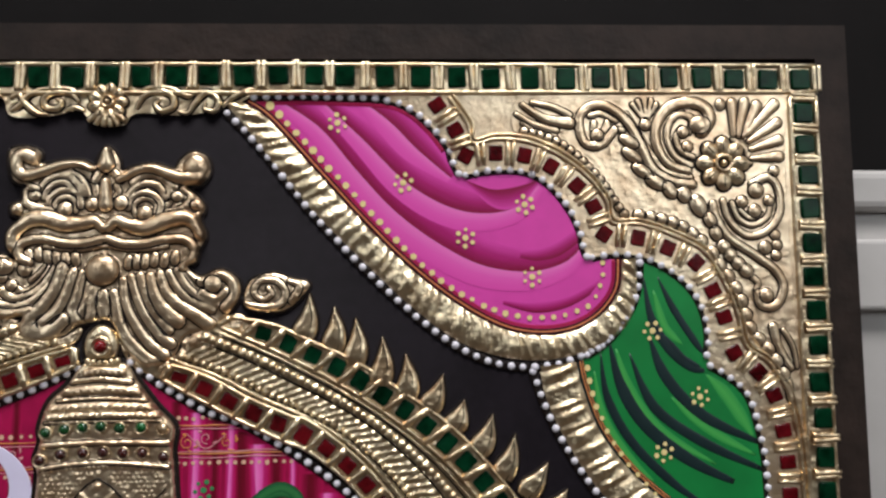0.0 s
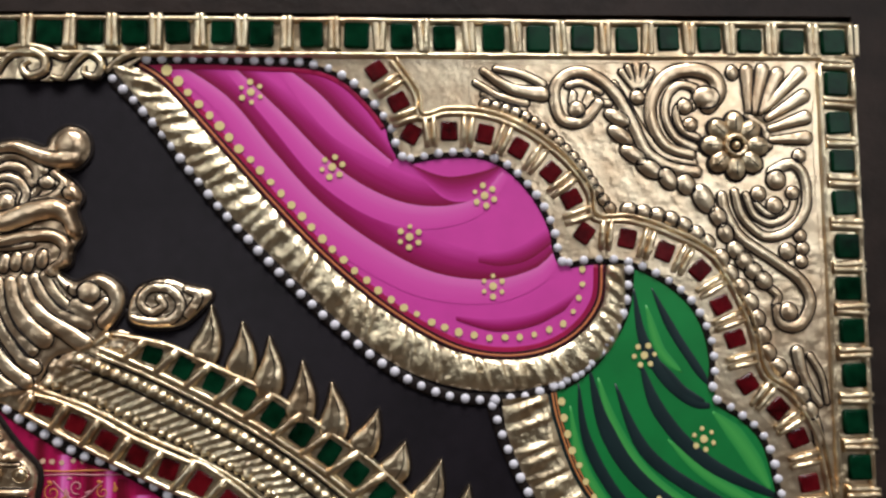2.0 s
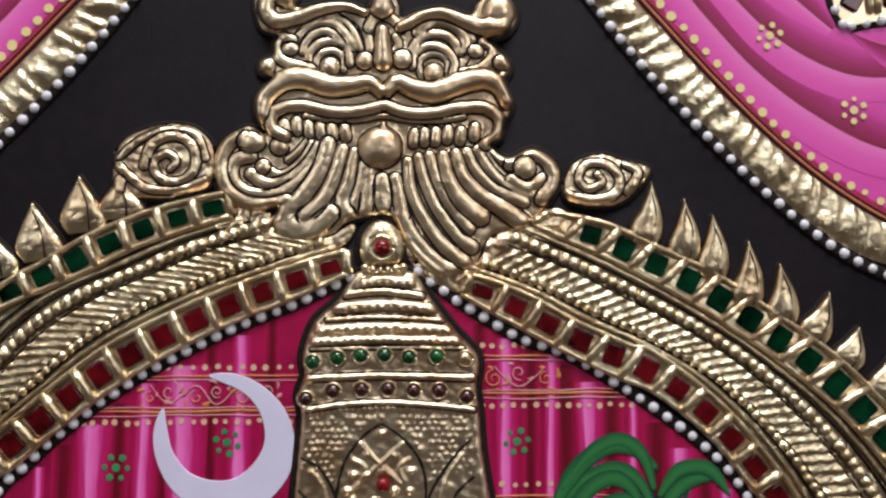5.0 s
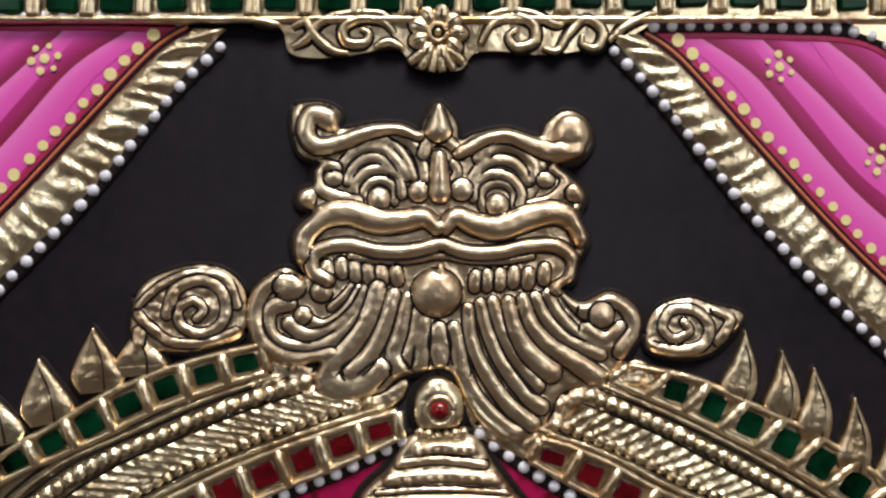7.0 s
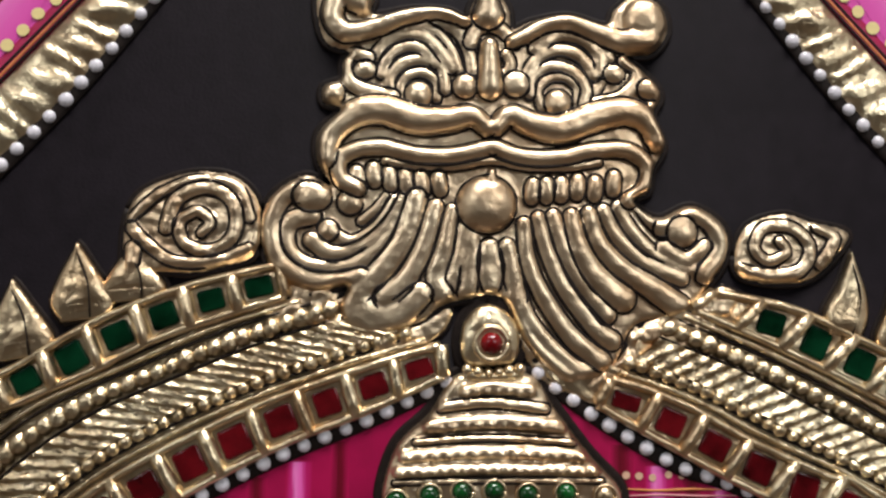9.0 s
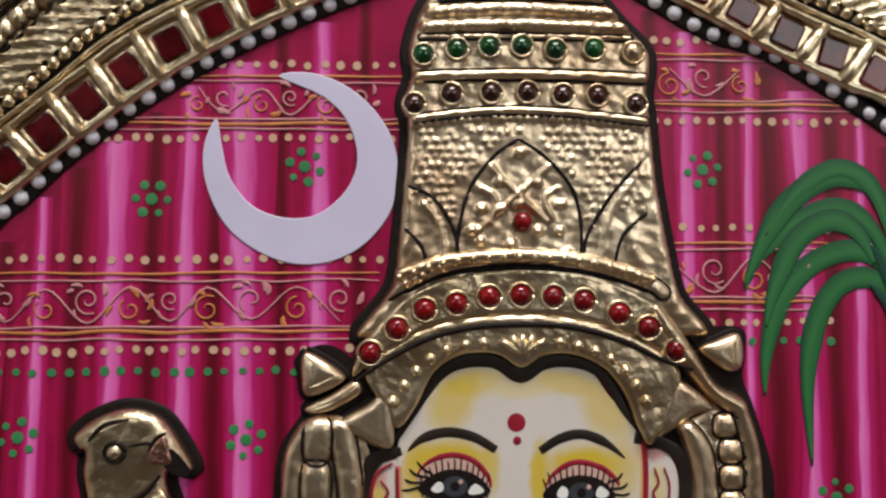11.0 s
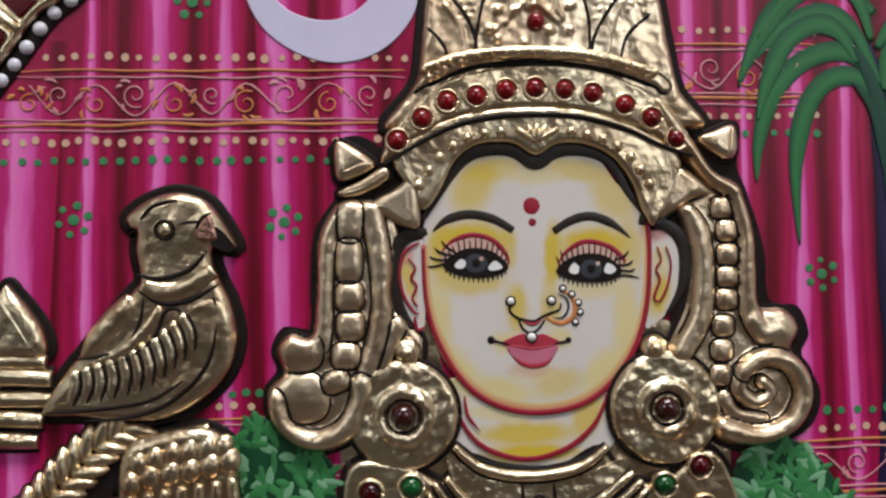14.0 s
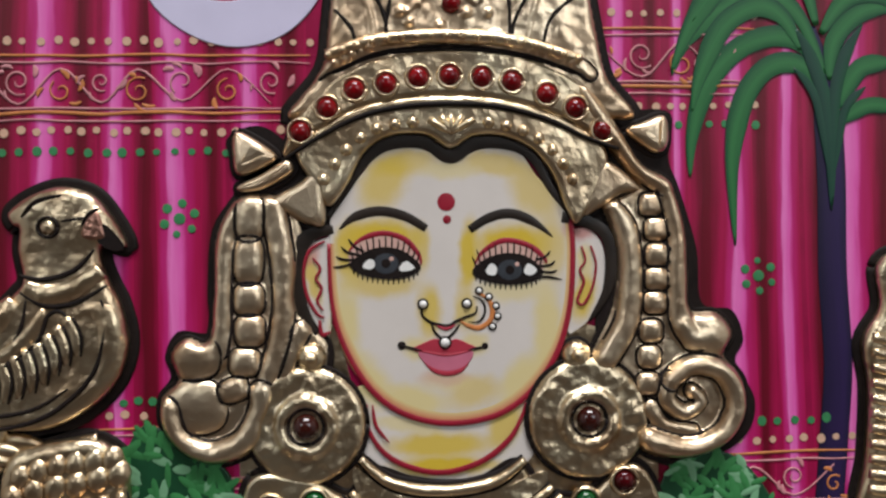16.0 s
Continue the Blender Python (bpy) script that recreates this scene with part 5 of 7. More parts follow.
brow = [
    S([(-23.2, 653.1), (-27.1, 654), (-28.6, 650.5), (-26.1, 647.3), (-20.6, 648.3), (-14.9, 650.4), (-9.5, 651.4), (-4.1, 649.8)], 4.4, 2.2, 2.4), B((-25.3, 654.7), 4.2, 2.4, 1.8, -0.2, False),
    S([(30.3, 647), (24.7, 646.5), (20.1, 648.3), (15.5, 649.9), (10.9, 649.4), (7.2, 647.3), (4.6, 645.9)], 4.2, 2.2, 2.2), B((29.6, 650.5), 4.2, 4.4, 2.3, 0, False),
    S([(0.2, 656.1), (0.2, 653.7), (0.2, 651.2)], 2.0, 5.4, 2.4, True), S([(-3.1, 645.9), (-2, 648.4), (0.3, 649.1), (2.8, 648.4), (5.1, 645.9)], 2.6, 2.4),
    S([(0.3, 645), (0.4, 641.2), (0.5, 637.4)], 3.0, 4.4, 2.8), B((-4.1, 637.6), 2.4), B((5.3, 638.1), 2.6), S([(-2.9, 642.9), (-2.2, 640.8), (-1.6, 638.1)], 1.6), S([(3.7, 643.8), (4.4, 641.8), (3, 638.8)], 2.0),
    B((-12.7, 635.9), 2.6, None, 1.7), S([(-15.4, 634.6), (-16.1, 637.3), (-14.5, 639.6), (-11.8, 640.1), (-9.3, 638.3), (-9.3, 635.3)], 1.7), S([(-17.4, 635), (-18.1, 638.7), (-15.7, 641.7), (-11.8, 642.5), (-8.4, 641), (-7.8, 636.9)], 2.0),
    S([(-19.5, 639.8), (-17.9, 643.5), (-14.5, 645.1), (-11.4, 644.2), (-9.5, 641.9)], 2.0), S([(-21.1, 642.8), (-18, 646.2), (-14.3, 647.4), (-11.1, 646.7), (-8.4, 643.8), (-6.6, 641)], 2.2), S([(-13.6, 649.2), (-9.5, 647.7), (-6.6, 644.2), (-5.4, 640.8)], 2.0), S([(-9.3, 650), (-5.4, 647.9), (-3.4, 644.3), (-2.7, 640.8)], 2.2),
    B((13.1, 634.7), 2.6, None, 1.7), S([(10.1, 633.8), (9.4, 637), (11.5, 639.3), (14.5, 639.5), (16.8, 637.5), (16.7, 634.7)], 1.7), S([(7.8, 636.3), (8.5, 639.7), (12.2, 641.6), (16.1, 640.7), (18.4, 637.7), (17.9, 634.7)], 2.0),
    S([(7.6, 640.4), (9.7, 643.4), (13.6, 644.8), (17.5, 643.5), (20, 640)], 2.2), S([(9, 645), (13.2, 647.6), (17.8, 646.9), (20.8, 643.9), (21.4, 640.7)], 2.4), S([(15, 648.3), (18.9, 648.8), (21.9, 646.5), (22.8, 643.5)], 2.2),
    S([(-21.8, 642.8), (-25, 643.4), (-26.3, 640.9), (-24.9, 637.7), (-20.8, 636.2), (-17.4, 635.5)], 2.2, 2.6), B((-22.5, 640.5), 2.2, 1.8), B((-28.5, 636.1), 2.4),
    S([(20.4, 634.7), (24.6, 635.7), (27.6, 638.4), (28.1, 641.2), (25.6, 642.8)], 2.6, 2.2), B((23.7, 640.3), 2.2, 1.8), B((30.6, 637.5), 2.8, 2.2), B((31, 633.6), 1.8), S([(20, 641.8), (21.4, 639.3), (20, 636.8)], 1.8),
    S([(-29.5, 623.7), (-28.4, 628.4), (-24.2, 632.1), (-18.8, 632.8), (-12.9, 631), (-7.2, 631.2), (-2.9, 631.9), (0, 629.6)], 3.6, 3.0, 2.8, True, 2.0), S([(1.4, 629.6), (4.1, 632.1), (8.7, 630.3), (13.7, 629.7), (19.9, 632), (25.7, 633.1), (29.8, 631.1), (31.6, 627.4)], 3.0, 3.6, 2.8, True, 2.0),
    S([(-23.6, 618.3), (-26.6, 620.1), (-27, 623.5), (-23.9, 625.5), (-18.8, 626), (-12.9, 624.6), (-6.1, 624.6), (0.7, 626.2)], 2.8, 3.0, 2.0), S([(1.2, 626.2), (6.4, 624.4), (13.2, 624.4), (19.9, 625.8), (25.9, 625.8), (29.7, 622.8), (28.8, 618.7), (26, 616.5)], 3.0, 2.8, 2.0),
    S([(-18.7, 623.5), (-12.9, 622.6), (-6.1, 622.6), (0.7, 623.7), (7.5, 622.6), (14.4, 622.6), (20.5, 623.5)], 1.5, 1.5, 1.2),
    B((-0.2, 615.6), 5.6, 5.4, 3.2), S([(0, 615.6), (0.5, 619), (0.7, 621.5)], 8.0, 1.2, 2.2, False),
]
teeth = [B(q, 1.55, 2.6, 1.2, 0.15, True, 2.6) for q in [(-23.7, 620.3), (-20.7, 621), (-17.8, 620.3), (-14.9, 619.9), (-12, 619.4), (-8.8, 619.4)]] + [B(q, 1.55, 2.7, 1.2, -0.1, True, 2.6) for q in [(8.2, 618.1), (10.9, 618.3), (13.6, 618.5), (16.6, 619), (19.8, 618.7), (23.3, 619.7)]]
for f in mane + brow:
    if isinstance(f, Strand):
        f.w0, f.w1 = f.w0 * 1.14, f.w1 * 1.14
relief("lion_mask", mask_outline, mane + brow + teeth, painting, "gilt relief lion mask with curled mane", body=0.9, rim=1.6, crumple=0.07, ink=0.62)

# crumpled foil between the mask and the arch bands
for pts, lumps in (([(-38.8, 600.6), (-26.4, 599.4), (-25.2, 593.5), (-14.1, 593.2), (-7, 597.3), (-7.7, 592.7), (-15.2, 588.8), (-29.6, 589.6), (-39.6, 594)], [(-35.2, 596.6), (-31, 595.5), (-27.4, 593.5), (-22.8, 591), (-18.6, 590.6), (-14.1, 591.9)]),
                   ([(4.5, 594.4), (8.3, 589.9), (15.2, 584.4), (24, 587.6), (27.1, 593.8), (36.7, 596.2), (43.9, 600.9), (49.5, 595.9), (36.5, 589.1), (25.1, 583.6), (18.3, 579.9), (10.5, 583.1), (6.5, 588.6)], [(29.8, 592), (34.3, 593.3), (39, 596.2), (43.6, 597), (25.2, 587.1), (20.6, 583.4)])):
    relief("foil_ground", pts, [B(q, 2.4, 1.8, 0.8, 0.5, False) for q in lumps], painting, "crumpled gilt ground between mask and arch", base=0.12, body=0.6, rim=1.0, crumple=0.35, edge=0.8)

# ---- painted curtain inside the arch ----
inside = curve(L_PEARL[::-1]) + curve(A_PEARL)
bottom = min(L_PEARL[-1][1], A_PEARL[-1][1])
curtain_pts = inside + [Vector((130, 60)), Vector((-130, 60))]
curtain = Kit().plate(curtain_pts, 0.08, 0.0, raw=True).done("painted_curtain", MAGENTA, painting, "painted magenta curtain with gold and green ornament")
ARC = sorted((q.x, q.y) for q in inside)


def arch_z(x):
    zs = [b[1] + (a[1] - b[1]) * (b[0] - x) / max(b[0] - a[0], 1e-6) for a, b in zip(ARC, ARC[1:]) if a[0] <= x <= b[0]]
    return max(zs) if zs else bottom


def stripe(x, w, mat, base, top=None, low=60, lean=0.0):
    a, b = [], []
    hi = min(arch_z(x - w / 2), arch_z(x + w / 2)) - 0.5 if top is None else top
    for i in range(9):
        z = hi + (low - hi) * i / 8
        s = math.sin(z * 0.05 + x) * 0.6 + lean * (hi - z)
        k = 0.75 + 0.25 * math.sin(z * 0.033 + x * 1.7)
        a.append((x - w / 2 * k + s, z))
        b.append((x + w / 2 * k + s, z))
    Kit().ribbon(a, b, base, rows=1, cols=24).done("fold", mat, curtain)


for x, w in ((-99, 5), (-88, 5), (-76, 4), (-63, 5), (-52, 5), (-41, 4), (-27, 4), (24, 4), (37, 4), (46, 5), (57, 4), (68, 5), (80, 4), (92, 5), (103, 4)):
    stripe(x, w * 1.6, STRIPE_DARK, 0.11)
for x, w in ((-104, 6), (-94, 13), (-82, 5), (-69, 9), (-57, 6), (-47, 12), (-34, 9), (31, 6), (42, 4), (52, 10), (62, 5), (74, 12), (86, 6), (98, 6)):
    stripe(x, w, STRIPE, 0.13)


def span(x0, x1, z):
    """The stretches of a level line that lie inside the arch."""
    xs = [x0 + (x1 - x0) * i / 80 for i in range(81)]
    ok = [x for x in xs if arch_z(x) > z + 1.5]
    return (min(ok), max(ok)) if ok else None


def level_line(x0, x1, z, w, mat, slope=0.0, base=0.24):
    s = span(x0, x1, z)
    if s and s[1] - s[0] > 2:
        n = max(3, int((s[1] - s[0]) / 6))
        pts = [(s[0] + (s[1] - s[0]) * i / n, z + slope * (s[0] + (s[1] - s[0]) * i / n) + random.uniform(-0.25, 0.25)) for i in range(n + 1)]
        Kit().tube(pts, w, 0.1, base, ends=(0.5, 0.5)).done("painted_line", mat, curtain)


def level_dots(x0, x1, z, r, mat, step, slope=0.0):
    s = span(x0, x1, z)
    if s and s[1] - s[0] > step:
        dot_row([(s[0], z + slope * s[0]), (s[1], z + slope * s[1])], step, r, mat, curtain, 0.25, 0.3)


def curls(x0, x1, z, r, slope=0.0):
    s = span(x0, x1, z + r)
    if not s:
        return
    x, i, vine = s[0] + r, 0, []
    while x < s[1] - r:
        m = (OCHRE, PALE)[i % 2]
        side = 1 if i % 2 else -1
        q = r * random.uniform(0.55, 0.8)
        zz = z + slope * x + side * r * 0.25
        vine.append((x, z + slope * x - side * r * random.uniform(0.75, 1.0)))
        k = Kit()
        turn = random.uniform(-40, 40)
        k.tube(spiral(x, zz, q, q * 0.2, -side * random.uniform(0.9, 1.4), turn - side * 90), 0.36, 0.1, 0.25, ends=(0.8, 0.4))
        for j in range(random.randint(2, 5)):
            t = random.uniform(0, 6.283)
            c, d = Vector((x + r * 1.1 * math.cos(t), zz + r * 0.9 * math.sin(t))), Vector((math.cos(t + 0.9), math.sin(t + 0.9))) * r * random.uniform(0.2, 0.4)
            k.tube([c - d, c + Vector((d.y, -d.x)) * 0.3, c + d], random.uniform(0.4, 0.9), 0.1, 0.26, ends=(0.2, 0.2))
        k.done("painted_curl", m, curtain)
        x += r * random.uniform(1.7, 2.6)
        i += 1
    if len(vine) > 2:
        Kit().tube(vine, 0.38, 0.1, 0.245, ends=(0.5, 0.5)).done("painted_vine", PALE, curtain)


def sash(x0, x1, z_top, z_low, greens=True, slope=0.0):
    """A painted ornament band: dots, lines and curls."""
    d = z_top - z_low
    level_dots(x0, x1, z_top, 0.7, SASH_DOT, 2.9, slope)
    level_dots(x0, x1, z_low, 0.7, SASH_DOT, 2.6, slope)
    for f, m, w in ((0.16, OCHRE, 0.45), (0.24, PALE, 0.35), (0.74, PALE, 0.4), (0.8, OCHRE, 0.6), (0.88, PALE, 0.35)):
        level_line(x0, x1, z_top - d * f, w, m, slope)
    curls(x0, x1, z_top - d * 0.5, d * 0.2, slope)
    if greens:
        level_dots(x0, x1, z_low - 3.6, 0.75, LEAF_DOT, 2.9, slope)


sash(-75, -19, (-39.6, 561.7)[1], (-58.5, 548.6)[1], False)
sash(25, 62, (29.1, 566.5)[1], (28.7, 552)[1], False)
sash(-104, -24, (-73.5, 527.5)[1], (-73.4, 511.8)[1])
sash(24, 56, (30.7, 532.8)[1], (33.5, 516.2)[1])
sash(-62, -30, (-60, 462.9)[1], (-60, 462.9)[1] - 15)
sash(40, 76, (56.6, 455.9)[1], (56.6, 455.9)[1] - 15)
level_dots(-62, -46, (-56.9, 465.2)[1], 0.8, LEAF_DOT, 2.7)
level_dots(44, 68, (56.8, 459.4)[1], 0.8, LEAF_DOT, 2.9)
for q in [(-63.3, 537.9), (-84.9, 497.4), (-46.7, 496.6), (55.9, 485.4)] + [(-37, 543.6), (33.5, 543.2)]:
    blossom(*q, 3.4, LEAF_DOT, curtain, 0.24)

# ---- crescent moon ----
Kit().plate([(-41.7, 559.6), (-35.7, 560.2), (-29, 557.4), (-23.6, 552), (-20.9, 545.2), (-21.7, 536.6), (-26, 530.5), (-31.7, 527.2), (-38.3, 526.5), (-44.9, 528.7), (-50.7, 533.4), (-54.1, 540.6), (-54.5, 547.2), (-52.4, 552), (-51.4, 547.2), (-49.9, 541.5), (-46, 536.7), (-40.3, 534.6), (-34.6, 535.3), (-29.8, 539.5), (-27.9, 544.8), (-29.4, 551.1), (-33.8, 555.9)], 0.2, 0.2, 0, 0.2, 4).done("crescent_moon", MOON, painting, "painted pale lilac crescent moon")

# ---- palm ----
palm = Kit().tube([(66.4, 530.5), (68.0, 523.5), (69.3, 514), (69.8, 502.2), (69.7, 485.7), (70.4, 469.3), (69.3, 455), (68.2, 442.7)], 5.4, 0.06, 0.2, ends=(0.3, 1)).done("palm_trunk", TRUNK, painting, "painted dark purple palm trunk with green fronds")


def frond(w, pts):
    Kit().tube(pts, w, 0.05, 0.3 + 0.012 * len(palm.children), ends=(0.3, 0.08)).done("frond", FROND, palm)


frond(4.0, [(69, 517.7), (65.9, 526), (60.2, 528.8), (52.8, 526.4), (46.9, 519.8), (44.1, 510.6), (43.6, 503.2)])
frond(3.6, [(69, 521.8), (64, 532.7), (57.7, 536.5), (49.8, 533.6), (43.4, 528), (40.5, 521.6)])
frond(4.0, [(69.7, 515.6), (65.4, 522.9), (59, 523.4), (53.9, 517.7), (51.4, 506.4), (51.7, 490.9)])
frond(3.6, [(69.8, 520.8), (70.8, 528), (76.2, 533.2), (84.8, 534.3)])
frond(3.6, [(71, 515.6), (75.5, 522.9), (82.4, 523.9)])
frond(3.0, [(71.5, 513), (76.9, 516.1), (83.3, 515.4)])
frond(4.0, [(64.6, 526.3), (61, 532.3), (56.1, 534.1), (50, 530.4), (45.8, 521.8), (44.1, 515.1)])
frond(4.4, [(68.2, 536.2), (62.4, 541.1), (56.4, 542.1), (49.3, 537.7), (44.1, 530.5), (40.4, 522.3)])
frond(3.8, [(68.2, 529.2), (73.5, 535.8), (81, 536), (86.2, 529.5)])
frond(3.6, [(67.4, 530.7), (64.5, 539.7), (58.5, 543.5), (51.1, 539.9), (44.4, 531.3)])

for w, pts in ((2.6, [(69.6, 497), (69.2, 514), (66.6, 524), (63.6, 530)]), (2.4, [(69.8, 498), (70.4, 516), (72.6, 525), (76, 531)]), (1.7, [(69.4, 503), (67.2, 517), (63, 523)]), (1.6, [(70, 503), (72.4, 515), (76.4, 519.5)])):
    Kit().tube(pts, w, 0.05, 0.44, ends=(0.1, 0.1)).done("frond_root", FROND_DARK, palm)

# ---- tall crown ----
crown_pts = [(-0.1, 584.6), (7.9, 584.7), (12.3, 578.5), (18.2, 570.7), (23.3, 565.3), (24.2, 561.8), (23.5, 556.9), (24, 552), (25, 540.3), (26.9, 528.7), (28.7, 521), (33.3, 513.8), (18.2, 515.4), (-0.6, 518.4), (-17.3, 515.8), (-28, 514), (-22.1, 522.4), (-20.7, 530.9), (-19.8, 540.4), (-19.1, 550.1), (-19.9, 554.9), (-18.5, 559.8), (-18.9, 564.7), (-16.2, 572.6), (-10.5, 578.1), (-6, 584.6)]
crown_forms = [S(pts, w, w, h, ink) for pts, w, h, ink in (
    ([(-4, 582), (0.3, 582.8), (7.4, 582.1)], 2.6, 1.4, False), ([(-8.5, 579.2), (0.3, 580), (10.1, 578.9)], 2.0, 1.0, True), ([(-10.4, 575.9), (0.3, 576.7), (12.8, 575.8)], 2.8, 1.4, False), ([(-13, 573.1), (0.2, 573.8), (15.2, 572.9)], 1.2, 0.8, True),
    ([(-14.9, 570.6), (0.2, 571.4), (17.4, 570.5)], 2.4, 1.3, False), ([(-15.9, 568), (0.2, 568.5), (19, 568)], 2.2, 1.3, False), ([(-16.6, 566.1), (0.2, 566.4), (20.2, 566.2)], 1.0, 0.7, True),
    ([(-18.8, 559), (0.1, 559.6), (22.5, 559)], 1.9, 1.2, True), ([(-19.1, 551.3), (-10.7, 552.6), (0.1, 553.2), (11.5, 552.6), (22.6, 551.3)], 1.5, 1.0, True),
    ([(-22.8, 521.5), (-20.2, 522.9), (-11.7, 526.4), (-0.1, 527.6), (12.1, 526.4), (22.6, 523.1), (25.2, 521.4)], 2.6, 0.8, True))]
dice = random.Random(5)
for pts, r in (([(-4, 581.6), (0.3, 582.2), (7.4, 581.7)], 0.75), ([(-8.5, 575.7), (0.3, 576.3), (11.8, 575.6)], 0.9), ([(-14.1, 570.4), (0.2, 571.1), (16.6, 570.3)], 0.95), ([(-15.3, 567.8), (0.2, 568.3), (18.5, 567.8)], 0.8), ([(-18.3, 550.4), (-10.7, 551.5), (0.1, 551.9), (11.5, 551.5), (22.1, 550.3)], 0.6), ([(-19.6, 523.1), (-11.7, 526.4), (-0.1, 527.6), (12.1, 526.4), (22, 523.3)], 0.7)):
    crown_forms += [B(tuple(q), r * dice.uniform(0.85, 1.2), None, 1.75 if r > 0.65 else 0.8, 0, False) for q, d in spaced(curve(pts), r * 2.4)]
arcs = ([(-10.7, 527), (-10.1, 533.1), (-8.2, 539.7), (-3.8, 545.4), (0.3, 548.2)], [(0.3, 548.2), (4.8, 545.2), (9.2, 540.1), (10.9, 534.9), (11.1, 527.8)], [(-19.1, 540.1), (-14.5, 537.7), (-11.1, 532.2), (-10.4, 526.8)], [(-19.6, 532.6), (-16.6, 529.2), (-15.6, 524.7)],
        [(22, 544.4), (16.7, 538.7), (12.5, 532.1), (11.3, 527.8)], [(22.8, 535.3), (18.3, 531.1), (16.7, 525.2)], [(-18.7, 559.9), (0.1, 560.5), (22.5, 560)], [(-20.1, 521.4), (-11.7, 524.7), (-0.1, 525.7), (12.1, 524.7), (23.1, 521.4)])
inner_loop = np.array([(q.x, q.y) for q in curve([(-10.7, 527), (-10.1, 533.1), (-8.2, 539.7), (-3.8, 545.4), (0.3, 548.2), (4.8, 545.2), (9.2, 540.1), (10.9, 534.9), (11.1, 527.8)], 4, True)])
for j in range(16):
    for i in range(29):
        x, z = -22 + i * 1.72 + (j % 2) * 0.86 + dice.uniform(-0.2, 0.2), 549.5 - j * 1.5 + dice.uniform(-0.2, 0.2)
        deep = inside_of(np.array([(x, z)]), inner_loop)[0]
        if deep < -0.9 and -17.2 - j * 0.2 < x < 21.6 + j * 0.2 and dice.random() < 0.8 and j < 11 - 4 * (abs(x - 2) / 20) ** 2 + 2 * dice.random():
            crown_forms.append(B((x, z), dice.uniform(0.38, 0.56), None, dice.uniform(0.3, 0.5), 0, False))
for q in [(0.4, 545.8), (-3.1, 540.8), (3.6, 540.6), (-6.3, 535.9), (7.4, 536.8), (0.2, 536.8), (-3.1, 535.9), (-6.5, 530.3), (-1.2, 529.8), (3.5, 532.1), (7.4, 532.1), (-4.1, 527.9), (8.3, 528.3), (-8.1, 532.2)]:
    crown_forms.append(B(q, dice.uniform(0.8, 1.25), dice.uniform(0.7, 1.0), 0.9, 0.3, False))
for pts in ([(-4.8, 543.5), (-0, 538.5), (5, 533.8)], [(5.6, 543.5), (-0, 538.5), (-6.9, 532.2)], [(-6.3, 539.5), (-3.9, 537.8), (-4.8, 533.5)], [(7, 539.6), (4.6, 537.8), (6, 534.4)], [(-16.4, 536.9), (-13.6, 533.1), (-12.6, 527.5)], [(20, 540.6), (16, 534.9), (14.2, 526.9)]):
    crown_forms.append(S(pts, 0.9, 0.9, 0.6, False))
crown = relief("crown", crown_pts, crown_forms, painting, "tall gilt tiered crown set with small stones", inks=arcs, body=1.9, rim=1.5, crumple=0.13, edge=3.0, step=0.36)
for q in [(-16.3, 563), (-10.4, 564), (-4.7, 564.5), (1, 564.6), (6.9, 564), (13.7, 564.2)]:
    gem(*q, 1.75, GREEN_GEM, crown, 2.3)
gem(*(20.7, 563.6), 1.75, GOLD, crown, 2.3, name="boss")
for q in [(-17.9, 554.2), (-11.4, 556), (-4.5, 556.3), (1.9, 556.4), (8.1, 556), (14.3, 555.9), (21, 554.4)]:
    gem(*q, 1.7, DARK_STONE, crown, 2.3)
for q in [(-16.3, 563), (-10.4, 564), (-4.7, 564.5), (1, 564.6), (6.9, 564), (13.7, 564.2), (20.7, 563.6), (-17.9, 554.2), (-11.4, 556), (-4.5, 556.3), (1.9, 556.4), (8.1, 556), (14.3, 555.9), (21, 554.4)]:
    Kit().ring(q[0], q[1], 1.95, 0.7, 0.8, 2.3).done("stone_setting", GOLD, crown)
knob = puff([(0, 597.6), (4.5, 595), (5.7, 590.2), (3.9, 586.7), (-3.5, 586.6), (-5, 590.1), (-4, 594.9)], 3.2, 2.6, painting, "crown_knob", 1.4, 0.4, label="gilt crown knob with a red stone")
gem(*(0.5, 590.5), 2.1, RUBY, knob, 3.4)
Kit().ring(*(0.5, 590.5), 2.9, 1.3, 1.2, 3.0).done("stone_setting", GOLD, knob)
k = Kit()
chain(k, [(-3.7, 585.8), (0.4, 585.3), (5.6, 585.9)], 1.9, 1.0, 1.2, 2.2)
k.tube([(-4.3, 585), (0.4, 584.5), (6.2, 585.1)], 2.4, 1.6, 1.2, 0, (0.8, 0.8))
k.done("knob_collar", GOLD, knob)
puff([(9.9, 586.9), (15.5, 588.6), (24.4, 586), (28.4, 583.3), (22.4, 582.6), (20.5, 579.3), (15.3, 581.2), (11.9, 583.2)], 0.9, 0.7, painting, "leaf_scroll", 0.6, 0.2, label="gilt infill leaf beside the crown")
gem(*(0.8, 533.7), 1.7, RUBY, crown, 2.6)

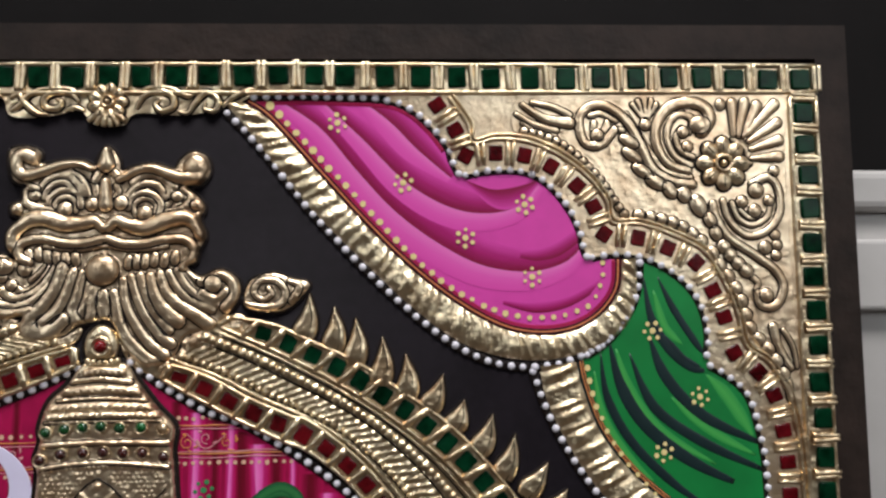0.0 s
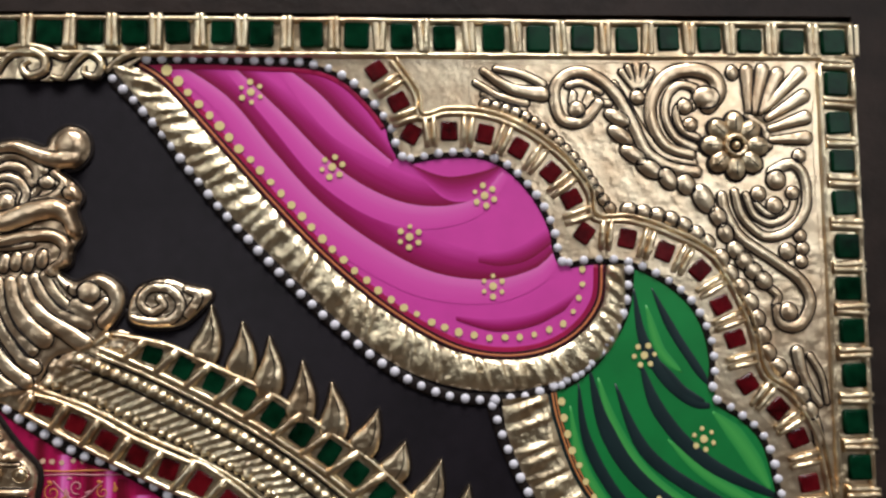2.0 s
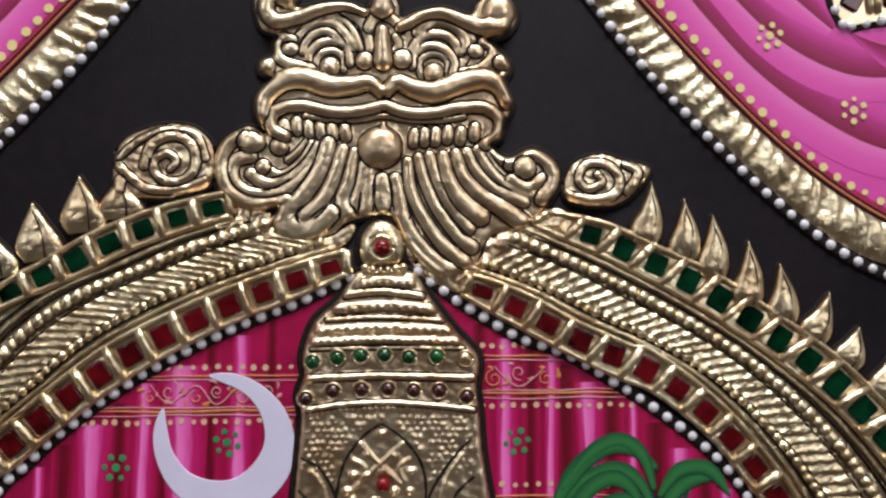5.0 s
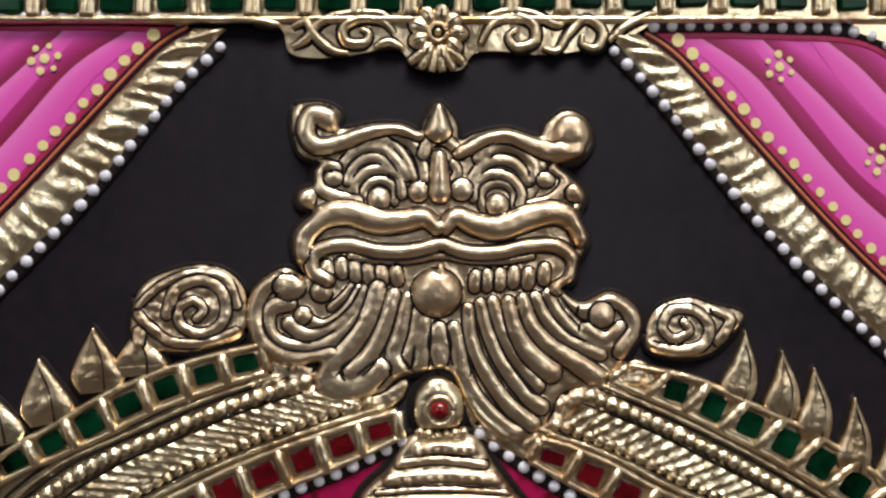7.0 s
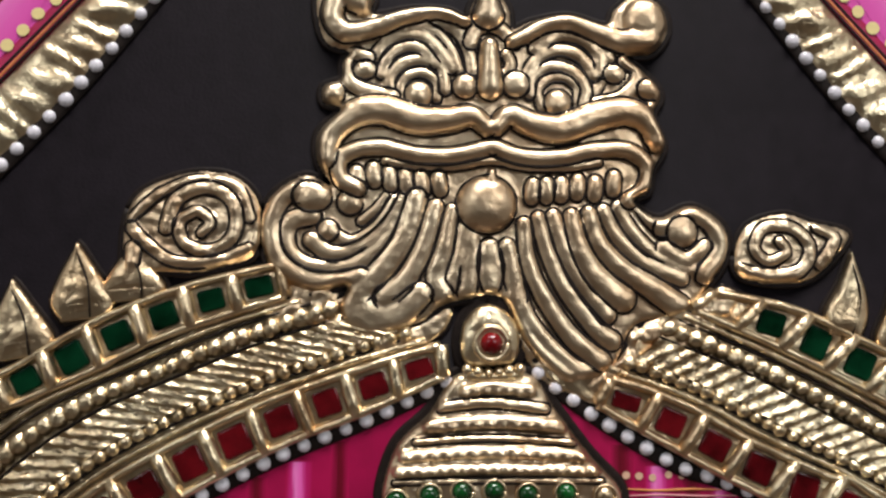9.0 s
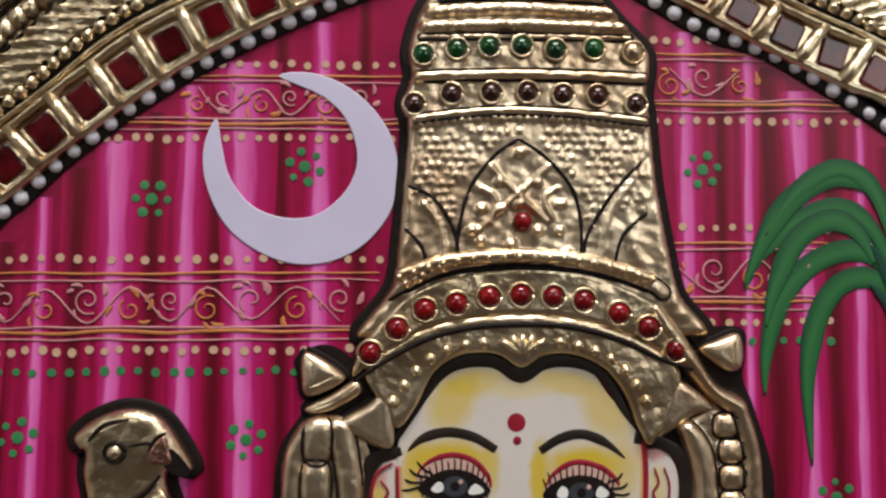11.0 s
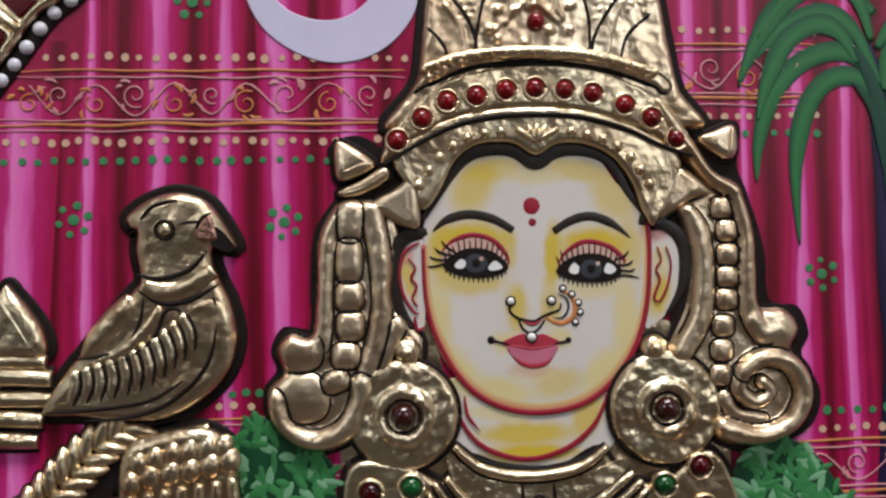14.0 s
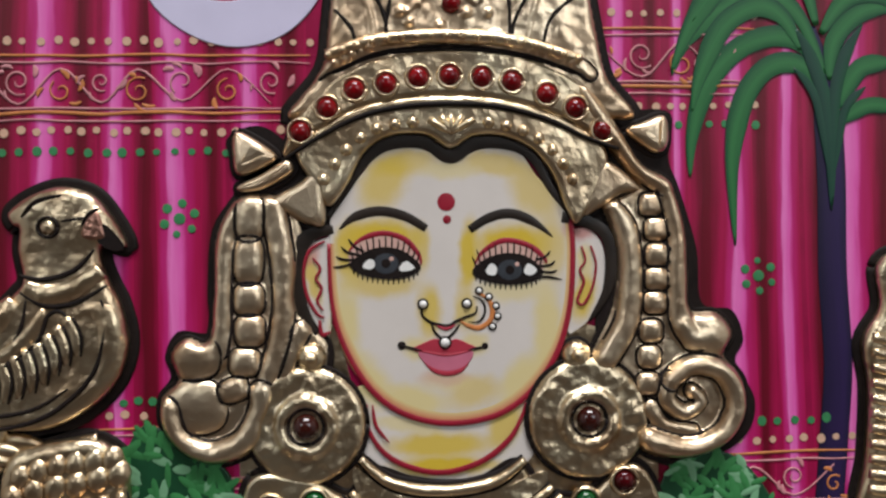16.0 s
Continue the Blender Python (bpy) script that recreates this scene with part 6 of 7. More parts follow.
# crown brow band
brow = puff([(-28.5, 507.2), (-26.9, 512.9), (-22.7, 518.1), (-18.5, 521.7), (-11.6, 524.6), (0.5, 526), (12.2, 525), (20.7, 521.8), (27, 517), (31.1, 509.6), (28.9, 508.5), (23.7, 511.7), (17.3, 514.7), (8.8, 516.8), (0.3, 517.5), (-8.1, 516.8), (-15.4, 515.2), (-22.8, 511.3)], 2.0, 1.2, painting, "brow_band", 0.5, 0.5,
            label="gilt crown band with a row of red stones", lines=([(-21.1, 523.8), (-12.1, 526.5), (0.5, 527.4), (12.2, 526.3), (22.3, 523.4)],))
for q in [(-25.5, 511.3), (-20.9, 515.4), (-16.2, 518.6), (-10.7, 519.6), (-5.1, 520.7), (0.4, 521), (6, 520.7), (11.3, 520), (17.4, 517.8), (22.5, 515.3), (27.2, 511.4)]:
    gem(*q, 1.8, RUBY, brow, 2.3)
    Kit().ring(q[0], q[1], 2.1, 0.7, 0.8, 2.3).done("stone_setting", GOLD, brow)
k = Kit()
k.tube([(-21, 524.4), (-12.1, 527), (0.5, 527.8), (12.2, 526.8), (23.4, 523.6)], 2.6, 1.6, 2.6, 0, (0.8, 0.8))
chain(k, [(-20.5, 524.1), (-12.1, 526.7), (0.5, 527.6), (12.2, 526.6), (22.9, 523.6)], 2.6, 0.7, 0.8, 4.0)
k.tube([(-28.2, 506.5), (-22.8, 510), (-15.5, 513.7), (-8.1, 515.5), (0.3, 516), (8.8, 515.5), (17.3, 513.3), (24.1, 510.1), (30, 508)], 1.0, 0.5, 2.9, 1, (0.6, 0.6))
k.done("band_rim", [GOLD, INK], brow)
fringe = puff([(-26.4, 508.0), (-21.2, 513.0), (-14.9, 516.0), (-7.8, 517.4), (0.3, 518.0), (8.9, 517.3), (17.1, 515.1), (24.2, 511.7), (28.4, 506.2), (23.2, 495.4), (20.6, 498.1), (18.6, 503.3), (15, 508.1), (9.7, 510.5), (4.4, 510.5), (0.4, 508.4), (-4, 510.8), (-10.3, 510.6), (-14.7, 507.7), (-17.7, 502), (-20.8, 498.4), (-22.9, 501.5)], 2.0, 1.1, painting,
              "hair_ornament", 0.4, 0.5, label="gilt hairline ornament with bosses")
for pts in ([(-21.6, 503), (-17.6, 508.2), (-12.4, 511.8), (-6.1, 512.9)], [(7.1, 512.8), (12.9, 511.5), (18.2, 508.1), (21.8, 502.8)]):
    for q, d in spaced(curve(pts), 3.0):
        Kit().dome(q.x, q.y, 1.05, 1.0, 2.4).done("boss", GOLD, fringe)
k = Kit()
for q in [(-3.4, 513.4), (-1.3, 514.1), (0.5, 514.3), (2.4, 514.1), (4.5, 513.4)]:
    k.tube([(0.4, 511), q], 1.3, 1.0, 2.4, 0, (0.4, 0.9), n=3)
k.done("fan_ornament", GOLD, fringe)

# ---- painted oval face, one plain mesh of simple shapes ----
def face_paint():
    """Ivory paint with soft yellow and rose washes brushed on at their places."""
    m = material("ivory_face_paint", (0.62, 0.565, 0.53), 0.4, var=0.07, grain=120, spec=0.25)
    nt = m.node_tree
    bsdf = nt.nodes["Principled BSDF"]
    last = bsdf.inputs["Base Color"].links[0].from_socket
    at = nt.nodes.new("ShaderNodeTexCoord")
    wob = nt.nodes.new("ShaderNodeTexNoise")
    wob.inputs["Scale"].default_value, wob.inputs["Detail"].default_value = 320, 3
    nt.links.new(at.outputs["Object"], wob.inputs["Vector"])
    shift = nt.nodes.new("ShaderNodeVectorMath")
    shift.operation = "MULTIPLY_ADD"
    shift.inputs[1].default_value = (0.0022, 0, 0.0022)
    nt.links.new(wob.outputs["Color"], shift.inputs[0])
    nt.links.new(at.outputs["Object"], shift.inputs[2])
    gold, pale, rose = (0.58, 0.41, 0.04, 1), (0.63, 0.52, 0.24, 1), (0.50, 0.16, 0.14, 1)
    for (x, z), rx, rz, turn, tint, amount in FACE_WASH:
        tint = {"gold": gold, "pale": pale, "rose": rose}[tint]
        mp = nt.nodes.new("ShaderNodeMapping")
        mp.vector_type = "TEXTURE"
        mp.inputs["Location"].default_value = (x / 1000 + 0.0011, 0, z / 1000 + 0.0011)
        mp.inputs["Rotation"].default_value = (0, -radians(turn), 0)
        mp.inputs["Scale"].default_value = (rx / 1000, 1, rz / 1000)
        nt.links.new(shift.outputs[0], mp.inputs["Vector"])
        g = nt.nodes.new("ShaderNodeTexGradient")
        g.gradient_type = "SPHERICAL"
        nt.links.new(mp.outputs[0], g.inputs["Vector"])
        rg = nt.nodes.new("ShaderNodeMapRange")
        rg.interpolation_type = "SMOOTHSTEP"
        rg.inputs["From Max"].default_value = 0.66
        rg.inputs["To Max"].default_value = amount
        nt.links.new(g.outputs["Fac"], rg.inputs["Value"])
        mx = nt.nodes.new("ShaderNodeMix")
        mx.data_type = "RGBA"
        nt.links.new(rg.outputs[0], mx.inputs[0])
        nt.links.new(last, mx.inputs[6])
        mx.inputs[7].default_value = tint
        last = mx.outputs[2]
    nt.links.new(last, bsdf.inputs["Base Color"])
    return m


FACE_WASH = [
    ((-11.3, 502.9), 5.6, 8.0, -35, "gold", 0.75), ((15.3, 501), 5.6, 8.0, 35, "gold", 0.65), ((-7.8, 506.1), 8.5, 3.0, 8, "gold", 0.65), ((7.8, 505.9), 8.5, 3.0, -8, "gold", 0.65), ((-0.1, 504.7), 7.0, 2.2, 0, "pale", 0.7),
    ((-11.8, 492.8), 9.5, 5.0, 0, "gold", 1.0), ((11.3, 491.7), 9.5, 5.0, 0, "gold", 1.0), ((-17.5, 490.2), 3.6, 8.0, 0, "gold", 0.85), ((18.3, 490.8), 4.0, 8.0, 0, "gold", 0.6),
    ((-11.9, 484.8), 9.0, 3.4, 0, "gold", 0.7), ((11.1, 483.6), 9.0, 3.2, 0, "pale", 0.7), ((3.4, 489.4), 2.6, 9.0, -4, "gold", 0.95), ((-3.7, 479.9), 3.0, 6.5, 0, "gold", 0.85), ((-5.2, 491.1), 2.4, 6.0, 0, "gold", 0.7), ((2.9, 479.8), 3.0, 4.6, 0, "gold", 0.7),
    ((-18.3, 476), 3.6, 13.0, 0, "pale", 0.9), ((17.2, 475.8), 3.6, 13.0, 0, "pale", 0.9), ((-14.9, 468.1), 5.0, 8.0, 40, "pale", 0.9), ((12.9, 467.4), 5.0, 8.0, -40, "pale", 0.9),
    ((3.7, 465.5), 7.0, 4.0, 15, "gold", 0.6), ((-6.5, 464.7), 8.0, 3.4, -15, "pale", 0.9), ((-0.9, 467.7), 6.5, 2.4, 0, "pale", 0.5), ((-6.1, 473.6), 3.4, 3.0, 0, "pale", 0.8), ((4.4, 474), 3.4, 3.0, 0, "pale", 0.8),
    ((-1.1, 468.3), 6.0, 2.0, 0, "rose", 0.35), ((-2.2, 456.4), 13.0, 3.2, 0, "gold", 0.9), ((-0.8, 452.8), 13.0, 2.4, 0, "gold", 1.0), ((9.5, 459.6), 4.0, 6.0, -25, "gold", 0.8), ((-7.6, 460), 9.0, 1.8, -10, "pale", 0.7),
    ((23.9, 482.1), 2.8, 6.0, -15, "gold", 0.9), ((24.2, 488.6), 2.2, 4.0, 0, "pale", 0.8), ((23.1, 493.7), 3.5, 2.2, 0, "rose", 0.7), ((-23.9, 486.1), 1.8, 6.5, 12, "gold", 0.8), ((-24.7, 490.3), 2.6, 2.6, 0, "rose", 0.6),
]
FACE_PAINT = face_paint()
face = Kit()


def stroke(w, pts, m, ends=(0.25, 0.25), base=0.86):
    face.tube(pts, w, 0.1, base, m, ends, 4)


SK, YE, BL, CR, LI, HA, GR, WH, INKM, GO, LD, PL = range(12)
face.plate([(-20.6, 497.4), (-18.9, 500.6), (-15.4, 503.9), (-11.9, 507.9), (-6.6, 509.1), (0.4, 506.8), (7.1, 508.8), (12.3, 508.2), (16, 503.3), (19.9, 500), (21.5, 496), (22, 486.6), (21.1, 478.3), (17.9, 470), (12.1, 464), (5.6, 461.1), (-0.7, 460.2), (-6.9, 461.4), (-13, 465.1), (-18.1, 471.7), (-20.4, 479.9), (-21, 489.1)], 0.5, 0.3, SK, 0.4)
face.plate([(-16, 467), (-16, 457), (-11, 451), (-0.8, 449), (9.8, 450.8), (15.4, 456), (15.8, 467)], 0.3, 0.2, SK, 0.2)
for pts in ([(-21.5, 493), (-24.8, 491.6), (-26.2, 488.2), (-25.8, 484), (-24, 479.1), (-22.3, 476.6), (-20.8, 477.1), (-20.6, 492.4)], [(21, 491.8), (23.3, 494.2), (26.1, 493.3), (27.8, 489.6), (27.6, 484.2), (25.7, 479.1), (22.8, 476.3), (20.7, 476.8)]):
    face.plate(pts, 0.35, 0.25, SK, 0.2)
jaw = [(-21, 492), (-20.6, 482), (-18.6, 474.3), (-14.2, 466.8), (-8.4, 462.2), (-0.7, 460.3), (7.7, 461.4), (14, 465.4), (18.8, 472.1), (21.3, 480.3), (22, 490), (21.6, 496.5)]
inner = [(-19.9, 492), (-19.3, 481.9), (-17.2, 475), (-13.2, 468), (-7.8, 463.9), (-0.6, 462.1), (7, 463.1), (13, 466.9), (17.6, 473), (20.1, 480.4), (20.9, 490), (20.6, 496.5)]
face.ribbon(jaw, inner, 0.83, mat=BL)
stroke(1.0, jaw, CR, (0.6, 0.9))
stroke(1.0, [(-14.7, 463.9), (-14.4, 459.5), (-11.3, 455), (-6.1, 452.4), (-0.5, 451.8), (5.7, 453.7), (10.3, 457.4), (12.5, 461.3), (13.2, 463.6)], CR, (0.4, 0.3))
stroke(0.6, [(-13.7, 463.8), (-13.1, 460.1), (-10.8, 457.1)], CR, (0.4, 0.2))
stroke(0.5, [(23.5, 491.1), (24.2, 488.6), (23.2, 486.8), (23.9, 484.9), (23.2, 483), (22.7, 481.3), (23.8, 480.8), (25.4, 483.8), (26.1, 487.9), (25.2, 491.1)], CR, (0.7, 0.7))
stroke(0.6, [(-21.7, 492.4), (-24.4, 490.7), (-25.4, 487), (-24.8, 482.9), (-23.1, 479.8), (-21.9, 479.1)], CR, (0.7, 0.7))
stroke(0.5, [(-23.8, 489.5), (-22.5, 487.7), (-23.3, 485.9), (-22.3, 484.2), (-23.1, 482.1), (-22.1, 480.4)], CR, (0.7, 0.7))
stroke(0.7, [(-22.7, 478.7), (-22.3, 476.2), (-20.9, 476.6)], CR, (0.6, 0.6))
stroke(2.6, [(-21.1, 496.3), (-17.9, 501.3), (-14.5, 506.6), (-10.3, 509.5), (-4, 509.7), (0.4, 507.1), (4.6, 509.5), (10.6, 509.5), (15, 507), (18.3, 501.2), (22, 496.2)], HA)
stroke(2.8, [(-20.2, 494.5), (-24, 493.5), (-26.3, 490.8), (-26.8, 485.1), (-25.6, 480.2), (-23.2, 476.2)], HA, (0.5, 0.25))
stroke(2.2, [(20.1, 496.3), (25.1, 495.2), (28.1, 492.8), (28.9, 488.3), (28, 483.1), (24.8, 477.8)], HA, (0.9, 0.2))
stroke(1.7, [(-19.1, 494.5), (-16.5, 496.6), (-12.3, 497.6), (-7.8, 496.7), (-4, 494.5)], HA, (0.15, 0.8))
stroke(1.7, [(3.7, 494.2), (7, 496.2), (10.9, 497), (15, 495.5), (18.4, 492.8)], HA, (0.8, 0.1))
for almond, lid, whites, iris, glint, wings in (
    ([(-17.4, 488.1), (-15.1, 490.3), (-11.7, 491.3), (-7.9, 490.5), (-5, 487.8), (-6.7, 486.2), (-10.3, 485.6), (-14.8, 486.3)], [(-17.7, 490.4), (-15.5, 492.6), (-11.7, 493.7), (-7.9, 492.7), (-5.4, 490), (-4.9, 488.1)],
     ([(-15.5, 487.9), (-14.1, 489.4), (-12.9, 489), (-13, 487.6), (-14.3, 487.2)], [(-9, 487.8), (-7.5, 489.1), (-5.7, 487.6), (-7.1, 486.9), (-8.8, 486.9)]), (-11.1, 488.4), (-10.1, 489.2),
     ([(-15.6, 490), (-17.7, 490.4), (-18.9, 491.5)], [(-16.6, 489.1), (-18.6, 489.2), (-19.8, 489.8)], [(-17.1, 488.4), (-19, 487.9), (-20.3, 487.9)], [(-14.9, 490.5), (-16.6, 491.5), (-17.6, 492.8)])),
    ([(4, 486.7), (6.2, 488.9), (10.1, 490), (14, 489.2), (16.6, 486.6), (14.6, 484.8), (10, 484.4), (6.1, 485.2)], [(4.5, 488), (6, 490.3), (9.7, 492.2), (14.1, 491.3), (16.8, 489.1), (17.2, 488)],
     ([(6.2, 486.9), (7.3, 488.5), (8.6, 487.6), (8.3, 486), (6.8, 486)], [(12.9, 486.4), (13.8, 488.4), (15.8, 487), (14.6, 485.8)]), (10.7, 487), (12, 488),
     ([(15.3, 488.7), (17.1, 489.3), (18, 490.4)], [(16.1, 487.6), (17.9, 487.8), (18.8, 488.6)], [(16.3, 486.7), (18.1, 486.5), (19.2, 486.9)], [(14.8, 485.5), (17.2, 485.7), (20, 485.2)])),
):
    top = almond[:5]
    face.ribbon(top, [lid[0], lid[1], lid[2], lid[3], lid[4]], 0.84, mat=PL, rows=1, cols=16)
    stroke(1.0, lid, CR, (0.2, 0.3), 0.85)
    face.plate(almond, 0.1, 0.85, INKM)
    for w in whites:
        mid = sum((Vector(q) for q in w), Vector((0, 0))) / len(w)
        face.plate([mid.lerp(Vector(q), 0.8) for q in w], 0.05, 0.95, WH, n=3)
    face.dome(*iris, 2.2, 0.05, 0.97, GR, 1.8, rings=2)
    face.dome(*iris, 1.0, 0.05, 0.99, INKM, rings=2)
    face.dome(*glint, 0.42, 0.05, 1.02, PL, rings=2, seg=8)
    for w in wings:
        face.tube(w, 0.45, 0.1, 0.9, INKM, (1, 0.15), 3)
    for i, (q, d) in enumerate(spaced(curve(top), count=15)[1:-1]):
        tip = q + Vector(((i - 6.5) * 0.1, 2.0 + 0.5 * math.sin(i * 2.1)))
        face.tube([q, q.lerp(tip, 0.5) + Vector((0.1, 0)), tip], 0.3, 0.1, 0.88, INKM, (1, 0.2), 3, n=2)
    for q, d in spaced(curve(almond[4:] + almond[:1]), count=16)[1:-1]:
        face.tube([q, q + Vector((0, -0.95))], 0.3, 0.1, 0.88, INKM, (1, 0.3), 3, n=2)
face.plate([(-6.7, 473.3), (-4.7, 474.4), (-2.5, 475.1), (-0.9, 474.4), (1, 475), (3.1, 474.2), (4.6, 473.3), (1.8, 472.6), (-1, 472.4), (-4, 472.8)], 0.1, 0.85, 10, 0.1)
face.plate([(-5.5, 472.8), (-1, 472.3), (3.9, 472.8), (2.8, 470.4), (-0.5, 469.4), (-4, 470.5)], 0.12, 0.84, LI, 0.1)
stroke(0.9, [(-4.7, 471.2), (-3, 469.7), (-0.5, 469), (2, 469.7), (3.5, 471.4)], LD, (0.1, 0.1), 0.9)
stroke(0.5, [(-6.3, 473.1), (-3.7, 472.7), (-1, 472.2), (1.7, 472.5), (4.6, 473.2)], LD, (0.3, 0.3), 0.93)
stroke(0.5, [(-8.6, 474), (-6.7, 473.5), (-4.6, 472.9)], INKM, (0.6, 0.1), 0.93)
stroke(0.5, [(2.9, 472.9), (4.6, 473.3), (6.1, 473.5)], INKM, (0.1, 0.6), 0.93)
for q, r, m in (((-0.4, 499.1), 1.6, CR), ((-0.3, 496), 0.75, CR), ((-8.5, 474), 0.75, INKM), ((6.1, 473.7), 0.6, INKM)):
    face.dome(q[0], q[1], r, 0.08, 0.86, m, rings=2)
stroke(0.55, [(-4.7, 481.1), (-4.9, 479.4), (-3.7, 478.2), (-2, 477.6), (-0.2, 477.4), (1.3, 478.2), (3, 478.9), (4.5, 479.5), (4.8, 480.7)], INKM, (0.7, 0.5), 0.9)
stroke(0.6, [(-2.4, 477.5), (-0.7, 476.8), (1, 477.5)], LD, (0.3, 0.3), 0.9)
stroke(0.45, [(-3.2, 477.9), (-2.6, 476.2), (-1.1, 475.1), (0.4, 475.9), (1.7, 477.6)], INKM, (0.8, 0.8), 0.93)
stroke(0.9, [(4.6, 483), (6.5, 482.2), (7.5, 480.3), (7.1, 478.2), (5.1, 476.9), (3, 477.4), (1.7, 478.3)], YE, (0.3, 0.2), 0.9)
stroke(0.4, [(4.1, 482.5), (5.8, 481.6), (6.2, 479.7), (5.1, 478), (3.2, 478)], INKM, (0.3, 0.3), 0.95)
for q in [(5.2, 483.4), (6.9, 482.3), (8.1, 480.7), (8.4, 478.9), (7.5, 477.1)]:
    face.dome(q[0], q[1], 0.8, 0.2, 0.9, INKM, rings=2, seg=9)
    face.dome(q[0], q[1], 0.48, 0.3, 1.0, WH, rings=2, seg=9)
for q, r in (((-0.9, 474.4), 0.85), ((-4.7, 481.2), 0.7), ((3, 481.2), 0.65)):
    face.dome(q[0], q[1], r + 0.35, 0.2, 0.95, INKM, rings=2, seg=10)
    face.dome(q[0], q[1], r, 0.5, 1.05, WH, rings=3, seg=10)
face.done("painted_face", [FACE_PAINT, OCHRE, BLUSH, CRIMSON, LIP, HAIR, GREY, WHITE, INK, GOLD, LIP_DARK, LID], painting, "painted ivory oval face with simple features")

# ---- side ornaments, earrings ----
for pts in ([(-33.3, 477.1), (-23.1, 479), (-19.6, 475.8), (-16.6, 464.6), (-14.2, 455.5), (-13.3, 447.4), (-35.6, 448)], [(16.3, 470.1), (21.2, 477.2), (32.2, 471.9), (35.8, 446), (10.5, 446.7), (13.3, 454.8), (14.5, 464)]):
    Kit().plate(pts, 0.12, 0.06, 0, 0.1).done("shoulder_ground", GOLD, painting)
for pts in ([(-38.6, 510.2), (-36.4, 503), (-41.1, 494.7), (-42, 483.3), (-41.7, 477), (-47, 477.1), (-49.3, 473), (-48.3, 469.3), (-50.6, 465.9), (-50.4, 460.5), (-46.8, 455.7), (-41.1, 453.1), (-32.8, 457.2), (-27.4, 470.5), (-24, 493.4), (-25.9, 506.1), (-32.1, 512.5)],
            [(21.5, 519.8), (27.5, 514.5), (32.4, 515.2), (40.1, 514.7), (39.6, 506.7), (41.5, 501.2), (44.5, 490.4), (45.3, 480.7), (50.8, 479.3), (52.8, 474.1), (51.3, 470.1), (54.7, 463.4), (53.4, 457.4), (47.7, 453.5), (37.2, 452.1), (29.8, 460.8), (25.9, 477.8), (29.1, 492.8), (25.3, 497.1)]):
    Kit().plate(pts, 0.25, 0.2).done("dark_surround", INK, painting)
relief("hair_ornament", [(-35.2, 500.7), (-31.2, 500.7), (-26.9, 498.5), (-25.5, 492.4), (-26.9, 483), (-25, 478.8), (-21.3, 474.5), (-22, 469.3), (-27.5, 468.4), (-31.7, 462.3), (-33.2, 457.2), (-39, 454.3), (-45.1, 455.5), (-49.4, 460.2), (-49.8, 465.8), (-47.1, 468.7), (-48.3, 473), (-45.8, 475.9), (-41.9, 475.4), (-40.8, 483.2), (-40.5, 492.6), (-38.3, 498.2)],
       [S([(-36, 499), (-38.6, 493.6), (-39.5, 485.3), (-39.6, 478), (-40.2, 473.7)], 3.6, 3.8), B((-44, 472.7), 4.6, 4.0, 1.7, 0, True, 2.4), S([(-39.4, 475.9), (-40.3, 471.8), (-44, 470)], 3.6, 3.0, None, False),
        S([(-30.6, 498.6), (-29.1, 490.4), (-28.7, 482), (-29.7, 475.1), (-31.8, 468.5)], 4.6, 3.6), S([(-25.7, 477.1), (-27.4, 473.6), (-28.9, 469.5)], 3.4, 3.0),
        B((-34.4, 496.5), 4.1, 2.5, 1.7, 1.5, True, 3.2), B((-34.7, 489.2), 4.3, 2.6, 1.8, 1.55, True, 3.2), B((-34.7, 482.5), 2.7, 2.9, 1.8, 0, True, 3.2), B((-34.6, 477.1), 2.7, 2.9, 1.8, 0, True, 3.2), B((-35.5, 471.7), 2.8, 2.6, 1.8, 0, True, 3.0), B((-37.4, 467), 2.7, 2.2, 1.7, 0.3, True, 3.0),
        B((-43.8, 464.1), 5.4, 4.8, 1.5, 0, True, 2.6), S([(-49, 463.6), (-47.2, 458.4), (-41.9, 455.8), (-35.9, 457.9), (-32.7, 463.2), (-32.7, 466.5)], 5.4, 4.4, 2.0)],
       painting, "gilt hair ornament with capsule strand and curl", body=0.7, rim=1.6, crumple=0.05, edge=1.6)
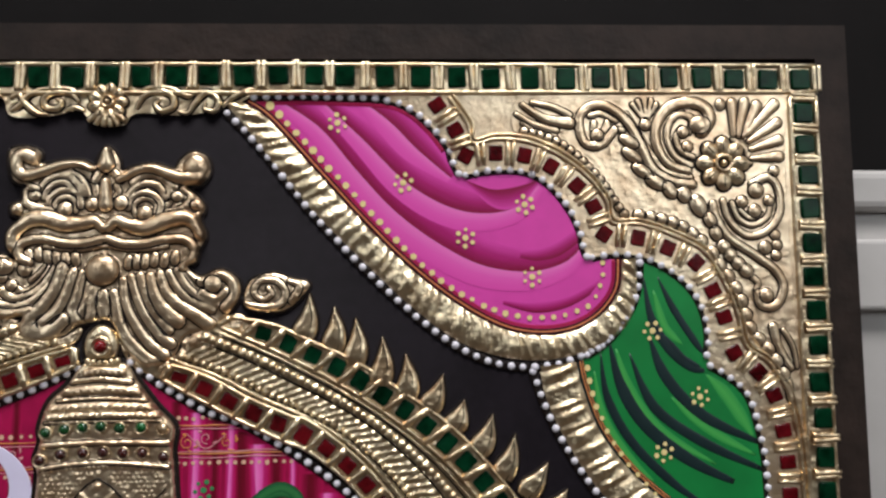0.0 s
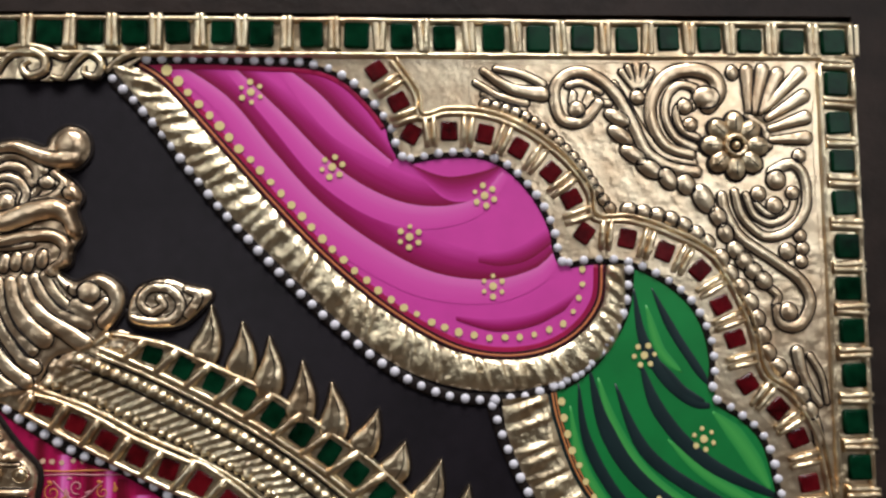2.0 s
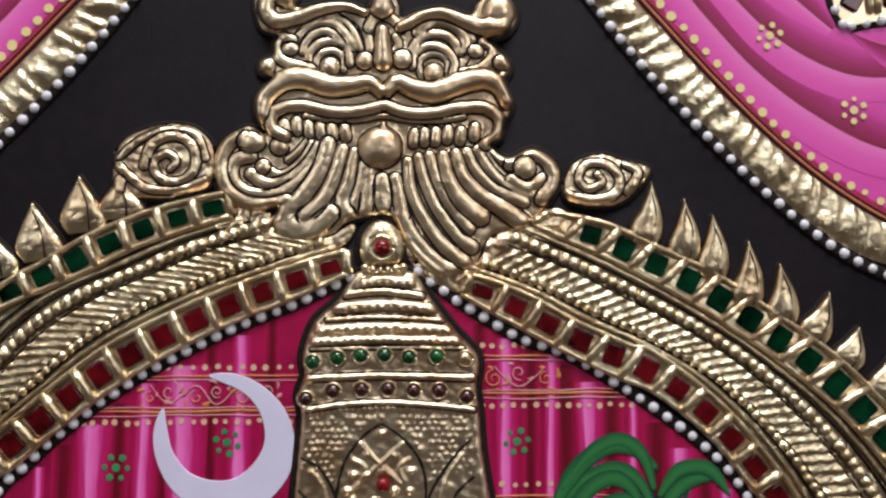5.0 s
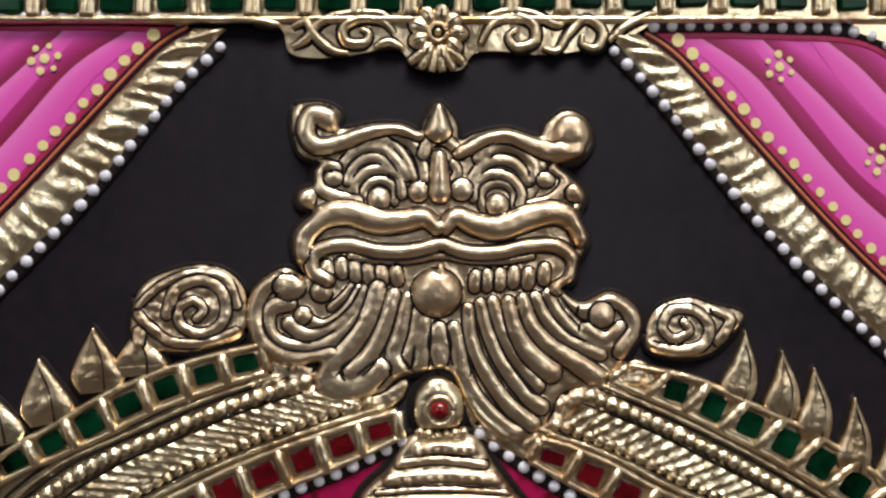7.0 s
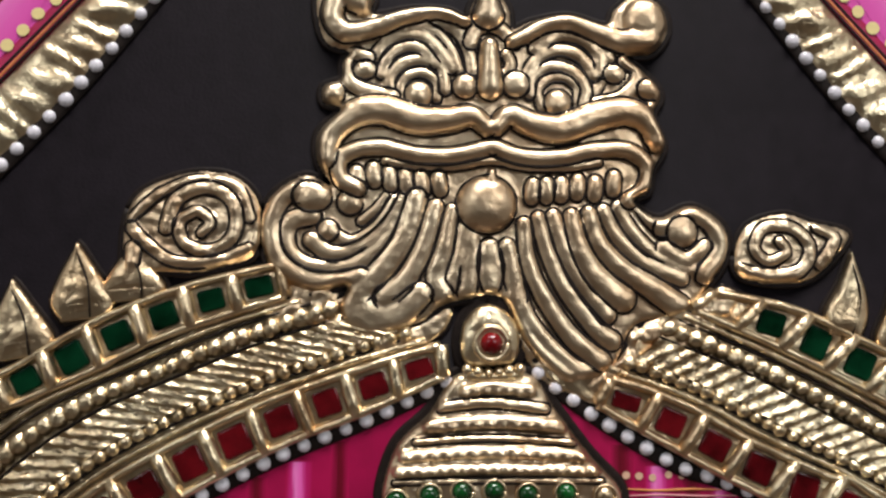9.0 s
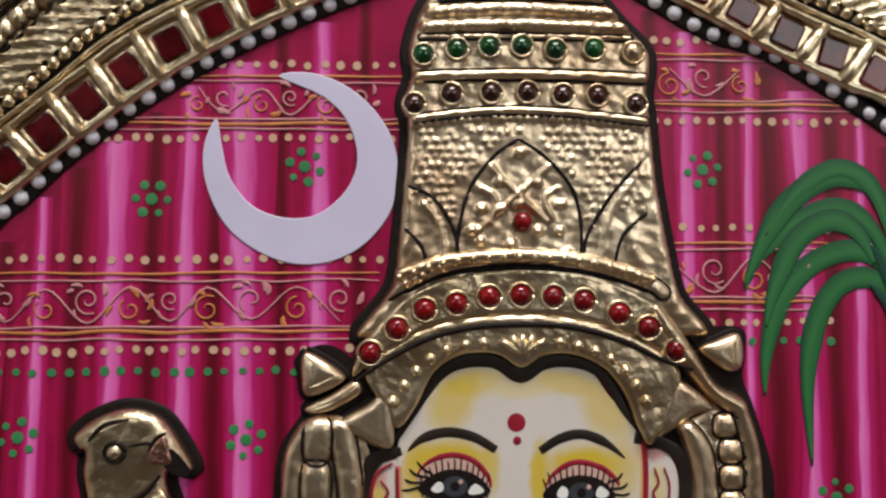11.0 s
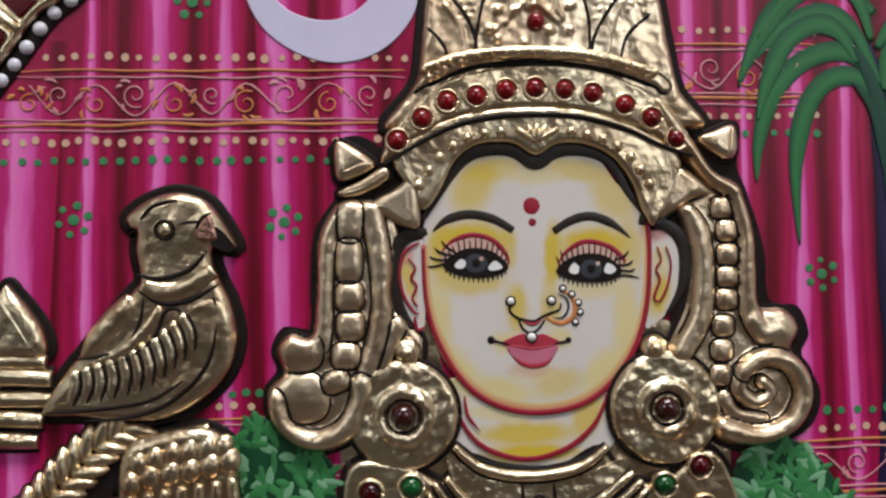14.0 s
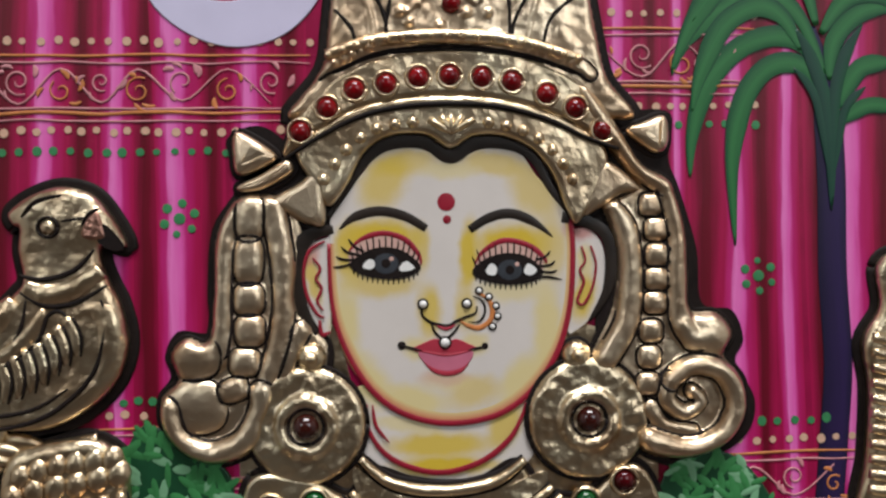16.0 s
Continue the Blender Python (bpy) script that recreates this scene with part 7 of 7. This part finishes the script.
relief("hair_ornament", [(22.6, 518.9), (25.4, 519.1), (30.7, 511.7), (34.5, 505.6), (39.7, 502.3), (42.2, 494.7), (42.8, 486.1), (43, 479.7), (47.9, 478.9), (50.8, 475.2), (49.2, 471.4), (52.6, 466.6), (52.4, 460.2), (48.2, 455.2), (40.5, 453.1), (33.8, 454.7), (30.9, 462.9), (28.9, 468.2), (23.5, 469.4), (25.8, 473.6), (28.8, 479.9), (30.1, 488.5), (28.3, 496), (27.5, 498.6), (33.1, 501.3), (30.6, 505.7), (25.7, 512.2)],
       [S([(23.4, 518.2), (28.5, 511.5), (33.2, 505.6), (38.4, 501.7)], 4.4, 4.2, 2.2), S([(28.6, 497.5), (31.3, 493.8), (32, 486.3), (31.3, 477.7), (27.5, 471.2)], 4.4, 4.6, 2.0),
        S([(38.4, 500.8), (40.4, 493.7), (40.5, 485.1), (41, 478), (43.3, 474.3)], 3.2, 4.6, 2.0), B((45.8, 475.1), 4.6, 4.2, 2.0, 0, True, 2.4), S([(41.2, 476.9), (43.3, 474.5), (46.2, 474.9)], 4.0, 5.0, 2.4, False)]
       + [B(q, 2.2, 2.15, 1.6, 0, True, 3.2) for q in [(35.9, 498.3), (36.8, 493.9), (36.9, 489.4), (36.8, 485.1), (36.5, 480.9), (35.7, 475.9), (35.3, 471.3), (35, 466.6)]]
       + [S([(34.7, 456.8), (41.6, 455), (48.1, 457.3), (50.7, 463), (48.4, 468.4), (42.9, 469.8), (38.9, 467.3)], 4.6, 3.8, 2.8), S([(38.9, 467.3), (38.2, 463.8), (41.4, 461.5), (44.1, 463.4), (42.6, 465.3)], 3.6, 2.6, 2.4), S([(35.5, 462.3), (37.8, 459.1), (43, 458.1)], 3.2, 2.6)],
       painting, "gilt hair ornament with bead strand and spiral curl", body=0.7, rim=1.6, crumple=0.05, edge=1.6)
for pts, h, r in (
    ([(-36.5, 511.5), (-30.1, 507.8), (-31.2, 505.7), (-36, 503.9), (-37.2, 506.6)], 2.4, 1.6), ([(-35.8, 501.1), (-36.4, 502.2), (-32.2, 504.3), (-28.4, 506.5), (-27, 505.7), (-27.6, 504), (-32.3, 501.5)], 1.8, 1.2), ([(-30.7, 499.6), (-26, 502.5), (-22.1, 505.7), (-21.6, 501.8), (-21.6, 495.5), (-24.4, 495.3), (-27.1, 496.8)], 2.0, 1.5),
    ([(24, 496.5), (24.3, 501), (26.6, 505.7), (29.5, 505.5), (34, 501.3), (30.4, 500.1), (27.1, 497.9)], 2.0, 1.5), ([(31.8, 511.5), (34.7, 513), (38.7, 514.1), (39.3, 509.7), (37.9, 507.6), (35.5, 508.2)], 2.2, 1.6),
):
    puff(pts, h, r, painting, "gilt_boss", 0.8, 0.5, label="cushioned gilt ornament with black outline", mat=GOLD_SMOOTH)
for c, r in (((-25.1, 460.5), 10.2), ((24.2, 460.7), 10.6)):
    turn = [2 * math.pi * i / 18 for i in range(18)]
    disc = [(c[0] + r * math.cos(a), c[1] + r * math.sin(a)) for a in turn]
    ear = relief("earring", disc, [S([(c[0] + 4.4 * math.cos(a), c[1] + 4.4 * math.sin(a)) for a in turn + [2 * math.pi]], 2.4, 2.4, 1.0, False)], painting, "round gilt earring with a dark stone", base=0.9, body=1.2, rim=1.2, crumple=0.2, mat=GOLD, edge=1.5, n=3,
                 inks=([(c[0] + 3.1 * math.cos(a), c[1] + 3.1 * math.sin(a)) for a in turn + [2 * math.pi]],))
    gem(*c, 2.3, DARK_STONE, ear, 2.3)
for c in ((-24.1, 472.3), (22.3, 472)):
    k = Kit().dome(*c, 3.2, 0.3, 0.6, 1).dome(*c, 2.6, 2.0, 0.8, 0).dome(*c, 1.2, 1.2, 2.6, 0)
    k.done("ear_stud", [GOLD_ROUGH, INK], painting, "small gilt ear stud")

# ---- necklaces and bodice ----
bodice = puff([(-34.6, 451.7), (-25.3, 451.5), (-18, 448.1), (-13.8, 452.2), (-7.5, 450.4), (-1.7, 449.5), (5.2, 450), (11.7, 453), (15.9, 448.1), (23.4, 446.8), (30.6, 452.4), (35.5, 449.6), (39.4, 435.8), (36.9, 427.4), (-39, 430.4), (-36.8, 442.6)], 1.6, 1.0, painting, "bodice", 1.0, 0.35, label="gilt bodice with necklaces and stones")
for w, pts in ((2.2, [(-15.8, 454.8), (-10.6, 450.5), (-1.7, 448.9), (7.4, 450.3), (12.8, 454)]), (2.2, [(-17.5, 449.2), (-11.8, 443.3), (-1.9, 440.8), (8.3, 442.6), (17.5, 449.1)]), (2.0, [(-19.6, 448.2), (-14, 441.6), (-1.9, 438.8), (10.3, 440.8), (19.1, 447.5)]), (2.0, [(-20.7, 446.2), (-15, 439.3), (-2, 436.2), (11.4, 438.3), (20.1, 445.9)])):
    scroll(pts, w, bodice, w * 0.6, 1.9, (0.6, 0.6), "necklace", 0.9)
Kit().plate([(-16.9, 453.3), (-10.7, 448.9), (-1.7, 447.4), (7.3, 448.6), (16, 451.8), (15.4, 448.7), (7.2, 443.7), (-1.8, 442.4), (-10.8, 444.3), (-15.9, 448.1)], 0.3, 1.9).done("necklace_panel", GOLD_ROUGH, bodice)
Kit().tube([(-2.9, 442.5), (-0.2, 445.3), (2.4, 442.3)], 0.7, 0.3, 2.2, 0, (1, 1)).tube([(-3.3, 447.7), (-3.2, 442.5)], 0.7, 0.3, 2.2).tube([(2.5, 447.5), (2.9, 442.3)], 0.7, 0.3, 2.2).done("crease", INK, bodice)
for q, m in zip([(30.3, 449.8), (31, 442.2), (-31.3, 446.7), (23.4, 446.5), (19.5, 440.9), (-23.8, 447.5), (-21.8, 442.1)], (RED_STONE, RED_STONE, RED_STONE, GREEN_GEM, GREEN_GEM, GREEN_GEM, GREEN_GEM)):
    gem(*q, 1.9, m, bodice, 1.9)
    Kit().ring(q[0], q[1], 2.3, 0.8, 0.9, 1.8).done("stone_setting", GOLD, bodice)

# ---- leaf garlands on the shoulders ----
MID_LEAF = material("mid_leaf_paint", (0.04, 0.20, 0.06), 0.42, var=0.4, grain=200)
for pts, n in (([(-56.7, 455.1), (-53.3, 460.9), (-48.5, 459.5), (-38.9, 452.9), (-37.6, 446), (-36.2, 440.1), (-60.2, 440.8), (-58.7, 449.5)], 120), ([(37.4, 448.7), (43.7, 453.6), (50.4, 453.4), (56.6, 447), (60, 436.9), (38.8, 437.6)], 120)):
    g = Kit().plate(pts, 0.4, 0.2, 0, 0.4).done("leaf_garland", LEAF_DARK, painting, "painted garland of small green leaves")
    xs, zs = [p[0] for p in pts], [p[1] for p in pts]
    poly = curve(pts, 5, True)
    made = 0
    while made < n:
        x, z = random.uniform(min(xs), max(xs)), random.uniform(min(zs), max(zs))
        hit = False
        for a, b in zip(poly, poly[1:] + poly[:1]):
            if (a.y > z) != (b.y > z) and x < a.x + (z - a.y) * (b.x - a.x) / (b.y - a.y):
                hit = not hit
        if not hit:
            continue
        a = random.uniform(0, 6.28)
        leaf_ob = Kit().dome(x, z, random.uniform(1.5, 2.7), 0.08, 0.58 + made * 0.0012, 0, random.uniform(0.55, 0.9), a, 2, 8)
        leaf_ob.done("leaf", (MID_LEAF, LEAF, MID_LEAF)[made % 3], g)
        made += 1

# ---- gilt bird on a pot, one plain relief ----
bird = Kit()
outline = [(-74.2, 495.7), (-75, 497.8), (-71.7, 500.5), (-66.6, 502.2), (-61.5, 501.1), (-58.4, 497.9), (-55.3, 492), (-59, 492.4), (-59.6, 489.6), (-58.2, 485.7), (-56.4, 481.8), (-55.2, 475.5), (-56.9, 469.4), (-61, 464.8), (-66.6, 461.6), (-72.7, 460.7), (-83.8, 461.9), (-90, 462.7), (-85.3, 470.4), (-83, 473.1), (-78.6, 479), (-74.2, 483.9), (-72.5, 486.4), (-73.3, 491.3), (-73.1, 495)]
rim = curve(outline, 5, True)
bird.tube(rim + [rim[0]], 3.4, 0.35, 0.2, 1, (1, 1), raw=True, flat=True)
bird.plate(outline, 2.6, 0.3, 0, 2.4, 5, rings=4)
bird.tube([(-82.3, 472.4), (-78, 477.5), (-73.5, 482.9)], 5.0, 1.5, 2.0, 0, (0.3, 0.6))
bird.tube([(-81.3, 471.1), (-75.2, 473.6), (-70.7, 477.7), (-68.6, 481.4)], 3.4, 1.3, 2.1, 0, (0.3, 0.6))
bird.tube([(-71.7, 485.1), (-68.1, 483.8), (-63.5, 484.8), (-59.2, 488)], 4.2, 1.2, 2.3, 0, (0.7, 0.7))
bird.tube([(-64.1, 479.8), (-60.5, 481.3), (-58.2, 478.7), (-58.5, 472.5), (-61, 468.4)], 4.5, 1.0, 2.2, 0, (0.4, 0.3))
tops, ends_ = spaced(curve([(-84, 470.1), (-77.8, 472), (-71.2, 475), (-65.1, 480)]), count=11), spaced(curve([(-84.8, 464), (-76.2, 465.5), (-70.2, 467.8), (-63.4, 473.4)]), count=11)
for (a, _), (c, _) in zip(tops, ends_):
    bird.tube([a, a.lerp(c, 0.5) + Vector((0.7, 0)), c], 2.2, 0.8, 2.5, 0, (0.8, 0.3), n=3)
    bird.tube([a + Vector((1.3, 0)), a.lerp(c, 0.5) + Vector((1.9, 0)), c + Vector((0.9, 0))], 0.55, 0.5, 2.9, 1, (0.8, 0.5), 4, n=3)
for w, pts in ((1.0, [(-72.7, 487.2), (-68.6, 486.4), (-63.5, 487.9), (-60.2, 491.4)]), (1.0, [(-72.5, 484.3), (-68.4, 482), (-63.3, 482.4), (-58.2, 485.3)]), (0.8, [(-83.3, 472.1), (-75.7, 473.6), (-72.5, 477.9), (-71.5, 483)]), (0.8, [(-82, 470.1), (-75.2, 471.8), (-69.7, 475.8), (-67.8, 480.4), (-65.1, 480.4), (-63.6, 474.7)]),
               (0.9, [(-81.8, 461.2), (-73.7, 461.7), (-66.6, 464.4), (-60.5, 470.5), (-58.4, 478.7), (-59.2, 482.9)]), (0.8, [(-88.8, 462.7), (-79.8, 463.2), (-70.7, 464.5), (-64.6, 468)]), (0.7, [(-62.3, 495.4), (-61, 497.4), (-59.4, 498.3)]), (0.8, [(-72.2, 497), (-69.7, 499.6), (-65.6, 500.6)]), (0.6, [(-65.6, 496.2), (-63, 496.6), (-61.5, 496.6)])):
    bird.tube(pts, w, 0.35, 2.85, 1, (0.4, 0.4), 4)
bird.plate([(-62.2, 493.5), (-61.5, 496.4), (-59.8, 497.8), (-58.8, 495.5), (-58.6, 493.2)], 0.6, 2.6, 2, 0.6)
bird.plate([(-59.6, 492.8), (-58.6, 495.7), (-55.3, 492), (-56.9, 491.1)], 0.4, 2.6, 1)
bird.ring(*(-67.8, 495.2), 1.7, 0.6, 0.6, 2.8, 1)
bird.dome(*(-67.8, 495.2), 1.4, 1.0, 2.8, 0)
bird.plate([(-68.9, 459.9), (-78.1, 461.4), (-89, 453.4), (-97.8, 443.7), (-96.8, 437.7), (-89, 437.4), (-80.1, 445.1), (-72.6, 452.9), (-69.6, 456.9)], 0.3, 0.15, 1)
for pts, lean in (([(-72.9, 458.8), (-77.9, 455.9), (-83.3, 450.2), (-89, 444.4), (-92.9, 438.5)], -0.75), ([(-77.1, 459.9), (-82.6, 456.7), (-88, 451.4), (-92.9, 446), (-96.8, 441.6)], 0.75)):
    for q, d in spaced(curve(pts), 2.9):
        a = math.atan2(d.y, d.x) + lean
        bird.dome(q.x, q.y, 4.0, 0.35, 0.35, 1, 1.8, a, 3, 12)
        bird.dome(q.x, q.y, 3.6, 1.5, 0.45, 0, 1.35, a, 3, 12)
bird.done("gilt_bird", [GOLD, INK, material("copper_tinted_foil", (0.62, 0.33, 0.25), 0.3, 1.0, var=0.3, bump=0.3)], painting, "gilt relief bird with inked feathers")


def pot(dome_pts, rings, label):
    base = puff(dome_pts, 2.6, 2.0, painting, "gilt_pot", 1.3, 0.3, label=label)
    for pts, w in rings:
        scroll(pts, w, base, w * 0.55, 0.4, (0.85, 0.85), "pot_ring", 1.0)
    return base


pot([(-101.9, 476.7), (-100.4, 480.7), (-97.7, 484.1), (-96.2, 485.8), (-94.6, 484), (-91.7, 480.5), (-89.5, 476.5), (-89.7, 472.9), (-95.7, 472.6), (-101.6, 473.1)], (([(-101.9, 471.8), (-95.7, 472), (-89.3, 471.6)], 3.2), ([(-102.8, 468.9), (-95.6, 469.1), (-88.3, 468.6)], 3.6), ([(-105.2, 465.1), (-95.6, 465.1), (-86.9, 464.7)], 3.2), ([(-105.1, 461.5), (-97.5, 461.7), (-89.8, 461.1)], 3.4), ([(-105.1, 457.8), (-97.4, 457.8), (-90.7, 457.4)], 3.2)), "gilt lidded pot with ringed neck")
low_pot = pot([(-76.6, 447), (-75.1, 456), (-69.1, 458.7), (-61, 459.2), (-56, 455.5), (-55, 449.3), (-55.1, 439.1), (-57.2, 433.2), (-75.2, 433.8)], (([(-69.6, 457.9), (-65.1, 458.3), (-60.5, 459.2)], 2.2), ([(-74.6, 449.9), (-65.1, 450.1), (-56, 453.4)], 1.4)), "gilt ribbed pot under the bird")
for i in range(7):
    scroll([Vector((-73.6, 447.7)).lerp(Vector((-56, 450.4)), i / 6), Vector((-75.1, 441.9)).lerp(Vector((-55.6, 442.2)), i / 6), Vector((-74.2, 434.8)).lerp(Vector((-56.2, 434.1)), i / 6)], 2.6, low_pot, 1.2, 2.6, (0.7, 0.7), "rib", 0.3)
for pts, r in (([(-73.9, 449.9), (-69.1, 451.3), (-64.1, 451.8), (-56.5, 453.4)], 2.1), ([(-72.6, 453.4), (-67.1, 455), (-61.1, 455.6), (-57.5, 456)], 1.9)):
    for q, d in spaced(curve(pts), 3.4):
        Kit().dome(q.x, q.y, r * 1.2, r * 0.7, 2.4, 0, r, math.atan2(d.y, d.x) + 1.2, 3, 10).done("boss", GOLD, low_pot)

# gilt column beyond the palm
column = puff([(77.4, 486.6), (80.4, 489.2), (83.8, 486.6), (83.4, 442.3), (73.3, 442.6), (74.6, 452.8), (75.3, 465.1), (74.4, 473.3), (77.8, 479.4)], 2.2, 1.6, painting, "gilt_column", 1.3, label="gilt ringed column beside the palm")
for q, d in spaced(curve([(79.5, 474.2), (79, 462.9), (78.1, 444.5)]), 2.8):
    Kit().tube([(q.x - 4, q.y), (q.x, q.y - 0.5), (q.x + 4, q.y)], 2.2, 1.0, 2.4, 0, (0.7, 0.7), n=3).done("ring", GOLD, column)
